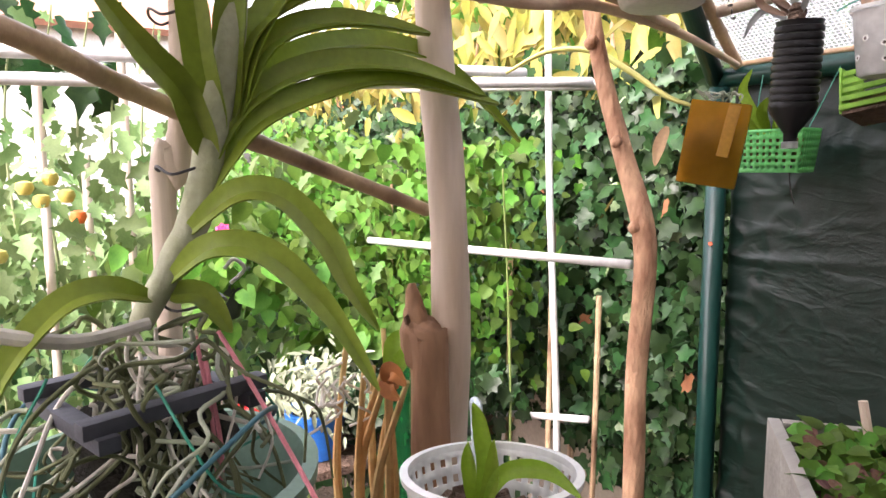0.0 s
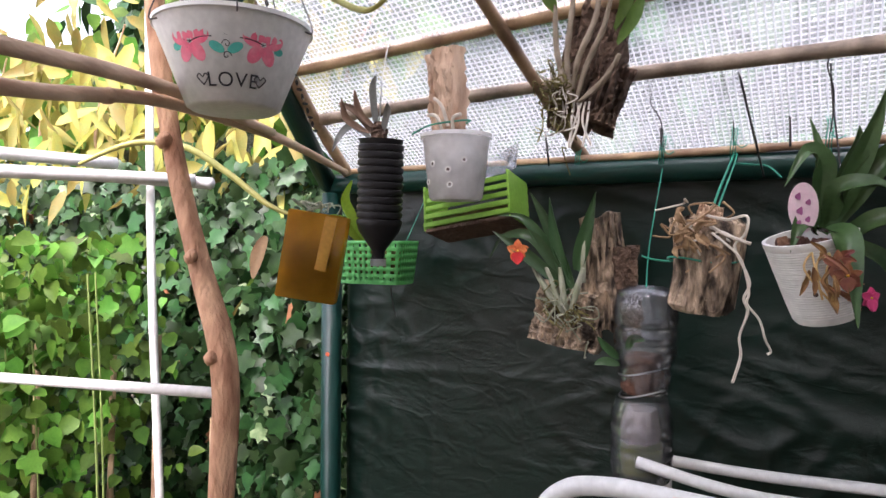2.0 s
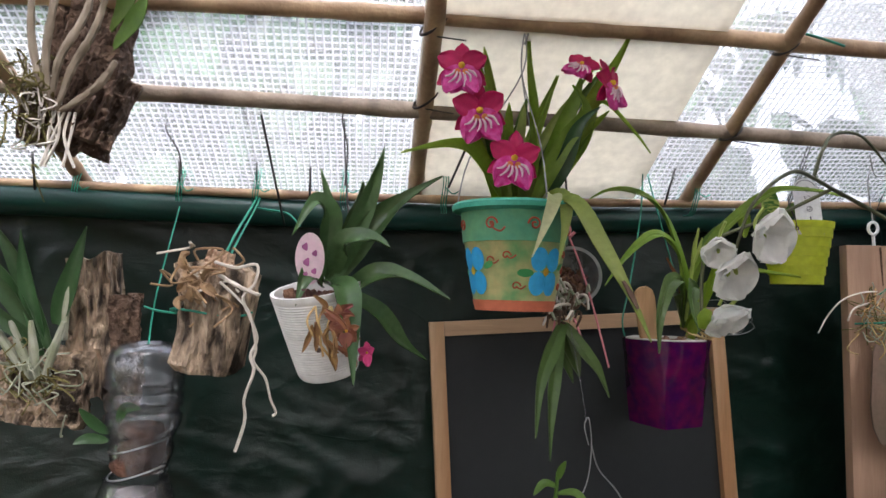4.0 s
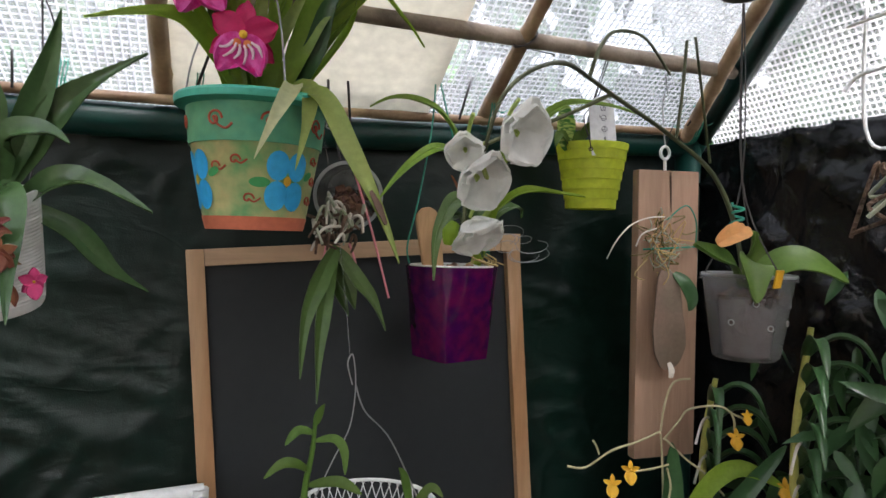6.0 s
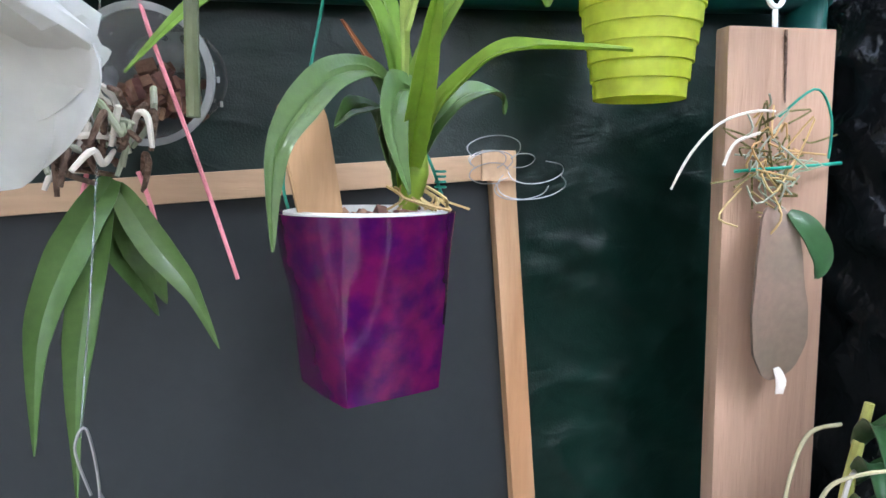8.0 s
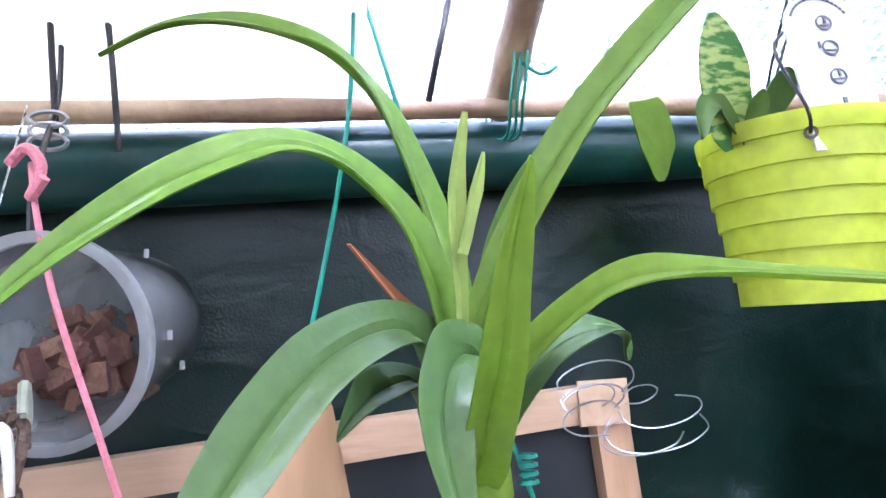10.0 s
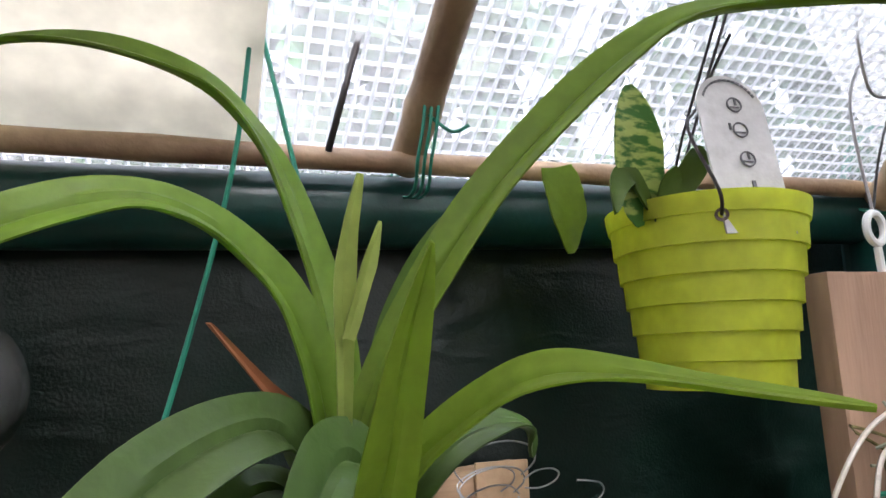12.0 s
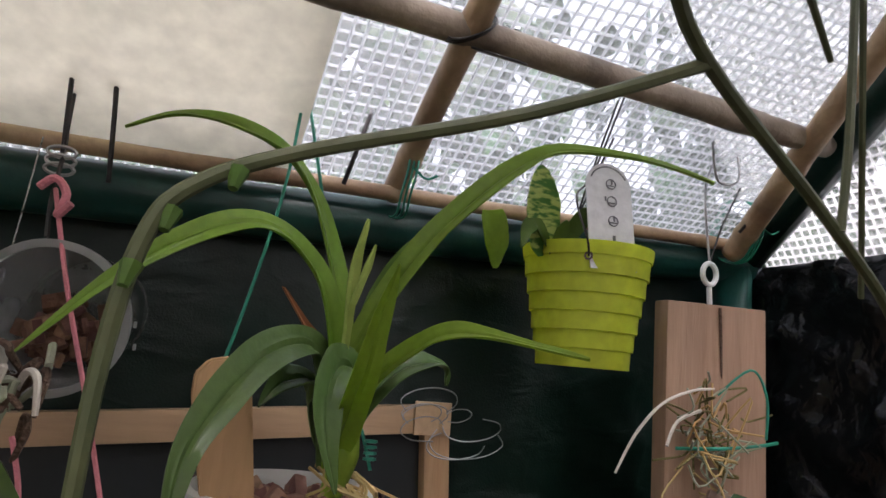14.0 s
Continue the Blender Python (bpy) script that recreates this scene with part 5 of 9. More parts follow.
def decal(bm, c, r0, r1, h, ang, z, outline, lift=0.0008):
    """A flat painted shape on a cone; outline in metres along the surface."""
    r = r0 + (r1 - r0) * z / h
    mid = bm.verts.new(on_cone(c, r0, r1, h, ang, z, lift))
    ring = [bm.verts.new(on_cone(c, r0, r1, h, ang + s / r, z + t, lift)) for s, t in outline]
    for i in range(len(ring)):
        bm.faces.new((mid, ring[i], ring[(i + 1) % len(ring)]))


def oval(a, b, ox=0.0, oy=0.0, rot=0.0, n=16):
    out = []
    for i in range(n):
        t = 2 * math.pi * i / n
        x, y = a * math.cos(t), b * math.sin(t)
        out.append((ox + x * math.cos(rot) - y * math.sin(rot), oy + x * math.sin(rot) + y * math.cos(rot)))
    return out


def stroke(bm, c, r0, r1, h, ang, z, pts, w=0.0011):
    r = r0 + (r1 - r0) * z / h
    rod(bm, [on_cone(c, r0, r1, h, ang + s / r, z + t, 0.0004) for s, t in pts], w, n=5, steps=6 * len(pts))


def spiral(k, turns, sx=1):
    return [(sx * k * (1 - i / 16) * math.cos(i / 16 * turns * 6.283), k * (1 - i / 16) * math.sin(i / 16 * turns * 6.283)) for i in range(15)]


# white bowl painted with pink flowers
BC = (-0.375, 0.905, 1.914)
b0, b1, bh = 0.066, 0.110, 0.122
bowl = thing("painted_bowl", BC, "white hanging bowl painted with pink flowers and the word LOVE", "hanging pot")
pot(bowl, BC, b0, b1, bh, WHITE_PLASTIC, lip=0.003, n=64)
FA = math.atan2(-0.70, 0.74)
PINKP = mat("pink_paint", (0.85, 0.12, 0.22), (0.90, 0.30, 0.38), rough=0.5, scale=60)
TEALP = mat("teal_paint", (0.05, 0.42, 0.36), (0.10, 0.50, 0.40), rough=0.5, scale=60)
INK = mat("black_ink", (0.03, 0.03, 0.035), rough=0.6)
PURP = mat("lilac_paint", (0.52, 0.42, 0.60), rough=0.5)
for k, da in enumerate((-0.60, 0.46)):
    bm = B()
    for i in range(5):
        t = 2 * math.pi * i / 5 + 0.3
        decal(bm, BC, b0, b1, bh, FA + da + 0.016 * math.cos(t) / 0.09, 0.076 + 0.016 * math.sin(t), oval(0.0135, 0.009, rot=t), lift=0.0012)
    part("painted_flower", bm, PINKP, bowl)
    bm = B()
    s = 1 if k == 0 else -1
    decal(bm, BC, b0, b1, bh, FA + da + s * 0.036 / 0.09, 0.088, oval(0.011, 0.006, rot=0.5 * s), lift=0.0009)
    part("painted_leaf", bm, TEALP, bowl)
    bm = B()
    decal(bm, BC, b0, b1, bh, FA + da + s * 0.036 / 0.09, 0.068, oval(0.011, 0.006, rot=-0.5 * s), lift=0.0009)
    part("painted_leaf", bm, TEALP, bowl)
    bm = B()
    decal(bm, BC, b0, b1, bh, FA + da - s * 0.024 / 0.09, 0.072, oval(0.008, 0.005), lift=0.0009)
    part("painted_leaf", bm, TEALP, bowl)
    bm = B()
    stroke(bm, BC, b0, b1, bh, FA + da, 0.076, [(0, 0), (s * 0.015, 0.004), (s * 0.032, 0.005)])
    for i in range(5):
        t = 2 * math.pi * i / 5 + 0.3
        stroke(bm, BC, b0, b1, bh, FA + da, 0.076, [(0, 0), (0.008 * math.cos(t), 0.008 * math.sin(t)), (0.014 * math.cos(t), 0.014 * math.sin(t))], w=0.0007)
    part("ink_lines", bm, INK, bowl)
bm = B()
for i in range(4):
    stroke(bm, BC, b0, b1, bh, FA - 0.06, 0.100 - 0.014 * i, spiral(0.006, 1.2, 1 if i % 2 else -1), w=0.0007)
for i in range(22):
    a_ = rr.uniform(-0.8, 0.8)
    z_ = rr.uniform(0.100, 0.116)
    stroke(bm, BC, b0, b1, bh, FA + a_, z_, [(0, 0), (0.0008, 0.0008)], w=0.0007)
for s in (-0.50, 0.50):
    stroke(bm, BC, b0, b1, bh, FA + s, 0.030, [(0, -0.008), (-0.008, 0.002), (-0.004, 0.006), (0, 0.002), (0.004, 0.006), (0.008, 0.002), (0, -0.008)], w=0.0008)
part("ink_swirls", bm, INK, bowl)
fc = bpy.data.curves.new("word", 'FONT')
fc.body = "LOVE"
fc.size = 0.026
fc.align_x = 'CENTER'
fc.space_character = 1.15
tmp = bpy.data.objects.new("word", fc)
scene.collection.objects.link(tmp)
bpy.context.view_layer.update()
word = bpy.data.meshes.new_from_object(tmp.evaluated_get(bpy.context.evaluated_depsgraph_get()))
bpy.data.objects.remove(tmp)
for v in word.vertices:
    v.co = on_cone(BC, b0, b1, bh, FA + 0.02 + v.co.x / 0.078, 0.020 + v.co.y, 0.0009) - Vector(BC)
word.materials.clear()
word.materials.append(INK)
wo = new("painted_word", word)
wo.parent = bowl
for i, a in enumerate((0.4, 1.7, 3.0, 4.4, 5.6)):
    part("wire_hanger", rod(B(), [on_cone(BC, b0, b1, bh, a, 0.112, 0.002), on_cone(BC, b0, b1, bh, a, 0.127, 0.004), (BC[0] + 0.04 * math.cos(a), BC[1] + 0.04 * math.sin(a), BC[2] + 0.30), (BC[0], BC[1], BC[2] + 0.40)], 0.0011, n=5), STRING_DARK, bowl)
chips(bowl, (BC[0], BC[1], BC[2] + 0.102), 0.09, 60, 9)
dend = thing("dendrobium_orchid", (BC[0], BC[1], BC[2] + 0.12), "trailing dendrobium with yellow-green canes and yellowing leaves in the painted bowl", "orchid")
for pts in ([(-0.34, 0.89, 2.05), (-0.27, 0.87, 2.07), (-0.17, 0.85, 2.035), (-0.075, 0.83, 1.985), (-0.02, 0.81, 1.990)],
            [(-0.34, 0.90, 2.05), (-0.28, 0.86, 2.065), (-0.20, 0.84, 2.045), (-0.12, 0.82, 2.030)],
            [(-0.36, 0.90, 2.05), (-0.28, 0.88, 2.085), (-0.19, 0.86, 2.10), (-0.10, 0.85, 2.12)],
            [(-0.36, 0.90, 2.05), (-0.30, 0.90, 2.10), (-0.22, 0.91, 2.14), (-0.12, 0.92, 2.16)],
            [(-0.38, 0.90, 2.05), (-0.40, 0.87, 2.11), (-0.38, 0.84, 2.17)]):
    part("cane", rod(B(), pts, [0.0055, 0.005, 0.0048, 0.0035, 0.002], n=8, wobble=0.2, knots=6), bpy.data.materials["yellow_green_cane"], dend)
for i, (pts, m_) in enumerate((([(-0.20, 0.85, 2.05), (-0.19, 0.83, 2.09), (-0.20, 0.80, 2.11)], LEAF_BRIGHT), ([(-0.22, 0.86, 2.09), (-0.23, 0.84, 2.055), (-0.22, 0.82, 2.03)], YELLOW_LEAF),
                              ([(-0.12, 0.85, 2.10), (-0.11, 0.83, 2.07), (-0.115, 0.82, 2.04)], LEAF_BRIGHT), ([(-0.35, 0.87, 2.08), (-0.38, 0.83, 2.10), (-0.42, 0.80, 2.09)], LEAF_STRAP),
                              ([(-0.40, 0.88, 2.08), (-0.44, 0.85, 2.11), (-0.48, 0.82, 2.11)], YELLOW_LEAF), ([(-0.30, 0.88, 2.10), (-0.33, 0.85, 2.14), (-0.34, 0.82, 2.17)], YELLOW_LEAF),
                              ([(-0.16, 0.85, 2.08), (-0.17, 0.84, 2.05), (-0.16, 0.83, 2.02)], YELLOW_LEAF))):
    part("leaf", strap(B(), pts, widths(OVAL, 0.018), up=(0.6, -0.6, 0.5)), m_, dend)
bm = B()
for i in range(22):
    m_ = at(-0.287 - 0.002 * i, 0.86 + 0.008 * i, 2.09 - 0.009 * i, 0, 0 if i % 2 else 90, 30)
    lathe(bm, [(0.0036 + 0.0011 * math.cos(t), 0.0011 * math.sin(t)) for t in [k * 1.05 for k in range(6)]], n=10, m=m_, sy=1.5, closed=True)
solo("hanging_chain", bm, STRING_DARK, "thin dark metal chain hanging beside the bowl", "chain", loc=(-0.287, 0.86, 2.09))

# amber plastic container and green basket by the corner post
AMBER = film_mat("amber_plastic", (0.62, 0.34, 0.03), 0.22, gloss=0.16, rough=0.2, scale=26, bump=0.3)
amb = thing("amber_container", (-0.475, 1.16, 1.60), "translucent amber plastic container cut open and hung as a planter", "container")
MA = at(-0.462, 1.17, 1.697, 0, 9, 32)
bm = B()
block(bm, (0.112, 0.050, 0.165), MA, bevel=0.006)
part("container_body", bm, AMBER, amb)
part("handle_strip", block(B(), (0.022, 0.004, 0.10), MA @ at(0.024, -0.029, 0.028, 0, 3, 0), bevel=0.001), mat("amber_strip", (0.72, 0.40, 0.06), rough=0.4, translucent=0.4), amb)
part("moss_filling", block(B(), (0.088, 0.040, 0.10), MA @ at(0, 0, -0.025), bevel=0.012), MOSS, amb)
for i in range(8):
    p = MA @ Vector((rr.uniform(-.04, .04), rr.uniform(-.02, .02), 0.085))
    part("root", rod(B(), [p, p + Vector((rr.gauss(0, .012), rr.gauss(0, .012), .018)), p + Vector((rr.gauss(0, .025), rr.gauss(0, .02), .008))], 0.0018, n=5), ROOT, amb)
part("dry_sheath", strap(B(), [(-0.535, 1.12, 1.735), (-0.545, 1.11, 1.70), (-0.548, 1.10, 1.655)], widths(OVAL, 0.026), up=(0.5, -0.8, 0.2)), mat("dry_sheath_tan", (0.62, 0.42, 0.24), rough=0.8, translucent=0.3), amb)
gb = thing("green_basket", (-0.43, 1.33, 1.62), "bright green perforated plastic basket with a small orchid", "basket")
GREENP = mat("bright_green_plastic", (0.16, 0.62, 0.18), (0.12, 0.52, 0.15), rough=0.4, scale=10, bump=0.05, translucent=0.25)
basket_shell("basket_body", (-0.445, 1.34, 1.640), 0.070, 0.080, 0.088, 76, 6, GREENP, gb, square=0.85, sx=1.05, sy=0.55, rz=6)
bm = B()
block(bm, (0.13, 0.06, 0.05), at(-0.445, 1.34, 1.685, 0, 0, 6), bevel=0.015)
part("moss_filling", bm, MOSS, gb)
part("hanging_wire", rod(B(), [(-0.50, 1.36, 1.72), (-0.52, 1.40, 1.80), (-0.53, 1.43, 1.875)], 0.0012, n=5), STRING_GREEN, gb)
part("hanging_wire", rod(B(), [(-0.385, 1.36, 1.72), (-0.37, 1.40, 1.80), (-0.36, 1.445, 1.878)], 0.0012, n=5), STRING_GREEN, gb)
for pts in ([(-0.45, 1.32, 1.72), (-0.47, 1.30, 1.77), (-0.485, 1.29, 1.81), (-0.46, 1.28, 1.85)], [(-0.44, 1.32, 1.72), (-0.44, 1.29, 1.76), (-0.42, 1.28, 1.79)], [(-0.47, 1.33, 1.72), (-0.50, 1.30, 1.765), (-0.52, 1.28, 1.78)], [(-0.43, 1.32, 1.72), (-0.405, 1.30, 1.75), (-0.40, 1.28, 1.73)]):
    part("leaf", strap(B(), pts, widths(OVAL, 0.022), up=(0.5, -0.8, 0.3)), LEAF_BRIGHT, gb)
part("twig", rod(B(), [(-0.40, 1.33, 1.655), (-0.395, 1.33, 1.61), (-0.385, 1.33, 1.575)], 0.0015, n=6), STRING_DARK, gb)

# black ribbed bottle hung upside down
bt = thing("black_bottle", (-0.287, 1.14, 1.69), "black ribbed bottle hung neck down with a small plant", "bottle planter")
prof = [(0.0001, 0.0), (0.012, 0.0), (0.013, 0.018), (0.016, 0.022), (0.040, 0.052), (0.043, 0.062)]
z = 0.062
for i in range(11):
    prof += [(0.0435, z), (0.0445, z + 0.005), (0.0435, z + 0.0085), (0.0405, z + 0.0095), (0.0405, z + 0.0115)]
    z += 0.0125
prof += [(0.041, z), (0.043, z + 0.006), (0.038, z + 0.006), (0.0001, z - 0.002)]
part("bottle_body", lathe(B(), prof, n=40, m=at(-0.287, 1.14, 1.692, 2, 3, 0), sx=0.88, sy=0.88), mat("black_plastic", (0.007, 0.007, 0.008), (0.012, 0.012, 0.013), rough=0.42, spec=0.35, scale=20, bump=0.05), bt)
part("cap_thread", lathe(B(), [(0.0001, 0.0), (0.0135, 0.0), (0.0135, 0.012), (0.0001, 0.012)], n=20, m=at(-0.287, 1.14, 1.684)), MILKY, bt)
part("fern_root_plug", rod(B(), [(-0.285, 1.14, 1.885), (-0.288, 1.14, 1.915), (-0.29, 1.14, 1.93)], [0.016, 0.014, 0.006], n=10, wobble=0.5), BARK_DARK, bt)
GREYLEAF = mat("grey_leaf", (0.34, 0.34, 0.33), (0.22, 0.24, 0.22), rough=0.5, translucent=0.15)
DEADBROWN = mat("withered_brown_leaf", (0.09, 0.05, 0.035), (0.15, 0.09, 0.05), rough=0.7)
for pts, m_ in (([(-0.30, 1.14, 1.90), (-0.335, 1.13, 1.925), (-0.355, 1.12, 1.91), (-0.365, 1.11, 1.88)], GREYLEAF), ([(-0.29, 1.14, 1.91), (-0.285, 1.12, 1.975), (-0.27, 1.11, 2.00)], GREYLEAF),
                ([(-0.30, 1.14, 1.91), (-0.33, 1.13, 1.95), (-0.36, 1.12, 1.965)], DEADBROWN), ([(-0.295, 1.14, 1.92), (-0.32, 1.13, 1.945), (-0.325, 1.12, 1.985)], DEADBROWN),
                ([(-0.28, 1.14, 1.91), (-0.262, 1.13, 1.94), (-0.255, 1.12, 1.955)], GREYLEAF), ([(-0.30, 1.13, 1.91), (-0.34, 1.12, 1.935), (-0.345, 1.11, 1.97)], DEADBROWN)):
    part("leaf", strap(B(), pts, widths(OVAL, 0.013), up=(0.4, -0.9, 0.2)), m_, bt)
part("hanger_wire", rod(B(), [(-0.287, 1.14, 1.90), (-0.285, 1.145, 2.0), (-0.28, 1.16, 2.075)], 0.0011, n=5), WIRE_STEEL, bt)

# milky pot with holes and a slab of wood
HOLE = mat("dark_hole_rim", (0.10, 0.07, 0.06), rough=0.7)
mp_ = thing("milky_pot", (-0.148, 1.155, 1.792), "frosted plastic orchid pot with drilled holes and a wooden slab", "orchid pot")
pot(mp_, (-0.143, 1.155, 1.792), 0.043, 0.054, 0.105, film_mat("frosted_white_plastic", (0.88, 0.89, 0.89), 0.22, gloss=0.12, rough=0.25, scale=40, bump=0.15, front=0.45), n=40)
part("filling", lathe(B(), [(0.0001, 0.0), (0.030, 0.0), (0.038, 0.050), (0.030, 0.062), (0.0001, 0.065)], n=24, m=at(-0.143, 1.155, 1.797), wob=0.25), mat("dark_filling", (0.22, 0.17, 0.14), (0.34, 0.28, 0.24), rough=0.9, scale=40, bump=0.6), mp_)
for a, zz in ((-1.85, 0.055), (-1.3, 0.045), (-2.2, 0.028), (-1.25, 0.022), (-0.8, 0.06)):
    p = on_cone((-0.143, 1.155, 1.792), 0.043, 0.054, 0.105, a, zz, 0.001)
    part("hole", lathe(B(), [(0.0026, 0.0), (0.0050, 0.0), (0.0050, 0.0014), (0.0026, 0.0014)], n=14, m=Matrix.Translation(p) @ Vector((math.cos(a), math.sin(a), 0)).to_track_quat('Z', 'Y').to_matrix().to_4x4(), closed=True), WHITE_PLASTIC, mp_)
    part("hole_dark", lathe(B(), [(0.0001, 0.0005), (0.0027, 0.0005), (0.0027, 0.001), (0.0001, 0.001)], n=12, m=Matrix.Translation(p) @ Vector((math.cos(a), math.sin(a), 0)).to_track_quat('Z', 'Y').to_matrix().to_4x4()), HOLE, mp_)
slab = thing("wooden_slab", (-0.165, 1.17, 1.86), "peeled pale wooden slab standing in the frosted pot", "wood mount")
part("slab_wood", bark_slab(B(), at(-0.172, 1.165, 1.955, 0, -6, -20), 0.075, 0.17, 0.03, 3.3, rough=0.45), mat("peeled_wood", (0.64, 0.48, 0.35), (0.26, 0.15, 0.09), rough=0.85, scale=34, bump=0.9, contrast=0.16, stretch=(1, 1, 0.3)), slab)
for pts in ([(-0.15, 1.14, 1.91), (-0.155, 1.13, 1.94), (-0.17, 1.13, 1.955)], [(-0.16, 1.14, 1.90), (-0.165, 1.13, 1.925), (-0.185, 1.135, 1.93)], [(-0.14, 1.14, 1.90), (-0.135, 1.13, 1.92), (-0.12, 1.13, 1.925)]):
    part("root", rod(B(), pts, 0.003, n=6), ROOT_WHITE, slab)
part("tie", rod(B(), [(-0.225, 1.15, 1.905), (-0.17, 1.125, 1.912), (-0.115, 1.15, 1.918), (-0.17, 1.18, 1.912)], 0.0016, n=5), STRING_GREEN, slab)

# lime slatted basket
LIME = mat("lime_plastic", (0.30, 0.58, 0.08), (0.24, 0.48, 0.06), rough=0.4, translucent=0.3)
lb = thing("lime_basket", (-0.18, 1.30, 1.75), "lime green slatted plastic basket with a strip of clear plastic", "basket")
ML = at(-0.185, 1.30, 1.79, -12, -9, 4)
for i in range(5):
    part("slat", block(B(), (0.17, 0.004, 0.009), ML @ at(0, -0.045 + 0.002 * i, -0.032 + 0.016 * i), bevel=0.001), LIME, lb)
    part("slat", block(B(), (0.17, 0.004, 0.009), ML @ at(0, 0.045, -0.032 + 0.016 * i), bevel=0.001), LIME, lb)
for x in (-0.083, 0.083):
    part("end_panel", block(B(), (0.004, 0.09, 0.085), ML @ at(x, 0, 0), bevel=0.001), LIME, lb)
part("floor", block(B(), (0.166, 0.088, 0.006), ML @ at(0, 0, -0.042)), BARK_DARK, lb)
bm = B()
block(bm, (0.15, 0.07, 0.03), ML @ at(0, 0, -0.02), bevel=0.01)
part("filling", bm, MOSS, lb)
part("clear_strip", sheet(B(), ML @ Vector((0.03, -0.02, 0.04)), (0.06, 0.0, 0.02), (0.0, 0.02, 0.045), 6, 6, 0.001, lambda u, v: 0.004 * math.sin(u * 6 + v * 3)), CLEAR, lb)

# bark mount with a red-flowered orchid
bm1 = thing("bark_mount", (0.0, 1.32, 1.56), "split cork bark mount holding a small orchid and dry moss", "bark mount")
part("bark_piece", bark_slab(B(), at(-0.015, 1.315, 1.60, -8, 10, 0), 0.115, 0.105, 0.05, 1.2), BARK_MOUNT, bm1)
part("bark_piece", bark_slab(B(), at(0.045, 1.335, 1.675, 4, -5, 20), 0.075, 0.20, 0.045, 4.7), BARK_MOUNT, bm1)
part("bark_piece", bark_slab(B(), at(0.083, 1.345, 1.64, 0, -4, 70), 0.05, 0.16, 0.03, 6.1), BARK_DARK, bm1)
for i in range(30):
    p = Vector((-0.008 + rr.gauss(0, 0.022), 1.272 + rr.gauss(0, 0.006), 1.618 + rr.gauss(0, 0.016)))
    part("root_strand", rod(B(), [p, p + Vector((rr.gauss(0, .012), rr.gauss(-.006, .006), rr.gauss(0, .008))), p + Vector((rr.gauss(0, .016), rr.gauss(0, .008), rr.gauss(-.008, .010))), p + Vector((rr.gauss(0, .014), rr.gauss(0, .008), rr.gauss(-.018, .010)))], 0.0011, n=5, steps=12), ROOT if i % 2 else MOSS, bm1)
o1 = thing("small_orchid", (0.0, 1.29, 1.63), "small orchid with narrow green leaves and an orange-red flower on bark", "orchid")
for pts, w in (([(0.0, 1.28, 1.64), (-0.03, 1.27, 1.71), (-0.07, 1.26, 1.765), (-0.115, 1.25, 1.772)], 0.02), ([(0.0, 1.28, 1.65), (-0.02, 1.27, 1.74), (-0.025, 1.26, 1.80)], 0.018), ([(0.01, 1.28, 1.65), (-0.035, 1.27, 1.76), (-0.06, 1.26, 1.81)], 0.018),
               ([(0.015, 1.285, 1.68), (0.035, 1.275, 1.745), (0.05, 1.27, 1.808)], 0.024), ([(0.0, 1.28, 1.65), (-0.05, 1.26, 1.73), (-0.10, 1.25, 1.735), (-0.13, 1.25, 1.70)], 0.018), ([(0.0, 1.28, 1.65), (-0.07, 1.25, 1.71), (-0.12, 1.24, 1.745)], 0.02)):
    part("leaf", strap(B(), pts, widths(POINTED, w), up=(0.1, -1, 0.4), fold=0.5, wave=0.08, seed=w * 600), LEAF_DARK, o1)
for x in (-0.02, -0.035, -0.005, 0.02):
    part("pseudobulb", rod(B(), [(x * 0.3, 1.278, 1.61), (x, 1.27, 1.65), (x * 1.6, 1.265, 1.685)], [0.004, 0.006, 0.003], n=8), ROOT, o1)
part("pseudobulb", rod(B(), [(0.025, 1.285, 1.66), (0.027, 1.28, 1.70), (0.03, 1.28, 1.735)], [0.004, 0.005, 0.003], n=8), ROOT, o1)


def flower(parent, c, face, r, petal_m, lip_m, n=5, lip=1.1, ruffle=0.1, spin=0.0, name="flower", cup=0.25, wide=0.75):
    """An orchid flower at c that looks along face: n petals, a lip and a column."""
    q = Matrix.Translation(c) @ Vector(face).to_track_quat('Z', 'Y').to_matrix().to_4x4()
    bm = B()
    for i in range(n):
        a = 90 + spin + 360 / n * i + (180 / n if n == 5 else 0) * 0
        petal(bm, q @ at(0, 0, 0.001 * (i % 2), 0, 0, a), r, r * wide, cup=cup, ruffle=ruffle * 0.4, seed=i)
    f = part(name, bm, petal_m, parent)
    bm = B()
    petal(bm, q @ at(0, -0.002, 0.004, 0, -12, -90 + spin), r * lip, r * lip * 1.0, cup=-0.15, ruffle=ruffle, seed=3, tip=0.1)
    part("lip", bm, lip_m, f)
    bm = B()
    lathe(bm, [(0.0001, 0.0), (r * 0.12, 0.0), (r * 0.10, r * 0.25), (0.0001, r * 0.3)], n=8, m=q)
    part("column", bm, bpy.data.materials["flower_yellow"], f)
    return f


YEL = mat("flower_yellow", (0.78, 0.48, 0.03), (0.70, 0.36, 0.02), rough=0.5, translucent=0.2)
ORANGE = mat("flower_orange_red", (0.72, 0.12, 0.05), (0.85, 0.36, 0.10), rough=0.5, scale=90, translucent=0.25)
flower(o1, (-0.075, 1.245, 1.712), (0.35, -0.9, -0.1), 0.019, ORANGE, REDM)

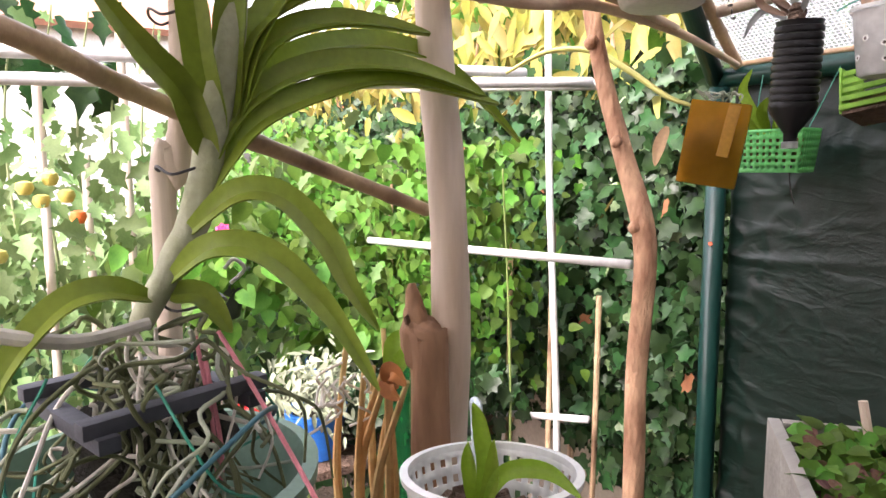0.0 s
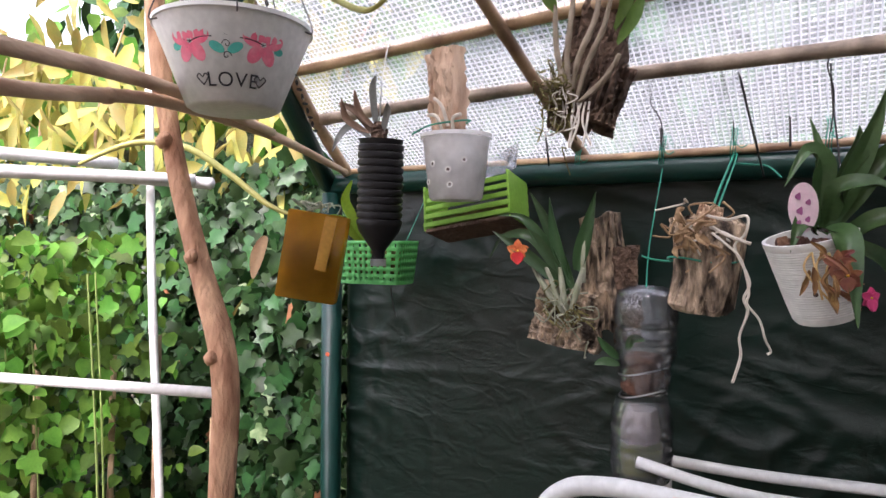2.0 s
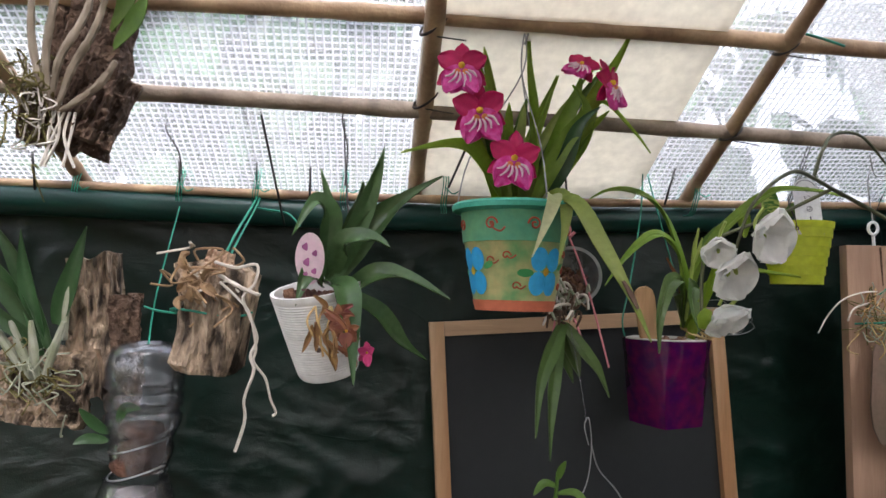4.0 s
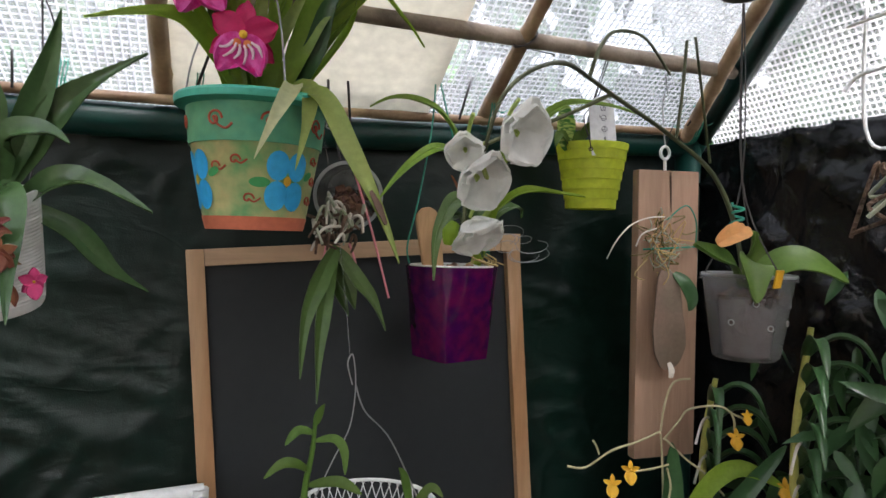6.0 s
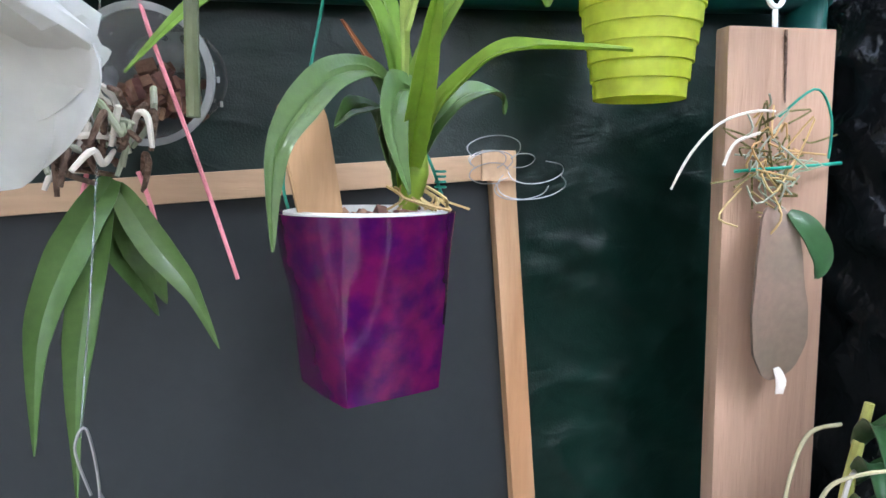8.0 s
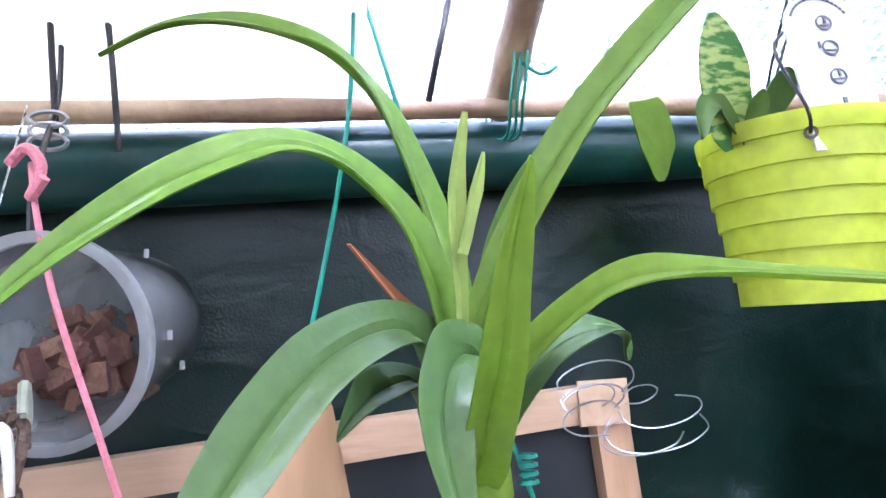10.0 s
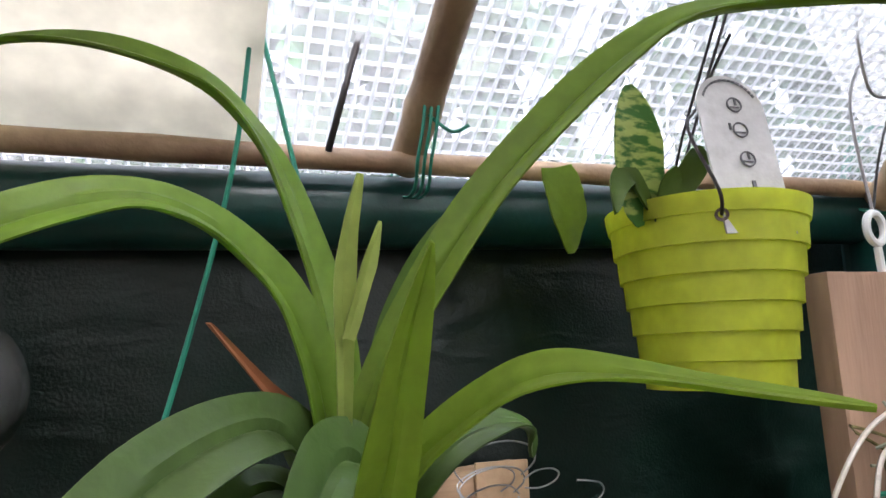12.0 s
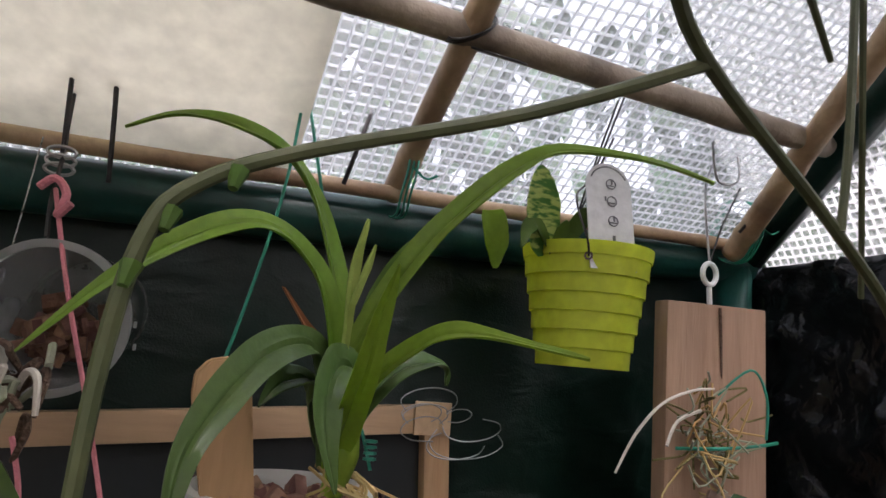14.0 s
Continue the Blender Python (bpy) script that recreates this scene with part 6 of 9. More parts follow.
# towers of clear bottles
tw = thing("bottle_tower", (0.118, 1.32, 1.36), "stacked clear plastic bottles holding moss, hung by green wire", "bottle planter")
prof = [(0.0001, 0.0), (0.038, 0.0), (0.042, 0.012)]
z = 0.012
for i in range(4):
    prof += [(0.0425, z + 0.012), (0.0395, z + 0.016), (0.0425, z + 0.021)]
    z += 0.021
prof += [(0.041, z + 0.015), (0.036, z + 0.03), (0.0355, z + 0.035), (0.0335, z + 0.03), (0.0395, z + 0.01), (0.0395, 0.012), (0.0001, 0.004)]
part("lower_bottle", lathe(B(), prof, n=48, m=at(0.113, 1.32, 1.345), sx=1.16, sy=1.16), CLEAR, tw)
prof = [(0.030, 0.0), (0.033, 0.012), (0.0365, 0.030), (0.034, 0.040), (0.0385, 0.050), (0.043, 0.062), (0.0435, 0.074), (0.0395, 0.079), (0.0435, 0.085), (0.044, 0.101), (0.040, 0.106), (0.0445, 0.112), (0.045, 0.136), (0.0435, 0.152), (0.037, 0.165), (0.026, 0.170), (0.012, 0.158), (0.0001, 0.156)]
part("upper_bottle", lathe(B(), prof + [(r * 0.96, zz - 0.002) for r, zz in prof[::-1]], n=50, m=at(0.118, 1.32, 1.486), wave=0.035, waves=5, sx=1.12, sy=1.12), CLEAR, tw)
part("wet_moss", lathe(B(), [(0.0001, 0.0), (0.036, 0.0), (0.0385, 0.01), (0.038, 0.042), (0.0001, 0.045)], n=24, m=at(0.113, 1.32, 1.357), wob=0.05), mat("wet_moss_green", (0.16, 0.17, 0.02), (0.07, 0.08, 0.015), rough=0.5, scale=40, bump=0.6), tw)
part("bark_filling", lathe(B(), [(0.0001, 0.0), (0.030, 0.0), (0.034, 0.01), (0.033, 0.05), (0.025, 0.062), (0.0001, 0.065)], n=24, m=at(0.115, 1.32, 1.484), wob=0.25), BARK_CHIPS, tw)
part("bark_filling", lathe(B(), [(0.0001, 0.0), (0.030, 0.0), (0.034, 0.01), (0.025, 0.052), (0.0001, 0.055)], n=24, m=at(0.112, 1.32, 1.405), wob=0.35), mat("grey_filling", (0.20, 0.15, 0.14), (0.32, 0.27, 0.26), rough=0.9, scale=50, bump=0.8), tw)
for pts in ([(0.085, 1.29, 1.54), (0.07, 1.28, 1.555), (0.055, 1.27, 1.575)], [(0.085, 1.29, 1.53), (0.065, 1.28, 1.535), (0.05, 1.27, 1.53)], [(0.10, 1.28, 1.555), (0.11, 1.275, 1.575), (0.13, 1.27, 1.575)]):
    part("leaf", strap(B(), pts, widths(OVAL, 0.014), up=(0, -1, 0.3)), LEAF_DARK, tw)
for zz, rr_ in ((1.485, 0.0375), (1.52, 0.038)):
    part("wire_ring", rod(B(), [(0.115 + rr_ * math.cos(t), 1.32 + rr_ * math.sin(t), zz + 0.008 * math.sin(t * 1.3)) for t in [k * 0.65 for k in range(11)]], 0.0012, n=5, steps=44), WIRE_STEEL, tw)
part("hanging_wire", rod(B(), [(0.118, 1.32, 1.64), (0.113, 1.36, 1.72), (0.112, 1.44, 1.84), (0.112, 1.47, 1.89)], 0.0014, n=6), STRING_GREEN, tw)

# round bark log with long white roots
HUSK = mat("brown_dry_husk", (0.22, 0.13, 0.07), (0.42, 0.29, 0.16), rough=0.85, scale=60, bump=0.5)
lg = thing("bark_log", (0.222, 1.26, 1.62), "grooved bark log bound with green wire, with long white roots", "bark mount")
bm = lathe(B(), [(0.0001, 0.0), (0.045, 0.0), (0.054, 0.01), (0.056, 0.05), (0.057, 0.10), (0.052, 0.13), (0.040, 0.14), (0.0001, 0.12)], n=68, m=at(0.214, 1.258, 1.625, 0, 5, 0), wave=0.05, waves=17, wob=0.3, sx=0.82, sy=0.82)
part("bark_body", bm, BARK_MOUNT, lg)
part("bark_piece", bark_slab(B(), at(0.196, 1.238, 1.722, 8, -8, -25), 0.036, 0.085, 0.026, 8.4), BARK_MOUNT, lg)
part("bark_piece", bark_slab(B(), at(0.225, 1.23, 1.75, 0, 12, 10), 0.035, 0.06, 0.025, 2.9), BARK_STICK, lg)
for i in range(16):
    p = Vector((0.222 + rr.gauss(0, 0.018), 1.21 + rr.gauss(0, 0.008), 1.735 + rr.gauss(0, 0.018)))
    part("root", rod(B(), [p, p + Vector((rr.gauss(0, .010), rr.gauss(-.004, .008), rr.gauss(.004, .008))), p + Vector((rr.gauss(.004, .014), rr.gauss(0, .01), rr.gauss(-.004, .008))), p + Vector((rr.gauss(.006, .016), rr.gauss(0, .01), rr.gauss(-.018, .008)))], 0.0015, n=5, steps=12), ROOT_WHITE if i % 4 == 0 else HUSK, lg)
husk = random.Random(41)
for k in range(16):
    p = Vector((0.214 + husk.gauss(0, 0.013), 1.212 + husk.gauss(0, 0.006), 1.712 + husk.uniform(0, 0.045)))
    q = p + Vector((husk.gauss(0, 0.010), husk.gauss(-0.004, 0.006), husk.uniform(-0.018, 0.030)))
    part("husk", strap(B(), [p, (p + q) / 2 + Vector((husk.gauss(0, 0.004), -0.004, 0.002)), q], widths(OVAL, husk.uniform(0.006, 0.013)), up=(husk.gauss(0, 0.6), -1, 0.2), fold=0.8, wave=0.25, seed=k), HUSK, lg)
for pts, r in (([(0.225, 1.22, 1.765), (0.255, 1.20, 1.758), (0.28, 1.20, 1.762), (0.278, 1.20, 1.738), (0.265, 1.20, 1.722), (0.276, 1.20, 1.695), (0.284, 1.20, 1.672), (0.277, 1.20, 1.652), (0.282, 1.20, 1.634), (0.272, 1.20, 1.60), (0.274, 1.20, 1.575), (0.264, 1.20, 1.538)], 0.0019),
               ([(0.235, 1.21, 1.74), (0.262, 1.20, 1.718), (0.275, 1.20, 1.70), (0.283, 1.20, 1.662), (0.281, 1.20, 1.645), (0.296, 1.20, 1.625), (0.303, 1.20, 1.600), (0.310, 1.20, 1.585), (0.306, 1.20, 1.580)], 0.0017),
               ([(0.23, 1.22, 1.75), (0.26, 1.20, 1.735), (0.285, 1.20, 1.725)], 0.0026)):
    part("long_root", rod(B(), pts, r, n=7, steps=50, wobble=0.25), ROOT_WHITE, lg)
part("binding_wire", rod(B(), [(0.216 + 0.050 * math.cos(t), 1.258 + 0.050 * math.sin(t), 1.702 + 0.004 * math.sin(t * 2)) for t in [k * 0.63 for k in range(11)]], 0.0016, n=6, steps=50), STRING_GREEN, lg)
part("hanging_wire", rod(B(), [(0.222, 1.25, 1.755), (0.226, 1.33, 1.81), (0.228, 1.455, 1.875), (0.228, 1.465, 1.90)], 0.0020, n=6), STRING_GREEN, lg)
part("hanging_wire", rod(B(), [(0.228, 1.25, 1.755), (0.234, 1.33, 1.81), (0.234, 1.455, 1.875), (0.230, 1.465, 1.90)], 0.0016, n=6), STRING_GREEN, lg)
wire("green_tie_wire", [(0.232, 1.45, 1.862), (0.255, 1.44, 1.858), (0.285, 1.43, 1.852), (0.305, 1.42, 1.832)], 0.0018, STRING_GREEN, "loose end of a green tie wire")
wire("green_tie_wire", [(0.114, 1.31, 1.705), (0.135, 1.30, 1.700), (0.165, 1.28, 1.698)], 0.0016, STRING_GREEN, "green tie wire between bottle and log")

# high bark mount with a dendrobium
CANE_GREY = mat("grey_brown_cane", (0.34, 0.29, 0.22), (0.16, 0.12, 0.08), rough=0.7, scale=40, fine=160, bump=0.3)
hb = thing("high_bark_mount", (0.055, 1.19, 1.89), "dark bark slab hung high with old orchid canes and mossy roots", "bark mount")
part("bark_piece", bark_slab(B(), at(0.062, 1.20, 2.005, 0, 12, -10), 0.10, 0.22, 0.05, 5.5), BARK_DARK, hb)
part("bark_piece", bark_slab(B(), at(0.090, 1.19, 1.945, 0, 20, 20), 0.06, 0.09, 0.045, 7.5), BARK_DARK, hb)
for pts in ([(0.05, 1.16, 1.93), (0.045, 1.15, 1.99), (0.055, 1.14, 2.05), (0.06, 1.14, 2.10)], [(0.055, 1.16, 1.93), (0.075, 1.15, 1.98), (0.10, 1.14, 2.02), (0.115, 1.13, 2.06)], [(0.05, 1.16, 1.94), (0.065, 1.14, 1.985), (0.09, 1.14, 2.04), (0.10, 1.13, 2.09)], [(0.06, 1.16, 1.93), (0.10, 1.15, 1.955), (0.125, 1.14, 1.985)], [(0.045, 1.16, 1.94), (0.03, 1.15, 2.00), (0.03, 1.14, 2.07)]):
    part("cane", rod(B(), pts, [0.0025, 0.0046, 0.0044, 0.003], n=8, wobble=0.2, knots=5), CANE_GREY, hb)
for pts in ([(0.118, 1.14, 2.02), (0.14, 1.12, 2.045), (0.15, 1.11, 2.085), (0.145, 1.10, 2.12)], [(0.122, 1.14, 2.0), (0.148, 1.12, 2.02), (0.165, 1.11, 2.05)], [(0.03, 1.14, 2.06), (0.015, 1.13, 2.10), (0.01, 1.12, 2.14)]):
    part("leaf", strap(B(), pts, widths(OVAL, 0.024), up=(0, -1, 0.4)), LEAF_STRAP, hb)
for i in range(70):
    p = Vector((0.03 + rr.gauss(0, 0.016), 1.165 + rr.gauss(0, 0.012), 1.955 + rr.gauss(0, 0.026)))
    part("root_strand", rod(B(), [p, p + Vector((rr.gauss(0, .009), rr.gauss(-.004, .008), rr.gauss(-.003, .009))), p + Vector((rr.gauss(0, .012), rr.gauss(0, .010), rr.gauss(-.008, .010))), p + Vector((rr.gauss(0, .010), rr.gauss(0, .010), rr.gauss(-.018, .010)))], 0.0011, n=4, steps=10), MOSS if i % 3 else ROOT_WHITE, hb)
for i in range(5):
    x = 0.05 + 0.006 * i
    part("root_strand", rod(B(), [(x, 1.165, 1.93), (x + rr.gauss(0, .01), 1.16, 1.90), (x + rr.gauss(0, .012), 1.16, 1.865)], 0.0018, n=5), ROOT_WHITE, hb)
part("hanging_wire", rod(B(), [(0.055, 1.19, 2.09), (0.05, 1.19, 2.12), (0.045, 1.20, 2.16)], 0.0014, n=5), STRING_GREEN, hb)

# white ribbed pot
wpt = thing("white_ribbed_pot", (0.357, 1.20, 1.627), "white ribbed plastic pot with bark chips, hung by thin wires", "hanging pot")
WC = (0.357, 1.20, 1.627)
prof = [(0.0001, 0.0), (0.034, 0.0), (0.037, 0.004)]
for i in range(30):
    t = i / 29
    r = 0.037 + 0.0155 * t ** 0.9
    prof += [(r, 0.005 + 0.095 * t), (r + 0.0010, 0.0066 + 0.095 * t)]
prof += [(0.0545, 0.106), (0.0545, 0.110), (0.050, 0.110), (0.035, 0.006), (0.0001, 0.004)]
WM = at(0.362, 1.20, 1.684, 13, -10, 0) @ at(0, 0, -0.055)
part("pot_body", lathe(B(), prof, n=48, m=WM), WHITE_PLASTIC, wpt)
chips(wpt, WM @ Vector((0, 0, 0.096)), 0.043, 50, 12)
LABELM = at(0.347, 1.160, 1.770, 4, -4, 30)
bm = B()
lathe(bm, [(0.0001, 0.0), (0.0185, 0.0), (0.0185, 0.001), (0.0001, 0.001)], n=28, m=LABELM @ at(0, 0, 0, 90, 0, 0), sy=1.65)
ltag = part("label_tag", bm, mat("pink_label", (0.82, 0.66, 0.70), (0.76, 0.54, 0.62), rough=0.5, scale=70), wpt, "oval pink printed plant label")
for x, zz, k in ((-0.006, 0.014, 0.006), (0.006, 0.006, 0.005), (-0.004, -0.004, 0.0065), (0.005, -0.015, 0.005), (-0.006, -0.018, 0.004)):
    part("print", lathe(B(), [(0.0001, 0.0), (k, 0.0), (k, 0.0006), (0.0001, 0.0006)], n=9, m=LABELM @ at(x, -0.0014, zz, 90, 0, 20), sy=0.7, wave=0.25, waves=4), mat("label_mauve", (0.42, 0.12, 0.30), rough=0.5) if x == -0.006 and zz > 0 else bpy.data.materials["label_mauve"], ltag)
part("drain_hole", lathe(B(), [(0.0001, 0.0), (0.003, 0.0), (0.003, 0.001), (0.0001, 0.001)], n=10, m=WM @ Matrix.Translation(on_cone((0, 0, 0), 0.037, 0.0525, 0.1, -1.66, 0.045, 0.0012)) @ Vector((0, -1, 0)).to_track_quat('Z', 'Y').to_matrix().to_4x4()), HOLE, wpt)
part("hanging_wire", rod(B(), [(0.388, 1.222, 1.742), (0.386, 1.28, 1.82), (0.375, 1.33, 1.93), (0.372, 1.335, 1.985)], 0.0012, n=5), STRING_DARK, wpt)
LEAF_SHEEN = mat("satin_dark_leaf", (0.045, 0.095, 0.034), (0.085, 0.155, 0.055), rough=0.24, scale=16, fine=160, bump=0.08, translucent=0.16, vary=0.2)
o2 = thing("dark_leaf_orchid", (0.365, 1.20, 1.72), "orchid with dark green leaves and faded maroon flowers", "orchid")
for pts, w in (([(0.367, 1.20, 1.74), (0.395, 1.185, 1.80), (0.418, 1.165, 1.86), (0.430, 1.15, 1.905)], 0.026), ([(0.374, 1.20, 1.745), (0.41, 1.185, 1.80), (0.445, 1.17, 1.838), (0.50, 1.15, 1.873)], 0.030),
               ([(0.367, 1.19, 1.742), (0.388, 1.15, 1.735), (0.398, 1.12, 1.69), (0.404, 1.10, 1.632)], 0.030), ([(0.385, 1.20, 1.729), (0.425, 1.17, 1.752), (0.461, 1.15, 1.751), (0.509, 1.12, 1.727)], 0.026),
               ([(0.36, 1.20, 1.75), (0.366, 1.18, 1.82), (0.350, 1.16, 1.838), (0.328, 1.14, 1.795)], 0.026), ([(0.36, 1.20, 1.75), (0.366, 1.20, 1.82), (0.352, 1.20, 1.885)], 0.020),
               ([(0.39, 1.20, 1.729), (0.43, 1.215, 1.705), (0.46, 1.23, 1.67), (0.495, 1.25, 1.645)], 0.024), ([(0.36, 1.19, 1.74), (0.345, 1.16, 1.75), (0.335, 1.14, 1.715)], 0.022),
               ([(0.37, 1.20, 1.75), (0.385, 1.17, 1.79), (0.42, 1.15, 1.795), (0.44, 1.14, 1.785)], 0.024), ([(0.37, 1.20, 1.75), (0.40, 1.20, 1.83), (0.405, 1.19, 1.87)], 0.024)):
    part("leaf", strap(B(), pts, widths(POINTED, w), up=(0.35, -1, 0.6), fold=0.55, wave=0.10, seed=w * 700 + pts[-1][0] * 90), LEAF_SHEEN, o2)
MAROON = mat("maroon_flower", (0.16, 0.03, 0.035), (0.30, 0.14, 0.05), rough=0.6, scale=60)
WILTED = mat("wilted_ochre_petal", (0.30, 0.17, 0.05), (0.14, 0.06, 0.025), rough=0.7, scale=70, bump=0.4)
wilt = random.Random(77)
for c, r in (((0.384, 1.118, 1.703), 0.016), ((0.394, 1.112, 1.690), 0.015)):
    flower(o2, c, (0.1, -1, -0.2), r, MAROON, MAROON, wide=0.6)
for k in range(14):
    p = Vector((0.380 + wilt.gauss(0, 0.012), 1.118 + wilt.gauss(0, 0.006), 1.698 + wilt.gauss(0, 0.012)))
    d = Vector((wilt.gauss(0.004, 0.010), wilt.gauss(-0.002, 0.005), -wilt.uniform(0.010, 0.034)))
    side = Vector((wilt.gauss(0, 0.006), wilt.gauss(0, 0.004), 0))
    part("wilted_petal", strap(B(), [p, p + d * 0.5 + side, p + d], widths(OVAL, wilt.uniform(0.005, 0.010)), up=(wilt.gauss(0, 0.6), -1, 0.3), fold=0.7, wave=0.3, seed=k), MAROON if k % 3 == 0 else WILTED, o2)
flower(o2, (0.416, 1.13, 1.665), (0.7, -1, -0.2), 0.012, PINKM, PINKM, wide=0.8)
for i in range(8):
    p = Vector((0.37 + rr.gauss(0, .01), 1.14, 1.715))
    part("flower_stalk", rod(B(), [p, p + Vector((rr.gauss(.005, .01), -.015, -.02)), p + Vector((rr.gauss(.01, .015), -.018, -.055))], 0.0014, n=5), bpy.data.materials["dry_cane"], o2)


# painted flower pot with magenta orchids
PC = (0.600, 1.20, 1.714)
pp = thing("painted_pot", PC, "terracotta pot painted green and blue with red swirls, hung by wires", "hanging pot")
GREENPAINT = mat("mottled_green_paint", (0.14, 0.34, 0.13), (0.46, 0.42, 0.18), rough=0.5, scale=34, fine=120, bump=0.1, contrast=0.16)
GREENPAINT2 = mat("sea_green_paint", (0.04, 0.25, 0.16), (0.12, 0.30, 0.13), rough=0.5, scale=26, fine=120, bump=0.1)
TERRA = mat("terracotta", (0.58, 0.16, 0.08), (0.48, 0.13, 0.07), rough=0.7, scale=20, bump=0.2)
BLUEP = mat("blue_paint", (0.02, 0.30, 0.62), (0.04, 0.40, 0.70), rough=0.5, scale=40)
REDP = mat("dark_red_paint", (0.42, 0.07, 0.03), rough=0.5)
part("pot_body", lathe(B(), [(0.0515, 0.012), (0.0645, 0.084), (0.0665, 0.086), (0.0605, 0.086), (0.050, 0.014)], n=56, m=at(*PC), closed=True), GREENPAINT, pp)
part("collar", lathe(B(), [(0.0665, 0.084), (0.0700, 0.122), (0.0640, 0.122), (0.0610, 0.084)], n=56, m=at(*PC), closed=True), GREENPAINT2, pp)
part("rim", lathe(B(), [(0.070, 0.121), (0.0805, 0.124), (0.0815, 0.130), (0.079, 0.133), (0.064, 0.131), (0.064, 0.121)], n=56, m=at(*PC), closed=True), mat("green_rim_plastic", (0.07, 0.42, 0.30), (0.05, 0.34, 0.24), rough=0.45, scale=12), pp)
part("base", lathe(B(), [(0.0001, 0.0), (0.049, 0.0), (0.0525, 0.013), (0.0001, 0.013)], n=48, m=at(*PC)), TERRA, pp)
b0_, b1_, bh_ = 0.0492, 0.0645, 0.084
LEAFP = mat("leaf_green_paint", (0.05, 0.34, 0.10), rough=0.5)
for ang in (-1.10, -2.79, 0.75):
    for sx_, sz_ in ((-1, 1), (1, 1), (-1, -1), (1, -1)):
        bm = B()
        decal(bm, PC, b0_, b1_, bh_, ang + sx_ * 0.0105 / 0.06, 0.048 + sz_ * 0.0145, oval(0.0115, 0.0145), lift=0.0012)
        part("painted_petal", bm, BLUEP, pp)
    bm = B()
    decal(bm, PC, b0_, b1_, bh_, ang, 0.048, oval(0.004, 0.005), lift=0.0018)
    part("flower_centre", bm, YEL, pp)
    for da_, zz, ov in ((-0.46, 0.046, oval(0.010, 0.005)), (0.46, 0.055, oval(0.007, 0.004, rot=0.5))):
        bm = B()
        decal(bm, PC, b0_, b1_, bh_, ang + da_, zz, ov, lift=0.0013)
        part("painted_leaf", bm, LEAFP, pp)
for i in range(8):
    a = -3.0 + i * 0.78
    bm = B()
    stroke(bm, PC, 0.0588, 0.0701, 0.122, a, 0.104, spiral(0.0085, 1.6, 1 if i % 2 else -1) + ([(0.004, -0.006), (0.012, -0.009), (0.018, -0.004)] if i % 2 else []), w=0.0012)
    part("red_swirl", bm, REDP, pp)
for a, zz in ((-1.95, 0.066), (-1.75, 0.030), (-0.55, 0.070), (-0.45, 0.050), (-2.3, 0.06), (-0.50, 0.03)):
    bm = B()
    stroke(bm, PC, b0_, b1_, bh_, a, zz, spiral(0.0060, 1.1) + [(0.006, -0.003), (0.012, 0.001)], w=0.0010)
    part("red_swirl", bm, REDP, pp)
chips(pp, (PC[0], PC[1], PC[2] + 0.118), 0.058, 60, 21)
for a in (0.9, 2.8, 5.0):
    part("wire_hanger", rod(B(), [(PC[0] + 0.077 * math.cos(a), PC[1] + 0.077 * math.sin(a), PC[2] + 0.13), (PC[0] + 0.06 * math.cos(a), PC[1] + 0.06 * math.sin(a), PC[2] + 0.20), (0.605, 1.20, 2.02), (0.608, 1.20, 2.08)], 0.0010, n=5), WIRE_STEEL, pp)
part("wire_hanger", rod(B(), [(0.608, 1.20, 2.06), (0.614, 1.20, 2.085), (0.606, 1.205, 2.105), (0.596, 1.20, 2.09)], 0.0016, n=6), WIRE_STEEL, pp)
milt = thing("magenta_orchid", (0.60, 1.20, 1.83), "magenta-flowered orchid with long green leaves in the painted pot", "orchid")
PALE_LEAF = mat("pale_yellow_green_leaf", (0.40, 0.46, 0.14), (0.28, 0.38, 0.08), rough=0.4, scale=14, fine=160, bump=0.06, translucent=0.5)
WHITISH_LEAF = mat("bleached_leaf", (0.66, 0.66, 0.42), (0.50, 0.54, 0.28), rough=0.5, scale=14, fine=160, bump=0.06, translucent=0.5)
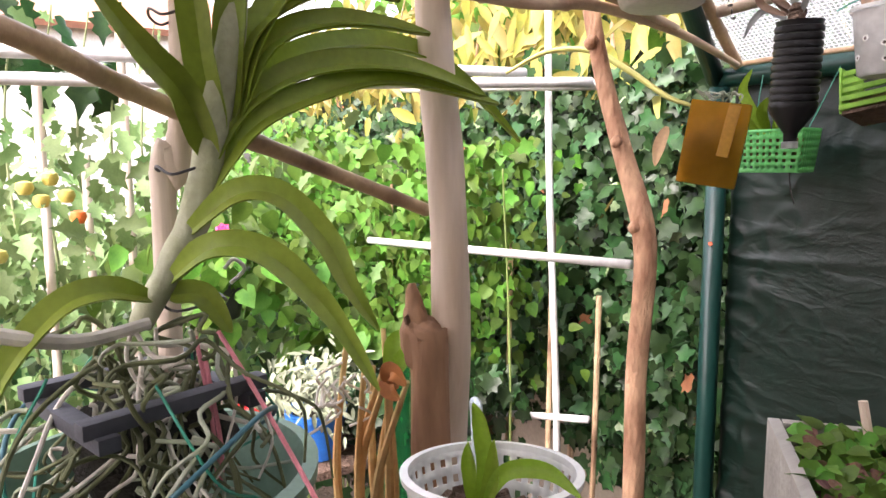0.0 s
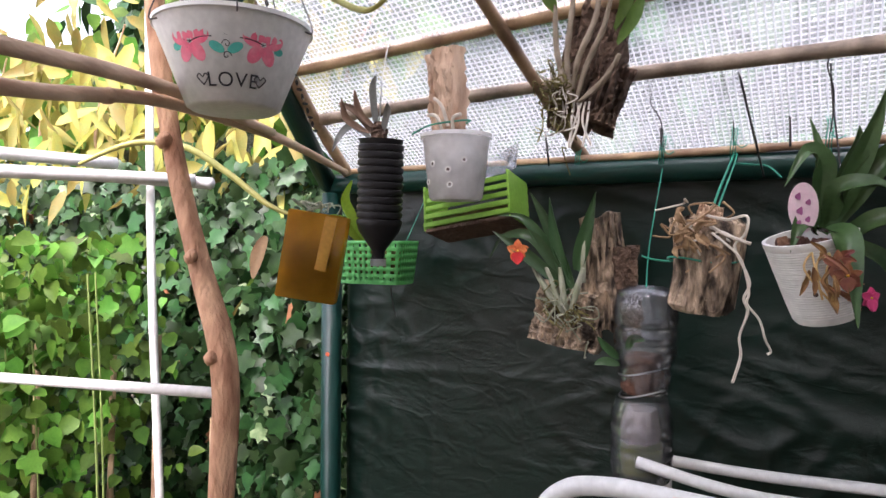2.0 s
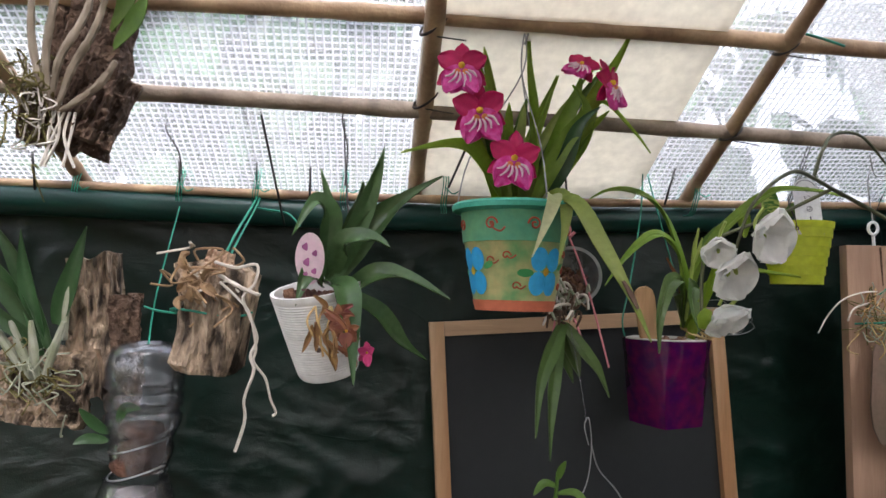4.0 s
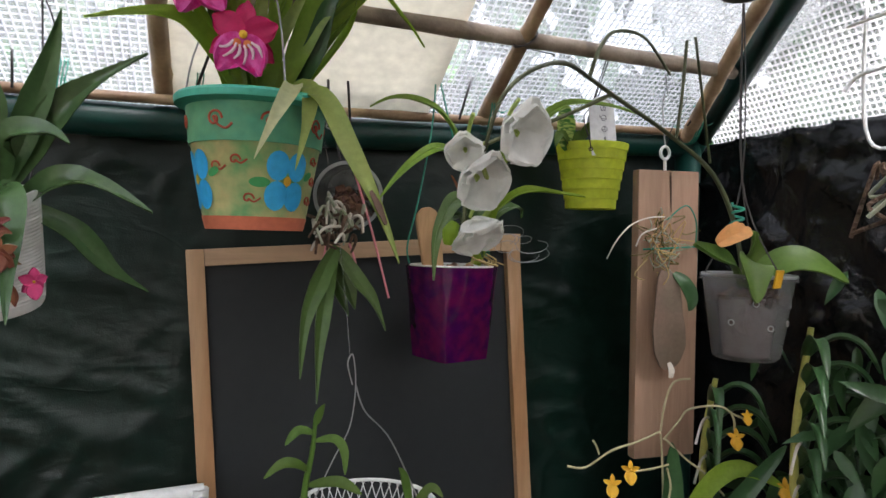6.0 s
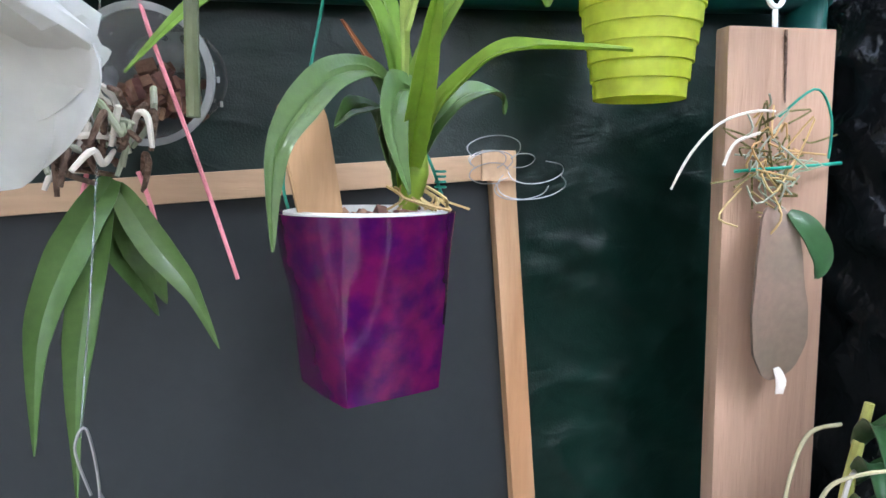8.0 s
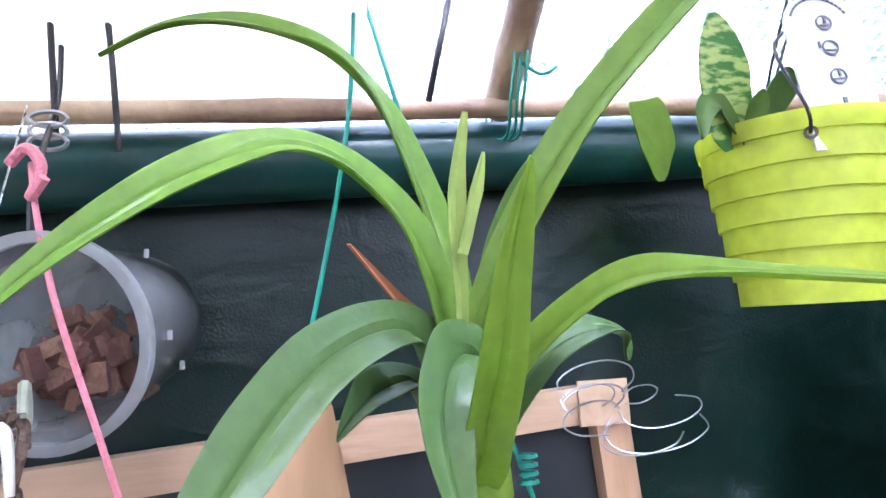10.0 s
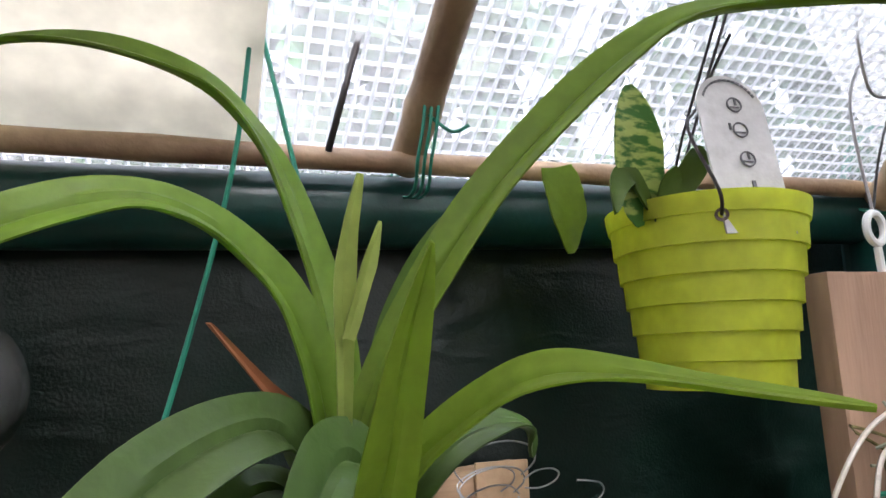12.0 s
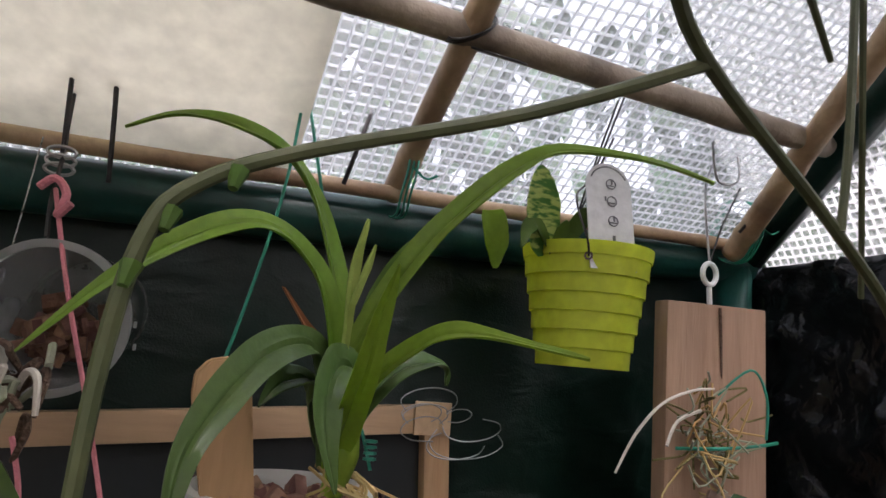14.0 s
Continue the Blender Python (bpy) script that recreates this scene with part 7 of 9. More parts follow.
for pts, w, m_ in (([(0.600, 1.20, 1.84), (0.580, 1.195, 1.92), (0.560, 1.19, 1.985), (0.555, 1.18, 2.025)], 0.018, LEAF_LONG), ([(0.620, 1.20, 1.84), (0.665, 1.20, 1.915), (0.700, 1.20, 1.99), (0.735, 1.20, 2.05), (0.763, 1.20, 2.108)], 0.020, LEAF_BRIGHT),
                   ([(0.610, 1.21, 1.84), (0.625, 1.21, 1.948), (0.618, 1.21, 2.03), (0.614, 1.21, 2.106)], 0.013, LEAF_BRIGHT), ([(0.620, 1.19, 1.84), (0.645, 1.18, 1.92), (0.668, 1.17, 1.985), (0.672, 1.16, 2.01)], 0.022, LEAF_LONG),
                   ([(0.590, 1.18, 1.84), (0.545, 1.16, 1.90), (0.509, 1.15, 1.912), (0.449, 1.14, 1.897)], 0.020, LEAF_BRIGHT), ([(0.615, 1.18, 1.84), (0.65, 1.16, 1.92), (0.675, 1.15, 1.96), (0.655, 1.14, 1.99)], 0.022, LEAF_LONG),
                   ([(0.625, 1.17, 1.845), (0.645, 1.145, 1.855), (0.642, 1.12, 1.82), (0.630, 1.105, 1.77)], 0.018, PALE_LEAF), ([(0.63, 1.18, 1.85), (0.655, 1.13, 1.845), (0.678, 1.10, 1.793), (0.702, 1.073, 1.735), (0.716, 1.05, 1.688)], 0.021, PALE_LEAF),
                   ([(0.625, 1.17, 1.845), (0.628, 1.12, 1.85), (0.610, 1.085, 1.815), (0.592, 1.075, 1.775)], 0.016, WHITISH_LEAF), ([(0.59, 1.19, 1.84), (0.575, 1.17, 1.88), (0.56, 1.15, 1.92)], 0.018, LEAF_LONG),
                   ([(0.635, 1.20, 1.85), (0.69, 1.20, 1.93), (0.71, 1.20, 1.99), (0.755, 1.20, 1.955), (0.78, 1.20, 1.925)], 0.008, LEAF_BRIGHT), ([(0.63, 1.20, 1.84), (0.655, 1.195, 1.90), (0.69, 1.19, 1.95), (0.70, 1.18, 1.975)], 0.020, LEAF_LONG),
                   ([(0.605, 1.19, 1.84), (0.612, 1.17, 1.90), (0.608, 1.15, 1.945)], 0.02, LEAF_LONG), ([(0.62, 1.19, 1.84), (0.65, 1.17, 1.89), (0.665, 1.15, 1.94), (0.69, 1.14, 1.965)], 0.022, LEAF_DARK)):
    part("leaf", strap(B(), pts, widths(POINTED, w), up=(0, -1, 0.4), fold=0.35, wave=0.05, seed=w * 900), m_, milt)
fan = random.Random(31)
for k in range(13):
    a = -0.55 + 0.10 * k
    h = fan.uniform(0.12, 0.20)
    x0, y0 = 0.600 + 0.02 * a + fan.uniform(-0.012, 0.012), 1.195 + fan.uniform(-0.02, 0.02)
    pts = [(x0, y0, 1.838), (x0 + 0.35 * h * a, y0 - 0.006, 1.838 + 0.5 * h), (x0 + 0.95 * h * a + 0.01, y0 - 0.016, 1.838 + h)]
    part("leaf", strap(B(), pts, widths(LONG, fan.uniform(0.010, 0.016)), up=(0.2 * fan.uniform(-1, 1), -1, 0.3), fold=0.5, wave=0.05, seed=k), (LEAF_BRIGHT, PALE_LEAF, LEAF_STRAP, LEAF_BRIGHT)[k % 4], milt)
part("leaf_blotch", strap(B(), [(0.694, 1.074, 1.752), (0.700, 1.068, 1.738), (0.706, 1.062, 1.722)], [0.003, 0.007, 0.003], up=(0, -1, 0.4)), DEADBROWN, milt)
MAGENTA = mat("magenta_petal", (0.60, 0.008, 0.12), (0.46, 0.006, 0.09), rough=0.5, scale=40, translucent=0.25)
LIPM = mat("veined_lip", (0.60, 0.015, 0.22), (0.72, 0.10, 0.40), rough=0.5, scale=110, translucent=0.25, contrast=0.12)


def pansy_flower(parent, c, f, r, spin, seed):
    """A flat pansy-like orchid flower: three narrow sepals, two broad petals, a wide frilled lip and its markings."""
    q = Matrix.Translation(c) @ Vector(f).to_track_quat('Z', 'Y').to_matrix().to_4x4() @ at(0, 0, 0, 0, 0, spin)
    bm = B()
    for a in (90, 212, 328):
        petal(bm, q @ at(0, 0, -0.002, 0, 6, a), r * 1.05, r * 0.55, cup=0.25, ruffle=0.05, seed=seed + a, tip=1.6)
    head = part("flower", bm, MAGENTA, parent)
    for k, a in enumerate((28, 152)):
        part("petal", petal(B(), q @ at(0, 0, 0.001, 0, 4, a), r, r * 0.78, cup=0.22, ruffle=0.10, seed=seed + k, tip=0.9), MAGENTA, head)
    for k, a in enumerate((-118, -62)):
        part("lip", petal(B(), q @ at(0, -0.001, 0.0030 + 0.0006 * k, 0, -6, a), r * 1.2, r * 0.95, cup=-0.18, ruffle=0.16, seed=seed + 3 + k, tip=0.2), LIPM, head)
    for k in range(6):
        a = radians(-140 + 20 * k)
        pts = [q @ Vector((rr_ * r * math.cos(a + w), rr_ * r * math.sin(a + w), 0.0068 + 0.0008 * k % 0.002)) for rr_, w in ((0.30, 0), (0.52, 0.10), (0.72 + 0.1 * (k % 2), -0.06))]
        part("lip_marking", rod(B(), pts, [0.0012, 0.0017, 0.0010], n=5, wobble=0.4), PALE_PINK, head)
    part("column", lathe(B(), [(0.0001, 0.0), (r * 0.13, 0.0), (r * 0.11, r * 0.22), (0.0001, r * 0.28)], n=8, m=q), YEL, head)
    for k in (-1, 1):
        part("lip_spot", lathe(B(), [(0.0001, 0.0), (r * 0.12, 0.0), (r * 0.10, 0.001), (0.0001, 0.0012)], n=8, m=q @ at(k * r * 0.14, -r * 0.24, 0.0062)), bpy.data.materials["flower_orange_red"], head)


PALE_PINK = mat("pale_pink_marking", (0.86, 0.62, 0.72), rough=0.5)
for n_, (c, f, r, sp) in enumerate((((0.519, 1.145, 2.005), (-0.15, -1, 0.1), 0.034, 0), ((0.541, 1.14, 1.952), (-0.05, -1, -0.20), 0.035, 8), ((0.583, 1.135, 1.895), (-0.1, -1, -0.05), 0.034, -5), ((0.705, 1.15, 1.998), (0.75, -0.75, 0.0), 0.030, 20), ((0.672, 1.16, 2.022), (-0.2, -1, 0.5), 0.024, -30))):
    pansy_flower(milt, c, f, r, sp, n_ * 2.3)
for pts in ([(0.60, 1.19, 1.85), (0.57, 1.17, 1.93), (0.54, 1.155, 2.02), (0.525, 1.15, 2.005)], [(0.60, 1.19, 1.85), (0.59, 1.16, 1.93), (0.584, 1.145, 1.90)], [(0.62, 1.19, 1.85), (0.66, 1.18, 1.97), (0.69, 1.16, 2.02), (0.704, 1.155, 2.0)]):
    part("flower_stalk", rod(B(), pts, 0.0018, n=6), LEAF_BRIGHT, milt)

# chalkboard in a pine frame
cb = thing("chalkboard", (0.79, 1.50, 1.10), "grey chalkboard in a raw pine frame leaning on the tarpaulin", "chalkboard")
MB = at(0.785, 1.513, 1.7005, -2, -3.8, 1)
BW, BH, BT = 0.533, 0.78, 0.025
part("slate", block(B(), (BW - 0.03, 0.006, BH - 0.03), MB @ at(0, 0.006, -BH / 2)), SLATE, cb, smooth=False)
for x in (-1, 1):
    part("frame_rail", block(B(), (BT, 0.022, BH), MB @ at(x * (BW - BT) / 2, 0, -BH / 2), bevel=0.002), PINE_FRAME, cb, smooth=False)
for zz in (-BT / 2, -BH + BT / 2):
    part("frame_rail", block(B(), (BW - 2 * BT - 0.001, 0.021, BT), MB @ at(0, 0, zz), bevel=0.002), mat("raw_pine_cross", (0.50, 0.34, 0.20), (0.38, 0.24, 0.14), rough=0.6, scale=10, fine=120, bump=0.3, stretch=(0.12, 1, 1)) if zz > -0.1 else bpy.data.materials["raw_pine_cross"], cb, smooth=False)
part("corner_patch", block(B(), (0.036, 0.003, 0.030), MB @ at(BW / 2 - 0.018, -0.0128, -0.012, 0, 4, 0), bevel=0.001), mat("paper_tape", (0.66, 0.46, 0.28), rough=0.8), cb, "patch of pale tape", smooth=False)
tang = thing("wire_tangle", (1.045, 1.48, 1.70), "tangle of thin clear fishing wire on the frame's corner", "wire")
for i in range(8):
    p = MB @ Vector((BW / 2 - 0.012 + rr.gauss(0, .006), -0.018, -0.012 + rr.gauss(0, .006)))
    a0, r_ = rr.uniform(0, 6.28), rr.uniform(0.008, 0.020)
    pts = [p + Vector((r_ * (math.cos(a0 + t) - math.cos(a0)) * (1 + 0.2 * t), -0.004 * t, r_ * 0.7 * (math.sin(a0 + t) - math.sin(a0)))) for t in (0, .8, 1.6, 2.4, 3.2, 4.0, 4.8)]
    part("strand", rod(B(), pts, 0.0006, n=4, steps=26), WIRE_STEEL, tang)
ledge = block(B(), (0.62, 0.20, 0.03), at(0.80, 1.42, 0.905), bevel=0.003)
shelf = thing("timber_shelf", (0.80, 1.42, 0.0), "grey timber shelf on which the chalkboard stands", "shelf")
part("board", ledge, GREYW, shelf)
for x in (0.53, 1.07):
    part("upright", block(B(), (0.05, 0.16, 0.89), at(x, 1.42, 0.445), bevel=0.003), GREYW, shelf)

# clear pot lying on its side with a hanging phalaenopsis
cpot = thing("tilted_clear_pot", (0.728, 1.42, 1.77), "clear plastic orchid pot hung on its side with bark", "orchid pot")
MP = at(0.732, 1.386, 1.765) @ Vector((-0.22, -0.95, -0.12)).to_track_quat('Z', 'Y').to_matrix().to_4x4()
part("pot_body", lathe(B(), [(0.0001, -0.082), (0.033, -0.082), (0.036, -0.078), (0.044, -0.006), (0.047, -0.006), (0.047, 0.0), (0.0425, 0.0), (0.034, -0.076), (0.0001, -0.079)], n=40, m=MP), film_mat("milky_clear_plastic", (0.80, 0.82, 0.82), 0.74, front=0.6, gloss=0.3, rough=0.18, scale=40), cpot)
part("rim", lathe(B(), [(0.043, -0.004), (0.0475, -0.004), (0.0478, 0.001), (0.043, 0.001)], n=48, m=MP, closed=True), MILKY, cpot)
for i in range(4):
    a = 0.5 + i * 1.5
    for zz in (-0.028, -0.05):
        q = MP @ Vector((0.0425 * math.cos(a + zz * 20), 0.0425 * math.sin(a + zz * 20), zz))
        part("slot", block(B(), (0.0022, 0.0022, 0.0045), Matrix.Translation(q), bevel=0.0008), MILKY, cpot)
bm = B()
for i in range(80):
    p = MP @ Vector((max(-.026, min(.026, rr.gauss(0, .013))), max(-.028, min(.012, rr.gauss(-.014, .010))), rr.uniform(-0.06, -0.008)))
    s = 0.008 * rr.uniform(.6, 1.4)
    block(bm, (s * 1.4, s, s * .6), Matrix.Translation(p) @ at(0, 0, 0, rr.uniform(0, 180), rr.uniform(0, 180), 0), bevel=s * .18)
tagged(part("bark_chips", bm, BARK_CHIPS, cpot, smooth=False), kind="stuff")
part("hanging_wire", rod(B(), [(0.722, 1.40, 1.815), (0.719, 1.41, 1.84), (0.716, 1.44, 1.88), (0.712, 1.46, 1.905), (0.712, 1.462, 1.95)], 0.0016, n=6), STRING_DARK, cpot)
for k in range(3):
    part("wire_loop", rod(B(), [(0.716 + 0.009 * math.cos(t), 1.435, 1.866 + 0.006 * k + 0.004 * math.sin(t)) for t in [j * 0.7 for j in range(10)]], 0.0013, n=5, steps=36), WIRE_STEEL, cpot)
part("pink_cord", rod(B(), [(0.722, 1.40, 1.846), (0.730, 1.385, 1.822), (0.743, 1.372, 1.780), (0.762, 1.370, 1.720), (0.775, 1.370, 1.675), (0.789, 1.370, 1.625)], 0.0015, n=6), STRING_PINK, cpot, "pink cord")
bm = rod(B(), [(0.713, 1.40, 1.846), (0.722, 1.395, 1.852), (0.730, 1.39, 1.842), (0.728, 1.385, 1.828), (0.735, 1.38, 1.835)], 0.0026, n=6, steps=20)
part("pink_knot", bm, STRING_PINK, cpot)
phal = thing("hanging_phalaenopsis", (0.71, 1.375, 1.70), "phalaenopsis hanging upside down with long green leaves and grey roots", "orchid")
for pts, w in (([(0.714, 1.365, 1.695), (0.692, 1.35, 1.655), (0.672, 1.34, 1.60), (0.666, 1.335, 1.525)], 0.026), ([(0.711, 1.365, 1.69), (0.697, 1.35, 1.62), (0.690, 1.34, 1.56), (0.688, 1.335, 1.492)], 0.021),
               ([(0.716, 1.365, 1.69), (0.738, 1.35, 1.655), (0.76, 1.34, 1.625), (0.777, 1.335, 1.585)], 0.022), ([(0.714, 1.37, 1.69), (0.730, 1.37, 1.645), (0.742, 1.37, 1.61)], 0.028), ([(0.712, 1.37, 1.69), (0.716, 1.375, 1.65), (0.735, 1.38, 1.60)], 0.03)):
    part("leaf", strap(B(), pts, widths(POINTED, w * 0.88), up=(0.1, -1, 0.1), fold=0.6, thick=0.002, wave=0.10, seed=w * 500), LEAF_BROAD, phal)
for i in range(46):
    p = Vector((0.712 + rr.gauss(0, .012), 1.358 + rr.gauss(0, .008), 1.715 + rr.gauss(0, .012)))
    q1 = p + Vector((rr.gauss(-.002, .010), rr.gauss(-.008, .005), rr.gauss(.012, .008)))
    q2 = q1 + Vector((rr.gauss(-.004, .010), rr.gauss(-.005, .005), rr.gauss(.002, .008)))
    part("root", rod(B(), [p, q1, q2, q2 + Vector((rr.gauss(-.002, .006), rr.gauss(-.002, .005), rr.gauss(-.016, .008)))], [0.0015, 0.0022, 0.0022, 0.0016], n=7, steps=14), (ROOT, BARK_DARK, ROOT_WHITE, BARK_DARK)[i % 4], phal)
for pts in ([(0.70, 1.36, 1.70), (0.695, 1.355, 1.67), (0.697, 1.355, 1.63)], [(0.73, 1.36, 1.70), (0.738, 1.355, 1.675), (0.741, 1.355, 1.65)]):
    part("root", rod(B(), pts, 0.0016, n=5), STRING_PINK, phal, "reddish root tip")

# purple pot
VC = (0.881, 1.372, 1.540)
PURPLE = mat("purple_translucent_plastic", (0.050, 0.0025, 0.072), (0.125, 0.005, 0.068), rough=0.18, scale=46, fine=80, bump=0.10, translucent=0.28, coat=0.35, contrast=0.13)
vpt = thing("purple_pot", VC, "glossy translucent purple faceted cover pot hung by green string", "hanging pot")
bm = B()
rings = []
NP = 72
for k in range(15):
    t = k / 14
    facet = max(0.0, 1 - t * 1.35) ** 0.8
    ring = []
    for j in range(NP):
        a = 2 * math.pi * j / NP
        four = 0.7071 / math.cos(((a + radians(116)) % (math.pi / 2)) - math.pi / 4)
        r = (0.0500 + 0.0160 * t) * (1 - facet) + facet * (0.0545 + 0.018 * t) * four ** 0.9
        ring.append(bm.verts.new((VC[0] + r * math.cos(a), VC[1] + r * math.sin(a), VC[2] + 0.131 * t)))
    rings.append(ring)
inner = [bm.verts.new((VC[0] + 0.0640 * math.cos(2 * math.pi * j / NP), VC[1] + 0.0640 * math.sin(2 * math.pi * j / NP), VC[2] + 0.131)) for j in range(NP)]
low = [bm.verts.new((VC[0] + 0.034 * math.cos(2 * math.pi * j / NP), VC[1] + 0.034 * math.sin(2 * math.pi * j / NP), VC[2] + 0.004)) for j in range(NP)]
allr = rings + [inner, low]
for a_, b_ in zip(allr, allr[1:]):
    for j in range(NP):
        bm.faces.new((a_[j], a_[(j + 1) % NP], b_[(j + 1) % NP], b_[j]))
bm.faces.new(rings[0][::-1])
bm.faces.new(low)
part("cover_pot", bm, PURPLE, vpt)
part("inner_pot", lathe(B(), [(0.036, 0.03), (0.0545, 0.126), (0.0600, 0.127), (0.0600, 0.132), (0.0550, 0.133), (0.034, 0.032)], n=44, m=at(*VC), closed=True), WHITE_PLASTIC, vpt, "white inner pot")
chips(vpt, (VC[0], VC[1], VC[2] + 0.117), 0.048, 90, 33, mat("light_bark_chips", (0.34, 0.19, 0.14), (0.20, 0.10, 0.07), rough=0.85, scale=60, bump=0.6, vary=0.4), 0.013)
part("filling", lathe(B(), [(0.0001, 0.0), (0.050, 0.0), (0.050, 0.01), (0.0001, 0.01)], n=24, m=at(VC[0], VC[1], VC[2] + 0.102)), BARK_DARK, vpt)
part("hanging_string", rod(B(), [(0.826, 1.40, 1.672), (0.824, 1.405, 1.70), (0.843, 1.42, 1.764), (0.866, 1.435, 1.875), (0.874, 1.445, 1.966)], 0.0013, n=6), STRING_GREEN, vpt)
part("hanging_string", rod(B(), [(0.944, 1.39, 1.680), (0.938, 1.40, 1.705), (0.925, 1.41, 1.74), (0.905, 1.43, 1.84), (0.876, 1.445, 1.966)], 0.0013, n=6), STRING_GREEN, vpt)
for k in range(4):
    part("string_knot", rod(B(), [(0.942 + 0.004 * math.cos(t), 1.388 + 0.003 * math.sin(t), 1.688 + 0.004 * k) for t in [j * 0.9 for j in range(8)]], 0.0012, n=4, steps=20), STRING_GREEN, vpt)
pad = thing("wooden_paddle", (0.846, 1.352, 1.60), "flat wooden stick with a rounded end standing in the purple pot", "wooden stick")
bm = B()
MQ = at(0.847, 1.350, 1.664, 3, -11, 8)
outl = [(-0.014, -0.030), (0.014, -0.030), (0.017, 0.07), (0.0145, 0.082), (0.006, 0.089), (-0.006, 0.089), (-0.0145, 0.082), (-0.017, 0.07)]
fa = [bm.verts.new(MQ @ Vector((x, -0.004, zz))) for x, zz in outl]
bb = [bm.verts.new(MQ @ Vector((x, 0.004, zz))) for x, zz in outl]
bm.faces.new(fa)
bm.faces.new(bb[::-1])
for i in range(8):
    bm.faces.new((fa[i], fa[(i + 1) % 8], bb[(i + 1) % 8], bb[i]))
bmesh.ops.bevel(bm, geom=bm.edges[:], offset=0.0012, segments=2, affect='EDGES')
part("stick", bm, mat("stained_wood", (0.52, 0.33, 0.17), (0.34, 0.20, 0.09), rough=0.7, scale=14, fine=90, bump=0.4, stretch=(1, 1, 0.15)), pad, smooth=False)
o3 = thing("zygopetalum_orchid", (0.900, 1.36, 1.68), "orchid with long arching bright green leaves in the purple pot", "orchid")
for pts, w, m_, up in (
        ([(0.904, 1.362, 1.69), (0.906, 1.366, 1.745), (0.903, 1.367, 1.798), (0.885, 1.369, 1.850), (0.868, 1.371, 1.878), (0.849, 1.372, 1.895), (0.817, 1.374, 1.904), (0.785, 1.375, 1.902), (0.757, 1.376, 1.888)], 0.021, LEAF_LONG, (0.35, -0.5, 0.7)),
        ([(0.902, 1.355, 1.69), (0.899, 1.343, 1.755), (0.885, 1.333, 1.799), (0.866, 1.323, 1.820), (0.846, 1.312, 1.828), (0.826, 1.304, 1.826), (0.800, 1.290, 1.811), (0.770, 1.275, 1.784), (0.742, 1.262, 1.750)], 0.019, LEAF_LONG, (0.35, -0.6, 0.6)),
        ([(0.905, 1.362, 1.69), (0.912, 1.362, 1.745), (0.922, 1.355, 1.780), (0.936, 1.344, 1.811), (0.953, 1.331, 1.841), (0.973, 1.314, 1.866), (0.995, 1.297, 1.888), (1.014, 1.280, 1.899), (1.043, 1.257, 1.896), (1.065, 1.239, 1.889), (1.087, 1.223, 1.879)], 0.018, LEAF_LONG, (-0.3, -0.8, 0.7)),
        ([(0.905, 1.358, 1.685), (0.919, 1.353, 1.725), (0.930, 1.339, 1.750), (0.945, 1.319, 1.768), (0.958, 1.300, 1.777), (0.973, 1.281, 1.778), (0.993, 1.252, 1.773), (1.012, 1.232, 1.769)], 0.018, LEAF_BRIGHT, (-0.2, -0.7, 0.8)),
        ([(0.904, 1.350, 1.69), (0.902, 1.315, 1.715), (0.900, 1.280, 1.745), (0.901, 1.258, 1.780), (0.903, 1.242, 1.807)], 0.017, LEAF_BRIGHT, (0, -1, 0.1)),
        ([(0.902, 1.352, 1.69), (0.897, 1.345, 1.735), (0.883, 1.330, 1.760), (0.867, 1.311, 1.763), (0.846, 1.285, 1.754), (0.828, 1.263, 1.734), (0.816, 1.248, 1.714), (0.812, 1.243, 1.690), (0.811, 1.240, 1.659)], 0.024, LEAF_BROAD, (0.2, -0.7, 0.5)),
        ([(0.905, 1.352, 1.69), (0.908, 1.342, 1.732), (0.903, 1.325, 1.752), (0.893, 1.305, 1.752), (0.886, 1.295, 1.738), (0.888, 1.290, 1.712), (0.895, 1.290, 1.686)], 0.026, LEAF_BROAD, (0.1, -0.8, 0.4)),
        ([(0.907, 1.360, 1.69), (0.921, 1.355, 1.723), (0.934, 1.352, 1.742), (0.950, 1.352, 1.754), (0.968, 1.354, 1.759), (0.982, 1.360, 1.755), (0.986, 1.365, 1.743)], 0.020, LEAF_BROAD, (0, -0.6, 0.8)),
        ([(0.908, 1.37, 1.70), (0.925, 1.38, 1.745), (0.930, 1.38, 1.775)], 0.018, LEAF_DARK, (0, -1, 0.3)),
        ([(0.900, 1.355, 1.70), (0.885, 1.345, 1.738), (0.868, 1.328, 1.742), (0.852, 1.310, 1.728)], 0.022, LEAF_BROAD, (0.1, -0.6, 0.8)),
        ([(0.908, 1.36, 1.70), (0.926, 1.36, 1.79), (0.950, 1.36, 1.835), (0.975, 1.365, 1.858)], 0.015, LEAF_STRAP, (-0.3, -0.9, 0.3))):
    part("leaf", strap(B(), pts, widths(TAPER, w), up=up, fold=0.34, wave=0.17, seed=w * 300, steps=40, thick=0.0009, pleat=0.085), m_, o3)
part("bulb", rod(B(), [(0.905, 1.34, 1.675), (0.910, 1.335, 1.70), (0.912, 1.335, 1.72)], [0.007, 0.009, 0.004], n=10), LEAF_BRIGHT, o3)
part("new_shoot", strap(B(), [(0.902, 1.35, 1.70), (0.901, 1.33, 1.765), (0.898, 1.315, 1.810), (0.901, 1.305, 1.840)], [0.005, 0.005, 0.007, 0.002], up=(0, -1, 0), fold=0.9), mat("pale_shoot", (0.42, 0.52, 0.14), (0.34, 0.45, 0.10), rough=0.5, translucent=0.3), o3)
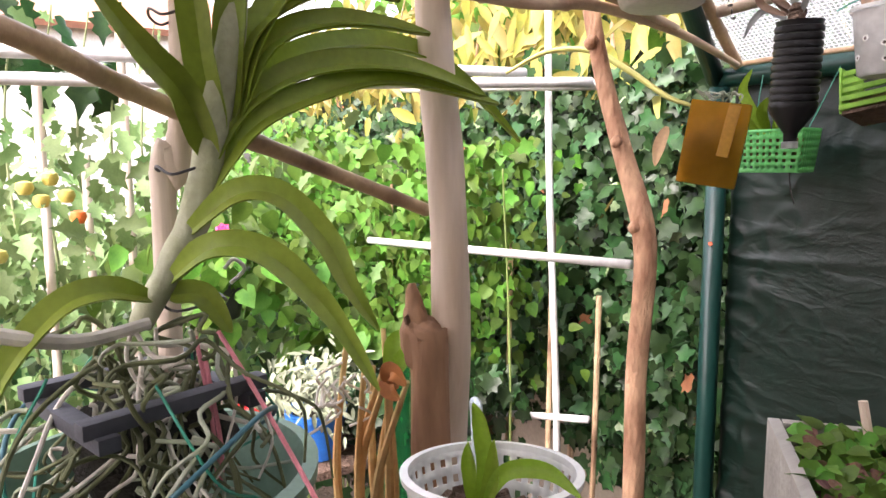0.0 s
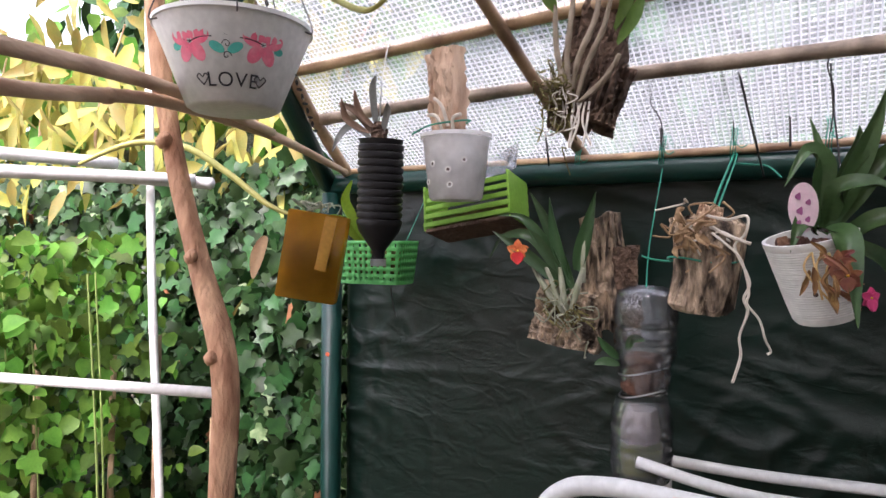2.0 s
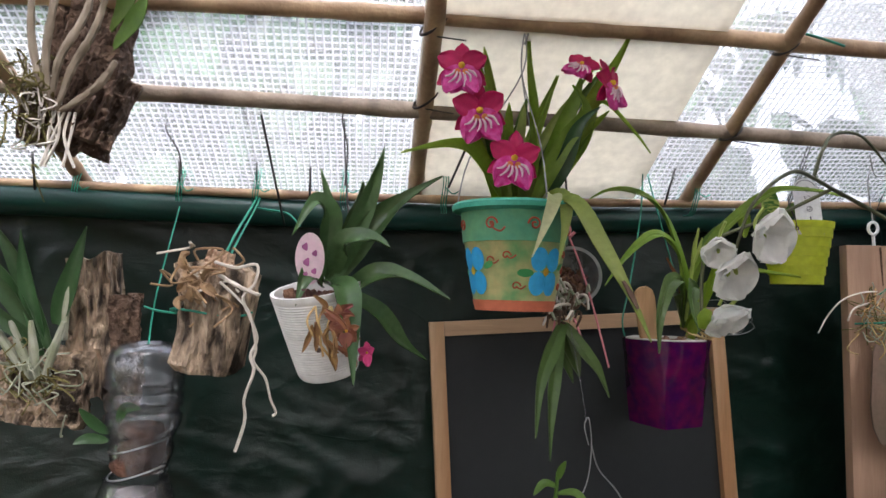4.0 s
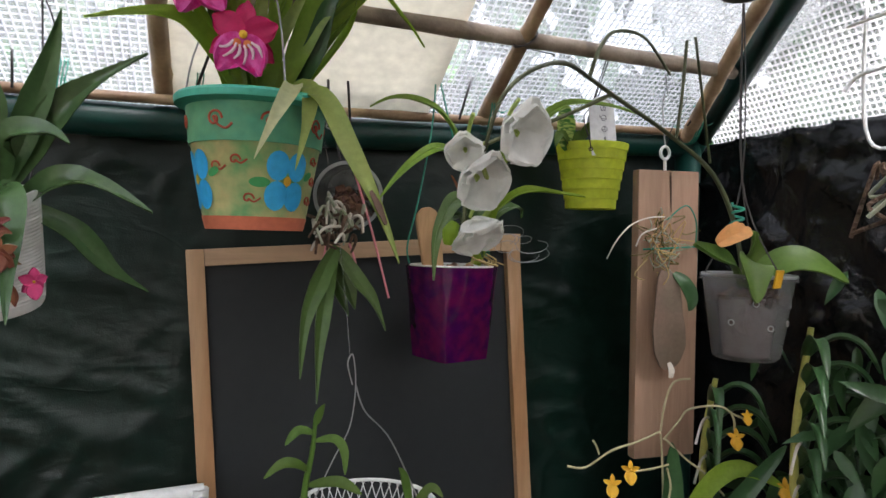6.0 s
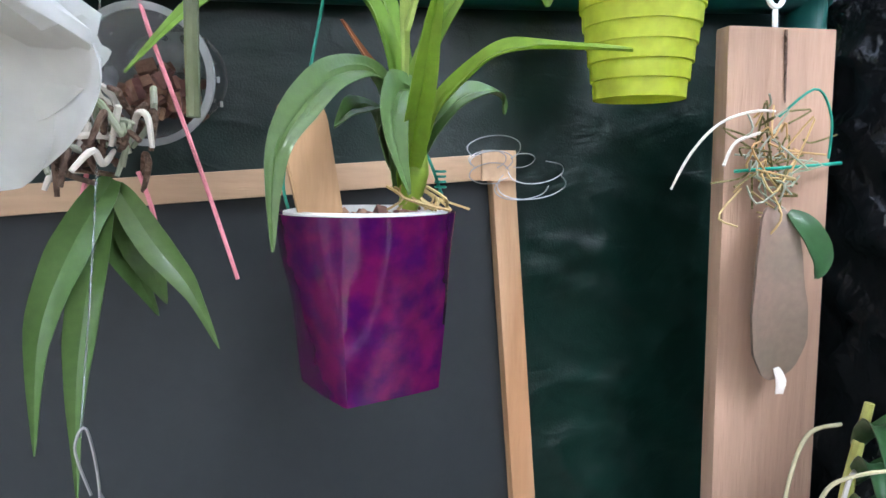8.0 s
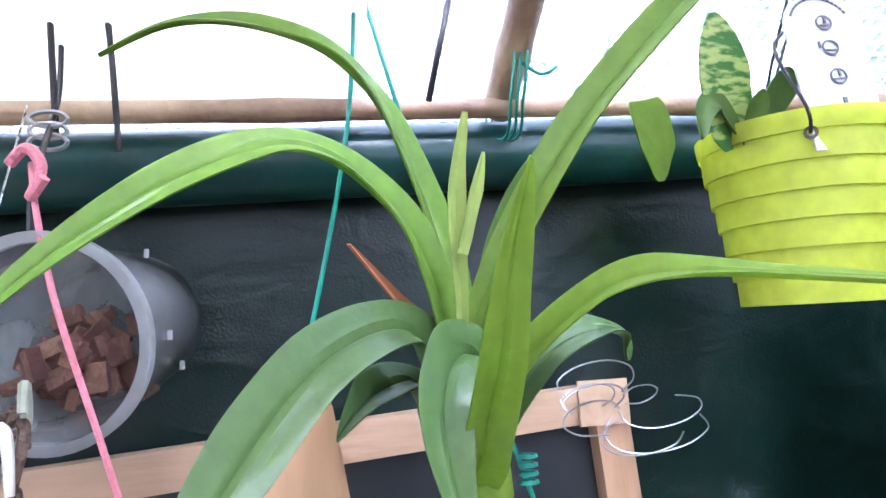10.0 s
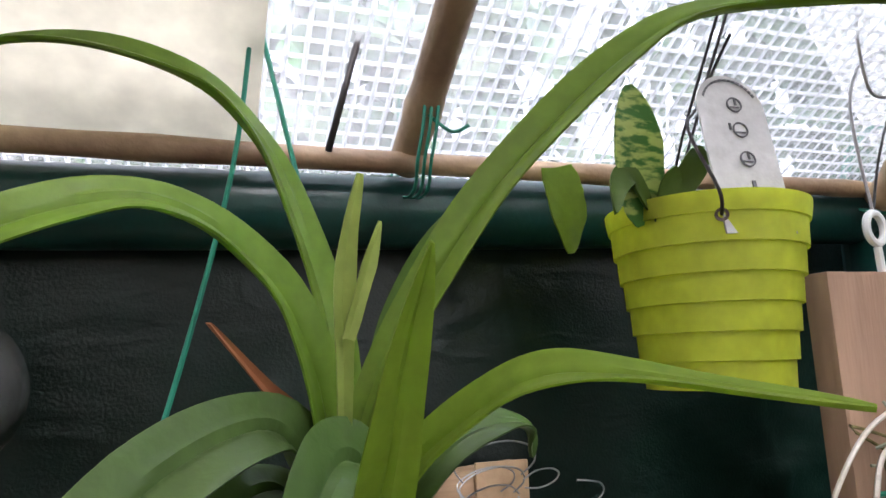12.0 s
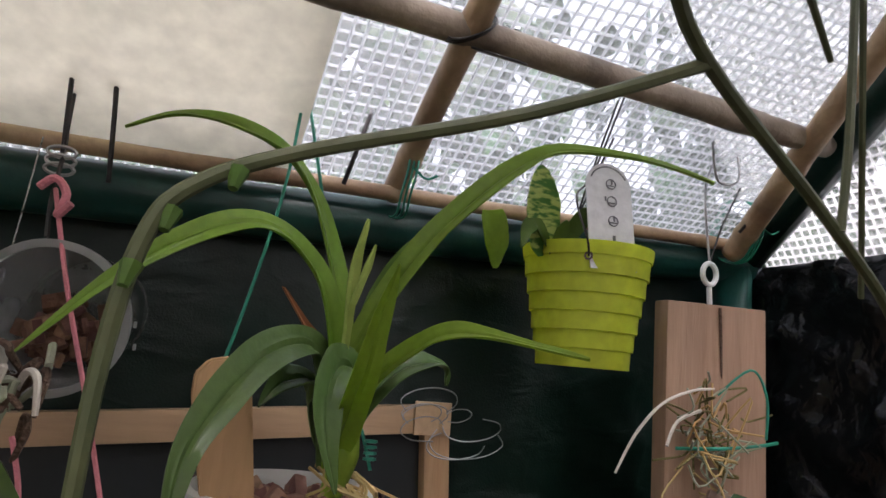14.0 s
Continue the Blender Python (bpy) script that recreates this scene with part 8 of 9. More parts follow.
part("new_shoot", strap(B(), [(0.900, 1.318, 1.790), (0.905, 1.312, 1.812), (0.908, 1.308, 1.826)], [0.004, 0.005, 0.001], up=(0, -1, 0), fold=0.9), bpy.data.materials["pale_shoot"], o3)
part("dry_leaf", strap(B(), [(0.898, 1.352, 1.735), (0.888, 1.345, 1.762), (0.876, 1.335, 1.776), (0.859, 1.320, 1.795)], [0.008, 0.008, 0.004, 0.0006], up=(0.2, -1, 0.2), fold=0.8), mat("red_brown_sheath", (0.26, 0.08, 0.03), (0.40, 0.18, 0.08), rough=0.7), o3)
for i in range(16):
    p = Vector((0.908 + rr.gauss(0, .006), 1.345 + rr.gauss(0, .006), 1.69))
    part("root", rod(B(), [p, p + Vector((rr.gauss(.006, .006), rr.gauss(-.006, .006), -.008)), p + Vector((rr.gauss(.012, .01), rr.gauss(-.012, .008), -.016))], 0.0011, n=4, steps=6), bpy.data.materials["dry_cane"], o3)

# yellow pot with mottled leaf and tag
YC = (1.138, 1.425, 1.764)
YELP = mat("lime_yellow_plastic", (0.72, 0.78, 0.09), (0.67, 0.73, 0.07), rough=0.36, scale=10, fine=90, bump=0.04, translucent=0.62)
yp = thing("yellow_pot", YC, "stepped lime-yellow plastic pot hung by thin wires", "hanging pot")
prof = [(0.0001, 0.0), (0.0395, 0.0)]
for i in range(6):
    r = 0.0405 + 0.0028 * i
    prof += [(r, 0.0155 * i), (r + 0.0008, 0.0155 * i + 0.0153), (r + 0.0022, 0.0155 * i + 0.0154)]
prof += [(0.0580, 0.100), (0.0582, 0.104), (0.0560, 0.104), (0.039, 0.004), (0.0001, 0.003)]
part("pot_body", lathe(B(), prof, n=56, m=at(*YC)), YELP, yp)
chips(yp, (YC[0], YC[1], YC[2] + 0.086), 0.045, 40, 41)
hq = on_cone(YC, 0.0405, 0.0575, 0.1, -2.15, 0.090, 0.0026)
part("hole", lathe(B(), [(0.002, 0.0), (0.0036, 0.0), (0.0036, 0.001), (0.002, 0.001)], n=14, m=Matrix.Translation(hq) @ Vector((-.55, -.84, 0)).to_track_quat('Z', 'Y').to_matrix().to_4x4(), closed=True), HOLE, yp)
for pts in ([hq, hq + Vector((-0.006, -0.006, 0.012)), hq + Vector((-0.008, 0.01, 0.05)), Vector((1.122, 1.40, 1.93)), Vector((1.130, 1.37, 1.995))], [Vector((1.15, 1.48, 1.86)), Vector((1.14, 1.44, 1.92)), Vector((1.131, 1.38, 1.995))], [Vector((1.115, 1.425, 1.87)), Vector((1.135, 1.41, 1.94)), Vector((1.128, 1.38, 1.96))]):
    part("hanging_wire", rod(B(), pts, 0.0010, n=5), STRING_DARK, yp)
tg = thing("plant_tag", (1.140, 1.39, 1.85), "white rounded plastic plant tag with small grey care symbols", "plant label")
bm = B()
MT = at(1.130, 1.384, 1.899, -10, -1, -6)
outl = [(-0.0215, -0.055), (0.0215, -0.055), (0.0215, 0.020)] + [(0.0215 * math.cos(t), 0.020 + 0.0215 * math.sin(t)) for t in [k * math.pi / 12 for k in range(1, 12)]] + [(-0.0215, 0.020)]
fa = [bm.verts.new(MT @ Vector((x, -0.0006, zz))) for x, zz in outl]
bb = [bm.verts.new(MT @ Vector((x, 0.0006, zz))) for x, zz in outl]
bm.faces.new(fa)
bm.faces.new(bb[::-1])
for i in range(len(outl)):
    bm.faces.new((fa[i], fa[(i + 1) % len(outl)], bb[(i + 1) % len(outl)], bb[i]))
part("tag_plate", bm, mat("tag_white", (0.72, 0.72, 0.71), rough=0.45, translucent=0.2), tg, smooth=False)
TAGINK = mat("tag_ink", (0.14, 0.14, 0.15), rough=0.6)
for i, zz in enumerate((0.022, 0.006, -0.012, -0.030, -0.044)):
    bm = B()
    if i == 3:
        block(bm, (0.0022, 0.0006, 0.010), MT @ at(0.002, -0.0012, zz))
        lathe(bm, [(0.0001, 0), (0.0024, 0), (0.0024, 0.0006), (0.0001, 0.0006)], n=10, m=MT @ at(0.002, -0.0010, zz - 0.005, 90, 0, 0))
    else:
        lathe(bm, [(0.0040, 0.0), (0.0048, 0.0), (0.0048, 0.0006), (0.0040, 0.0006)], n=18, m=MT @ at(0.002, -0.0010, zz, 90, 0, 0), closed=True)
        block(bm, (0.006, 0.0006, 0.0008), MT @ at(0.002, -0.0012, zz - 0.0015))
        block(bm, (0.0012, 0.0006, 0.004), MT @ at(-0.004 if i % 2 else 0.003, -0.0012, zz + 0.002))
    part("symbol", bm, TAGINK, tg, smooth=False)
bm = B()
for k in range(15):
    t = 0.5 + k * 0.155
    block(bm, (0.0022, 0.0006, 0.0012), MT @ at(0.0180 * math.cos(t), -0.0012, 0.020 + 0.0180 * math.sin(t), 0, 90 - math.degrees(t), 0))
part("print_line", bm, TAGINK, tg, smooth=False)


def mottled():
    m = mat("mottled_leaf", (0.46, 0.56, 0.16), (0.07, 0.20, 0.04), rough=0.4, scale=150, fine=220, bump=0.05, translucent=0.35, contrast=0.06, stretch=(0.5, 1, 1.5))
    return m


mo = thing("mottled_orchid", (1.10, 1.42, 1.85), "small orchid with one yellow-and-green mottled leaf in the yellow pot", "orchid")
part("leaf", strap(B(), [(1.085, 1.412, 1.855), (1.079, 1.405, 1.875), (1.070, 1.395, 1.900), (1.063, 1.388, 1.925)], widths([0.35, 0.85, 1.0, 1.0, 0.75, 0.12], 0.033), up=(0, -1, 0.05), fold=0.15), mottled(), mo)
for pts, w in (([(1.09, 1.41, 1.86), (1.070, 1.40, 1.878), (1.058, 1.395, 1.872), (1.052, 1.39, 1.855)], 0.014), ([(1.095, 1.41, 1.86), (1.11, 1.40, 1.885), (1.118, 1.40, 1.90)], 0.016), ([(1.088, 1.405, 1.855), (1.094, 1.40, 1.875), (1.096, 1.395, 1.885)], 0.012)):
    part("leaf", strap(B(), pts, widths(OVAL, w), up=(0, -1, 0.3)), LEAF_STRAP, mo)
part("leaf", strap(B(), [(1.046, 1.440, 1.893), (1.049, 1.438, 1.878), (1.051, 1.437, 1.862), (1.052, 1.437, 1.842)], [0.020, 0.026, 0.022, 0.004], up=(0, -1, 0.1)), LEAF_BRIGHT, o3)

# plank with a mounted orchid
pk = thing("plank_mount", (1.292, 1.425, 1.34), "sawn wooden plank hung by a white eye hook", "wood mount")
part("plank", block(B(), (0.118, 0.020, 0.49), at(1.291, 1.428, 1.590, 0, -0.9, -3), bevel=0.003), PLANK_WOOD, pk, smooth=False)
part("crack", rod(B(), [(1.287, 1.4165, 1.832), (1.289, 1.4165, 1.80), (1.291, 1.4165, 1.765)], [0.0016, 0.0014, 0.0006], n=5), BARK_DARK, pk)
part("eye_hook", rod(B(), [(1.282, 1.425, 1.835), (1.281, 1.425, 1.852)], 0.0026, n=8), WHITE_PAINT, pk)
part("eye_hook", lathe(B(), [(0.0105 + 0.0027 * math.cos(t), 0.0027 * math.sin(t)) for t in [k * 0.785 for k in range(8)]], n=24, m=at(1.281, 1.425, 1.865, 90, 0, 10), closed=True), WHITE_PAINT, pk)
part("hanging_wire", rod(B(), [(1.281, 1.425, 1.875), (1.273, 1.425, 1.95), (1.285, 1.42, 1.985), (1.302, 1.415, 1.99), (1.300, 1.41, 1.96), (1.275, 1.41, 1.955), (1.262, 1.405, 1.985), (1.258, 1.40, 2.01)], 0.0012, n=5, steps=50), WIRE_STEEL, pk)
part("hanging_wire", rod(B(), [(1.281, 1.425, 1.875), (1.30, 1.43, 1.915), (1.335, 1.44, 1.965)], 0.0010, n=5), STRING_DARK, pk)
part("binding_wire", rod(B(), [(1.232, 1.41, 1.700), (1.27, 1.395, 1.703), (1.32, 1.40, 1.706), (1.358, 1.412, 1.708)], 0.0017, n=6), STRING_GREEN, pk)
part("binding_wire", rod(B(), [(1.27, 1.40, 1.75), (1.30, 1.39, 1.775), (1.325, 1.395, 1.75), (1.33, 1.40, 1.712)], 0.0012, n=6), STRING_GREEN, pk)
po = thing("mounted_orchid", (1.27, 1.40, 1.70), "orchid with wiry roots and a bronze leaf on the plank", "orchid")
for i in range(60):
    p = Vector((1.262 + rr.gauss(0, .016), 1.405 + rr.gauss(0, .004), 1.712 + rr.gauss(0, .020)))
    part("root_strand", rod(B(), [p, p + Vector((rr.gauss(0, .014), rr.gauss(-.007, .006), rr.gauss(0, .012))), p + Vector((rr.gauss(0, .024), rr.gauss(-.003, .006), rr.gauss(-.008, .018)))], 0.0010, n=5, steps=7), (ROOT, MOSS, bpy.data.materials["dry_cane"])[i % 3], po)
part("long_root", rod(B(), [(1.265, 1.40, 1.755), (1.225, 1.385, 1.752), (1.185, 1.375, 1.740), (1.155, 1.37, 1.715), (1.137, 1.37, 1.685)], [0.0012, 0.0014, 0.0014, 0.0013, 0.0009], n=6), ROOT_WHITE, po)
part("long_root", rod(B(), [(1.25, 1.40, 1.735), (1.215, 1.39, 1.725), (1.20, 1.385, 1.705)], 0.0016, n=5), ROOT_WHITE, po)
part("leaf", strap(B(), [(1.270, 1.40, 1.665), (1.268, 1.393, 1.64), (1.268, 1.39, 1.577), (1.277, 1.395, 1.525), (1.281, 1.40, 1.50)], widths([0.3, 0.6, 0.85, 1.0, 1.0, 0.7, 0.15], 0.062), up=(0, -1, 0), fold=0.2, thick=0.003), mat("bronze_leaf", (0.16, 0.13, 0.09), (0.24, 0.16, 0.12), rough=0.45, scale=14, bump=0.1, translucent=0.1), po)
part("leaf", strap(B(), [(1.283, 1.395, 1.662), (1.297, 1.385, 1.645), (1.308, 1.38, 1.620), (1.305, 1.38, 1.60)], widths(OVAL, 0.028), up=(0, -1, 0.2)), LEAF_DARK, po)
part("dry_tip", strap(B(), [(1.279, 1.395, 1.512), (1.282, 1.392, 1.50), (1.281, 1.392, 1.487)], [0.006, 0.012, 0.008], up=(0, -1, 0)), ROOT_WHITE, po)

# frosted pot with a broad-leaved orchid and the long white-flowered stem
KC = (1.217, 1.165, 1.565)
ck = thing("frosted_pot", KC, "frosted clear plastic orchid pot with drilled holes", "orchid pot")
pot(ck, KC, 0.041, 0.055, 0.108, film_mat("grey_frosted_plastic", (0.72, 0.73, 0.73), 0.84, front=0.2, gloss=0.16, rough=0.25, scale=30), lip=0.004)
part("filling", lathe(B(), [(0.0001, 0.0), (0.028, 0.0), (0.036, 0.075), (0.0001, 0.08)], n=24, m=at(KC[0], KC[1], KC[2] + 0.004), wob=0.1), bpy.data.materials["grey_filling"], ck)
for a, zz in ((-2.15, 0.075), (-1.75, 0.045), (-1.1, 0.05), (-0.5, 0.07), (-2.7, 0.05)):
    p = on_cone(KC, 0.041, 0.055, 0.108, a, zz, 0.001)
    mm = Matrix.Translation(p) @ Vector((math.cos(a), math.sin(a), 0)).to_track_quat('Z', 'Y').to_matrix().to_4x4()
    part("hole", lathe(B(), [(0.0028, 0.0), (0.0040, 0.0), (0.0040, 0.0014), (0.0028, 0.0014)], n=14, m=mm, closed=True), MILKY, ck)
    part("hole_dark", lathe(B(), [(0.0001, 0.0005), (0.0029, 0.0005), (0.0029, 0.001), (0.0001, 0.001)], n=12, m=mm), HOLE, ck)
part("rim", lathe(B(), [(0.0545, 0.0), (0.0575, 0.0), (0.0578, 0.004), (0.0545, 0.0045)], n=48, m=at(KC[0], KC[1], KC[2] + 0.106), closed=True), MILKY, ck)
chips(ck, (KC[0], KC[1], KC[2] + 0.080), 0.042, 50, 51)
for a in (0.5, 2.6, 4.7):
    part("hanging_wire", rod(B(), [(KC[0] + 0.055 * math.cos(a), KC[1] + 0.055 * math.sin(a), KC[2] + 0.105), (1.225, 1.19, 1.80), (1.225, 1.20, 2.075)], 0.0010, n=5), STRING_DARK, ck)
part("wire_winding", rod(B(), [(1.205 + 0.008 * math.cos(t * 2), 1.175 + 0.008 * math.sin(t * 2), 1.735 + 0.004 * t) for t in [j * 0.6 for j in range(14)]], 0.0018, n=5, steps=50), STRING_GREEN, ck)
o4 = thing("white_orchid", (1.21, 1.165, 1.66), "broad-leaved phalaenopsis with a long dark stem of white flowers", "orchid")
for pts, w in (([(1.20, 1.16, 1.66), (1.165, 1.14, 1.690), (1.125, 1.125, 1.700), (1.085, 1.11, 1.712)], 0.034), ([(1.205, 1.155, 1.66), (1.180, 1.12, 1.690), (1.165, 1.10, 1.680), (1.158, 1.09, 1.645)], 0.042), ([(1.215, 1.16, 1.665), (1.245, 1.135, 1.692), (1.28, 1.12, 1.690), (1.325, 1.11, 1.668)], 0.044),
               ([(1.215, 1.165, 1.665), (1.22, 1.16, 1.70), (1.21, 1.15, 1.73)], 0.03)):
    part("leaf", strap(B(), pts, widths(OVAL, w), up=(-0.1, -0.7, 0.7), fold=0.25, thick=0.002), LEAF_STRAP, o4)
part("yellow_bud", strap(B(), [(1.135, 1.13, 1.712), (1.150, 1.125, 1.722), (1.165, 1.125, 1.728), (1.175, 1.13, 1.735)], [0.012, 0.026, 0.024, 0.006], up=(-0.2, -0.8, 0.5), fold=0.6), mat("peach_petal", (0.72, 0.38, 0.14), (0.62, 0.30, 0.10), rough=0.5, translucent=0.3), o4)
part("yellow_label", block(B(), (0.018, 0.002, 0.022), at(1.20, 1.10, 1.672, 10, 0, 20)), YEL, o4)
STEM = mat("dark_flower_stem", (0.05, 0.06, 0.028), (0.08, 0.09, 0.04), rough=0.55, scale=40, bump=0.1)
part("flower_stem", rod(B(), [(1.21, 1.165, 1.665), (1.205, 1.180, 1.74), (1.15, 1.160, 1.80), (1.06, 1.130, 1.838), (0.955, 1.092, 1.868), (0.905, 1.055, 1.872), (0.85, 1.005, 1.868), (0.80, 0.965, 1.848), (0.768, 0.950, 1.822), (0.758, 0.955, 1.79), (0.756, 0.962, 1.765)], [0.0032, 0.0030, 0.0027, 0.0025, 0.0022, 0.0018, 0.0016, 0.0014], n=8, steps=60), STEM, o4)
part("side_branch", rod(B(), [(0.955, 1.092, 1.868), (0.89, 1.092, 1.836), (0.826, 1.092, 1.811), (0.802, 1.088, 1.797), (0.794, 1.086, 1.783), (0.790, 1.085, 1.755), (0.789, 1.083, 1.715)], [0.0024, 0.0021, 0.0020, 0.0020, 0.0021, 0.0020, 0.0018], n=8, steps=40), mat("green_flower_stem", (0.06, 0.075, 0.03), (0.10, 0.11, 0.045), rough=0.55, scale=60, bump=0.1), o4)
part("side_branch", rod(B(), [(0.905, 1.055, 1.872), (0.92, 1.06, 1.905), (0.95, 1.08, 1.93), (1.0, 1.10, 1.935), (1.05, 1.12, 1.905)], [0.0024, 0.0022, 0.002, 0.0018, 0.0014], n=8, steps=24), STEM, o4)
part("side_branch", rod(B(), [(1.07, 1.131, 1.834), (1.075, 1.13, 1.88), (1.08, 1.13, 1.95)], 0.0020, n=8), STEM, o4)
part("support_stick", rod(B(), [(1.10, 1.14, 1.96), (1.18, 1.20, 1.82)], 0.0018, n=6), STEM, o4)
for c in ((0.812, 1.089, 1.803), (0.799, 1.087, 1.791), (0.793, 1.085, 1.778)):
    part("node", rod(B(), [c, Vector(c) + Vector((-0.001, -0.002, -0.005))], [0.0026, 0.0012], n=7, steps=3), LEAF_STRAP, o4)
PETALW = mat("white_petal", (0.90, 0.90, 0.88), (0.86, 0.87, 0.84), rough=0.5, scale=20, fine=100, bump=0.05, translucent=0.6)
for c, f, r in (((0.777, 0.955, 1.797), (0.30, -0.85, -0.30), 0.031), ((0.754, 0.975, 1.764), (0.25, -0.80, -0.50), 0.030), ((0.760, 0.992, 1.727), (0.25, -0.45, -0.85), 0.029), ((0.745, 0.968, 1.784), (-0.3, -0.6, -0.5), 0.020)):
    q = Matrix.Translation(c) @ Vector(f).to_track_quat('Z', 'Y').to_matrix().to_4x4()
    bm = B()
    for i in range(5):
        petal(bm, q @ at(0, 0, 0.0008 * i, 0, -44 + 6 * math.sin(2.3 * i), 72 * i + 20), r * (1 + 0.06 * math.sin(i * 1.9)), r * 1.5, cup=0.32, ruffle=0.09, seed=i * 1.7)
    fl = part("white_flower", bm, PETALW, o4)
    part("lip", petal(B(), q @ at(0, 0, 0.004, 0, -60, -90), r * 0.20, r * 0.16, cup=0.4), bpy.data.materials["pale_shoot"], fl)
    part("pedicel", rod(B(), [q @ Vector((0, 0, -0.002)), q @ Vector((0.002, 0.010, -0.008)), q @ Vector((0.006, 0.024, -0.006))], 0.0016, n=6), bpy.data.materials["pale_shoot"], fl)
part("bud", rod(B(), [(0.744, 0.985, 1.724), (0.740, 0.985, 1.716), (0.738, 0.985, 1.706)], [0.004, 0.0068, 0.003], n=10), LEAF_BRIGHT, o4)
part("pedicel", rod(B(), [(0.757, 0.962, 1.768), (0.768, 0.975, 1.755), (0.774, 0.985, 1.738), (0.766, 0.992, 1.724)], 0.0020, n=7), bpy.data.materials["pale_shoot"], o4)

# wire basket with a small dendrobium, low in front of the board
wbk = thing("wire_basket", (0.745, 1.27, 1.272), "white lattice wire basket hung in front of the chalkboard", "basket")
bm = B()
for i in range(44):
    for s in (-1, 1):
        a0 = 2 * math.pi * i / 44
        rod(bm, [(0.745 + (0.085 - 0.022 * (1 - t)) * math.cos(a0 + s * 0.45 * t), 1.275 + (0.085 - 0.022 * (1 - t)) * math.sin(a0 + s * 0.45 * t), 1.272 + 0.105 * t) for t in (0, .25, .5, .75, 1)], 0.0008, n=4, steps=6)
part("lattice", bm, WHITE_PAINT, wbk)
part("rim", lathe(B(), [(0.086 + 0.0026 * math.cos(t), 0.0026 * math.sin(t)) for t in [k * 0.785 for k in range(8)]], n=56, m=at(0.745, 1.275, 1.378), closed=True), WHITE_PAINT, wbk)
part("base_ring", lathe(B(), [(0.0001, 0.0), (0.064, 0.0), (0.064, 0.003), (0.0001, 0.003)], n=40, m=at(0.745, 1.275, 1.270)), WHITE_PAINT, wbk)
chips(wbk, (0.745, 1.275, 1.302), 0.06, 70, 61)
part("wire_hanger", rod(B(), [(0.666, 1.25, 1.382), (0.695, 1.25, 1.445), (0.715, 1.25, 1.485), (0.721, 1.25, 1.533), (0.717, 1.25, 1.570), (0.711, 1.25, 1.560), (0.717, 1.25, 1.535)], 0.0008, n=6, steps=40), WIRE_STEEL, wbk)
part("wire_hanger", rod(B(), [(0.721, 1.25, 1.535), (0.735, 1.26, 1.50), (0.77, 1.27, 1.46), (0.81, 1.28, 1.380)], 0.0010, n=6), WIRE_STEEL, wbk)
part("wire_hanger", rod(B(), [(0.714, 1.25, 1.566), (0.712, 1.33, 1.70), (0.70, 1.45, 1.89)], 0.0006, n=5), CLEAR, wbk)
o5 = thing("small_dendrobium", (0.665, 1.25, 1.34), "thin dendrobium with a yellow-green cane in the wire basket", "orchid")
part("cane", rod(B(), [(0.662, 1.25, 1.33), (0.664, 1.25, 1.41), (0.672, 1.25, 1.46), (0.675, 1.25, 1.50)], [0.0035, 0.004, 0.003, 0.002], n=9, knots=5), LEAF_STRAP, o5)
for pts, w in (([(0.668, 1.25, 1.437), (0.652, 1.24, 1.450), (0.635, 1.235, 1.452), (0.617, 1.23, 1.440)], 0.013), ([(0.674, 1.25, 1.471), (0.695, 1.24, 1.475), (0.706, 1.235, 1.462), (0.707, 1.23, 1.436)], 0.012), ([(0.675, 1.25, 1.49), (0.678, 1.245, 1.503), (0.683, 1.24, 1.516)], 0.010), ([(0.674, 1.25, 1.48), (0.655, 1.245, 1.486), (0.640, 1.24, 1.472)], 0.011),
               ([(0.668, 1.25, 1.42), (0.70, 1.23, 1.428), (0.725, 1.22, 1.415)], 0.014), ([(0.79, 1.24, 1.38), (0.78, 1.235, 1.42), (0.772, 1.23, 1.438)], 0.012), ([(0.79, 1.24, 1.38), (0.81, 1.23, 1.41), (0.825, 1.225, 1.40)], 0.012)):
    part("leaf", strap(B(), pts, widths(OVAL, w), up=(0, -0.7, 0.7)), LEAF_STRAP, o5)

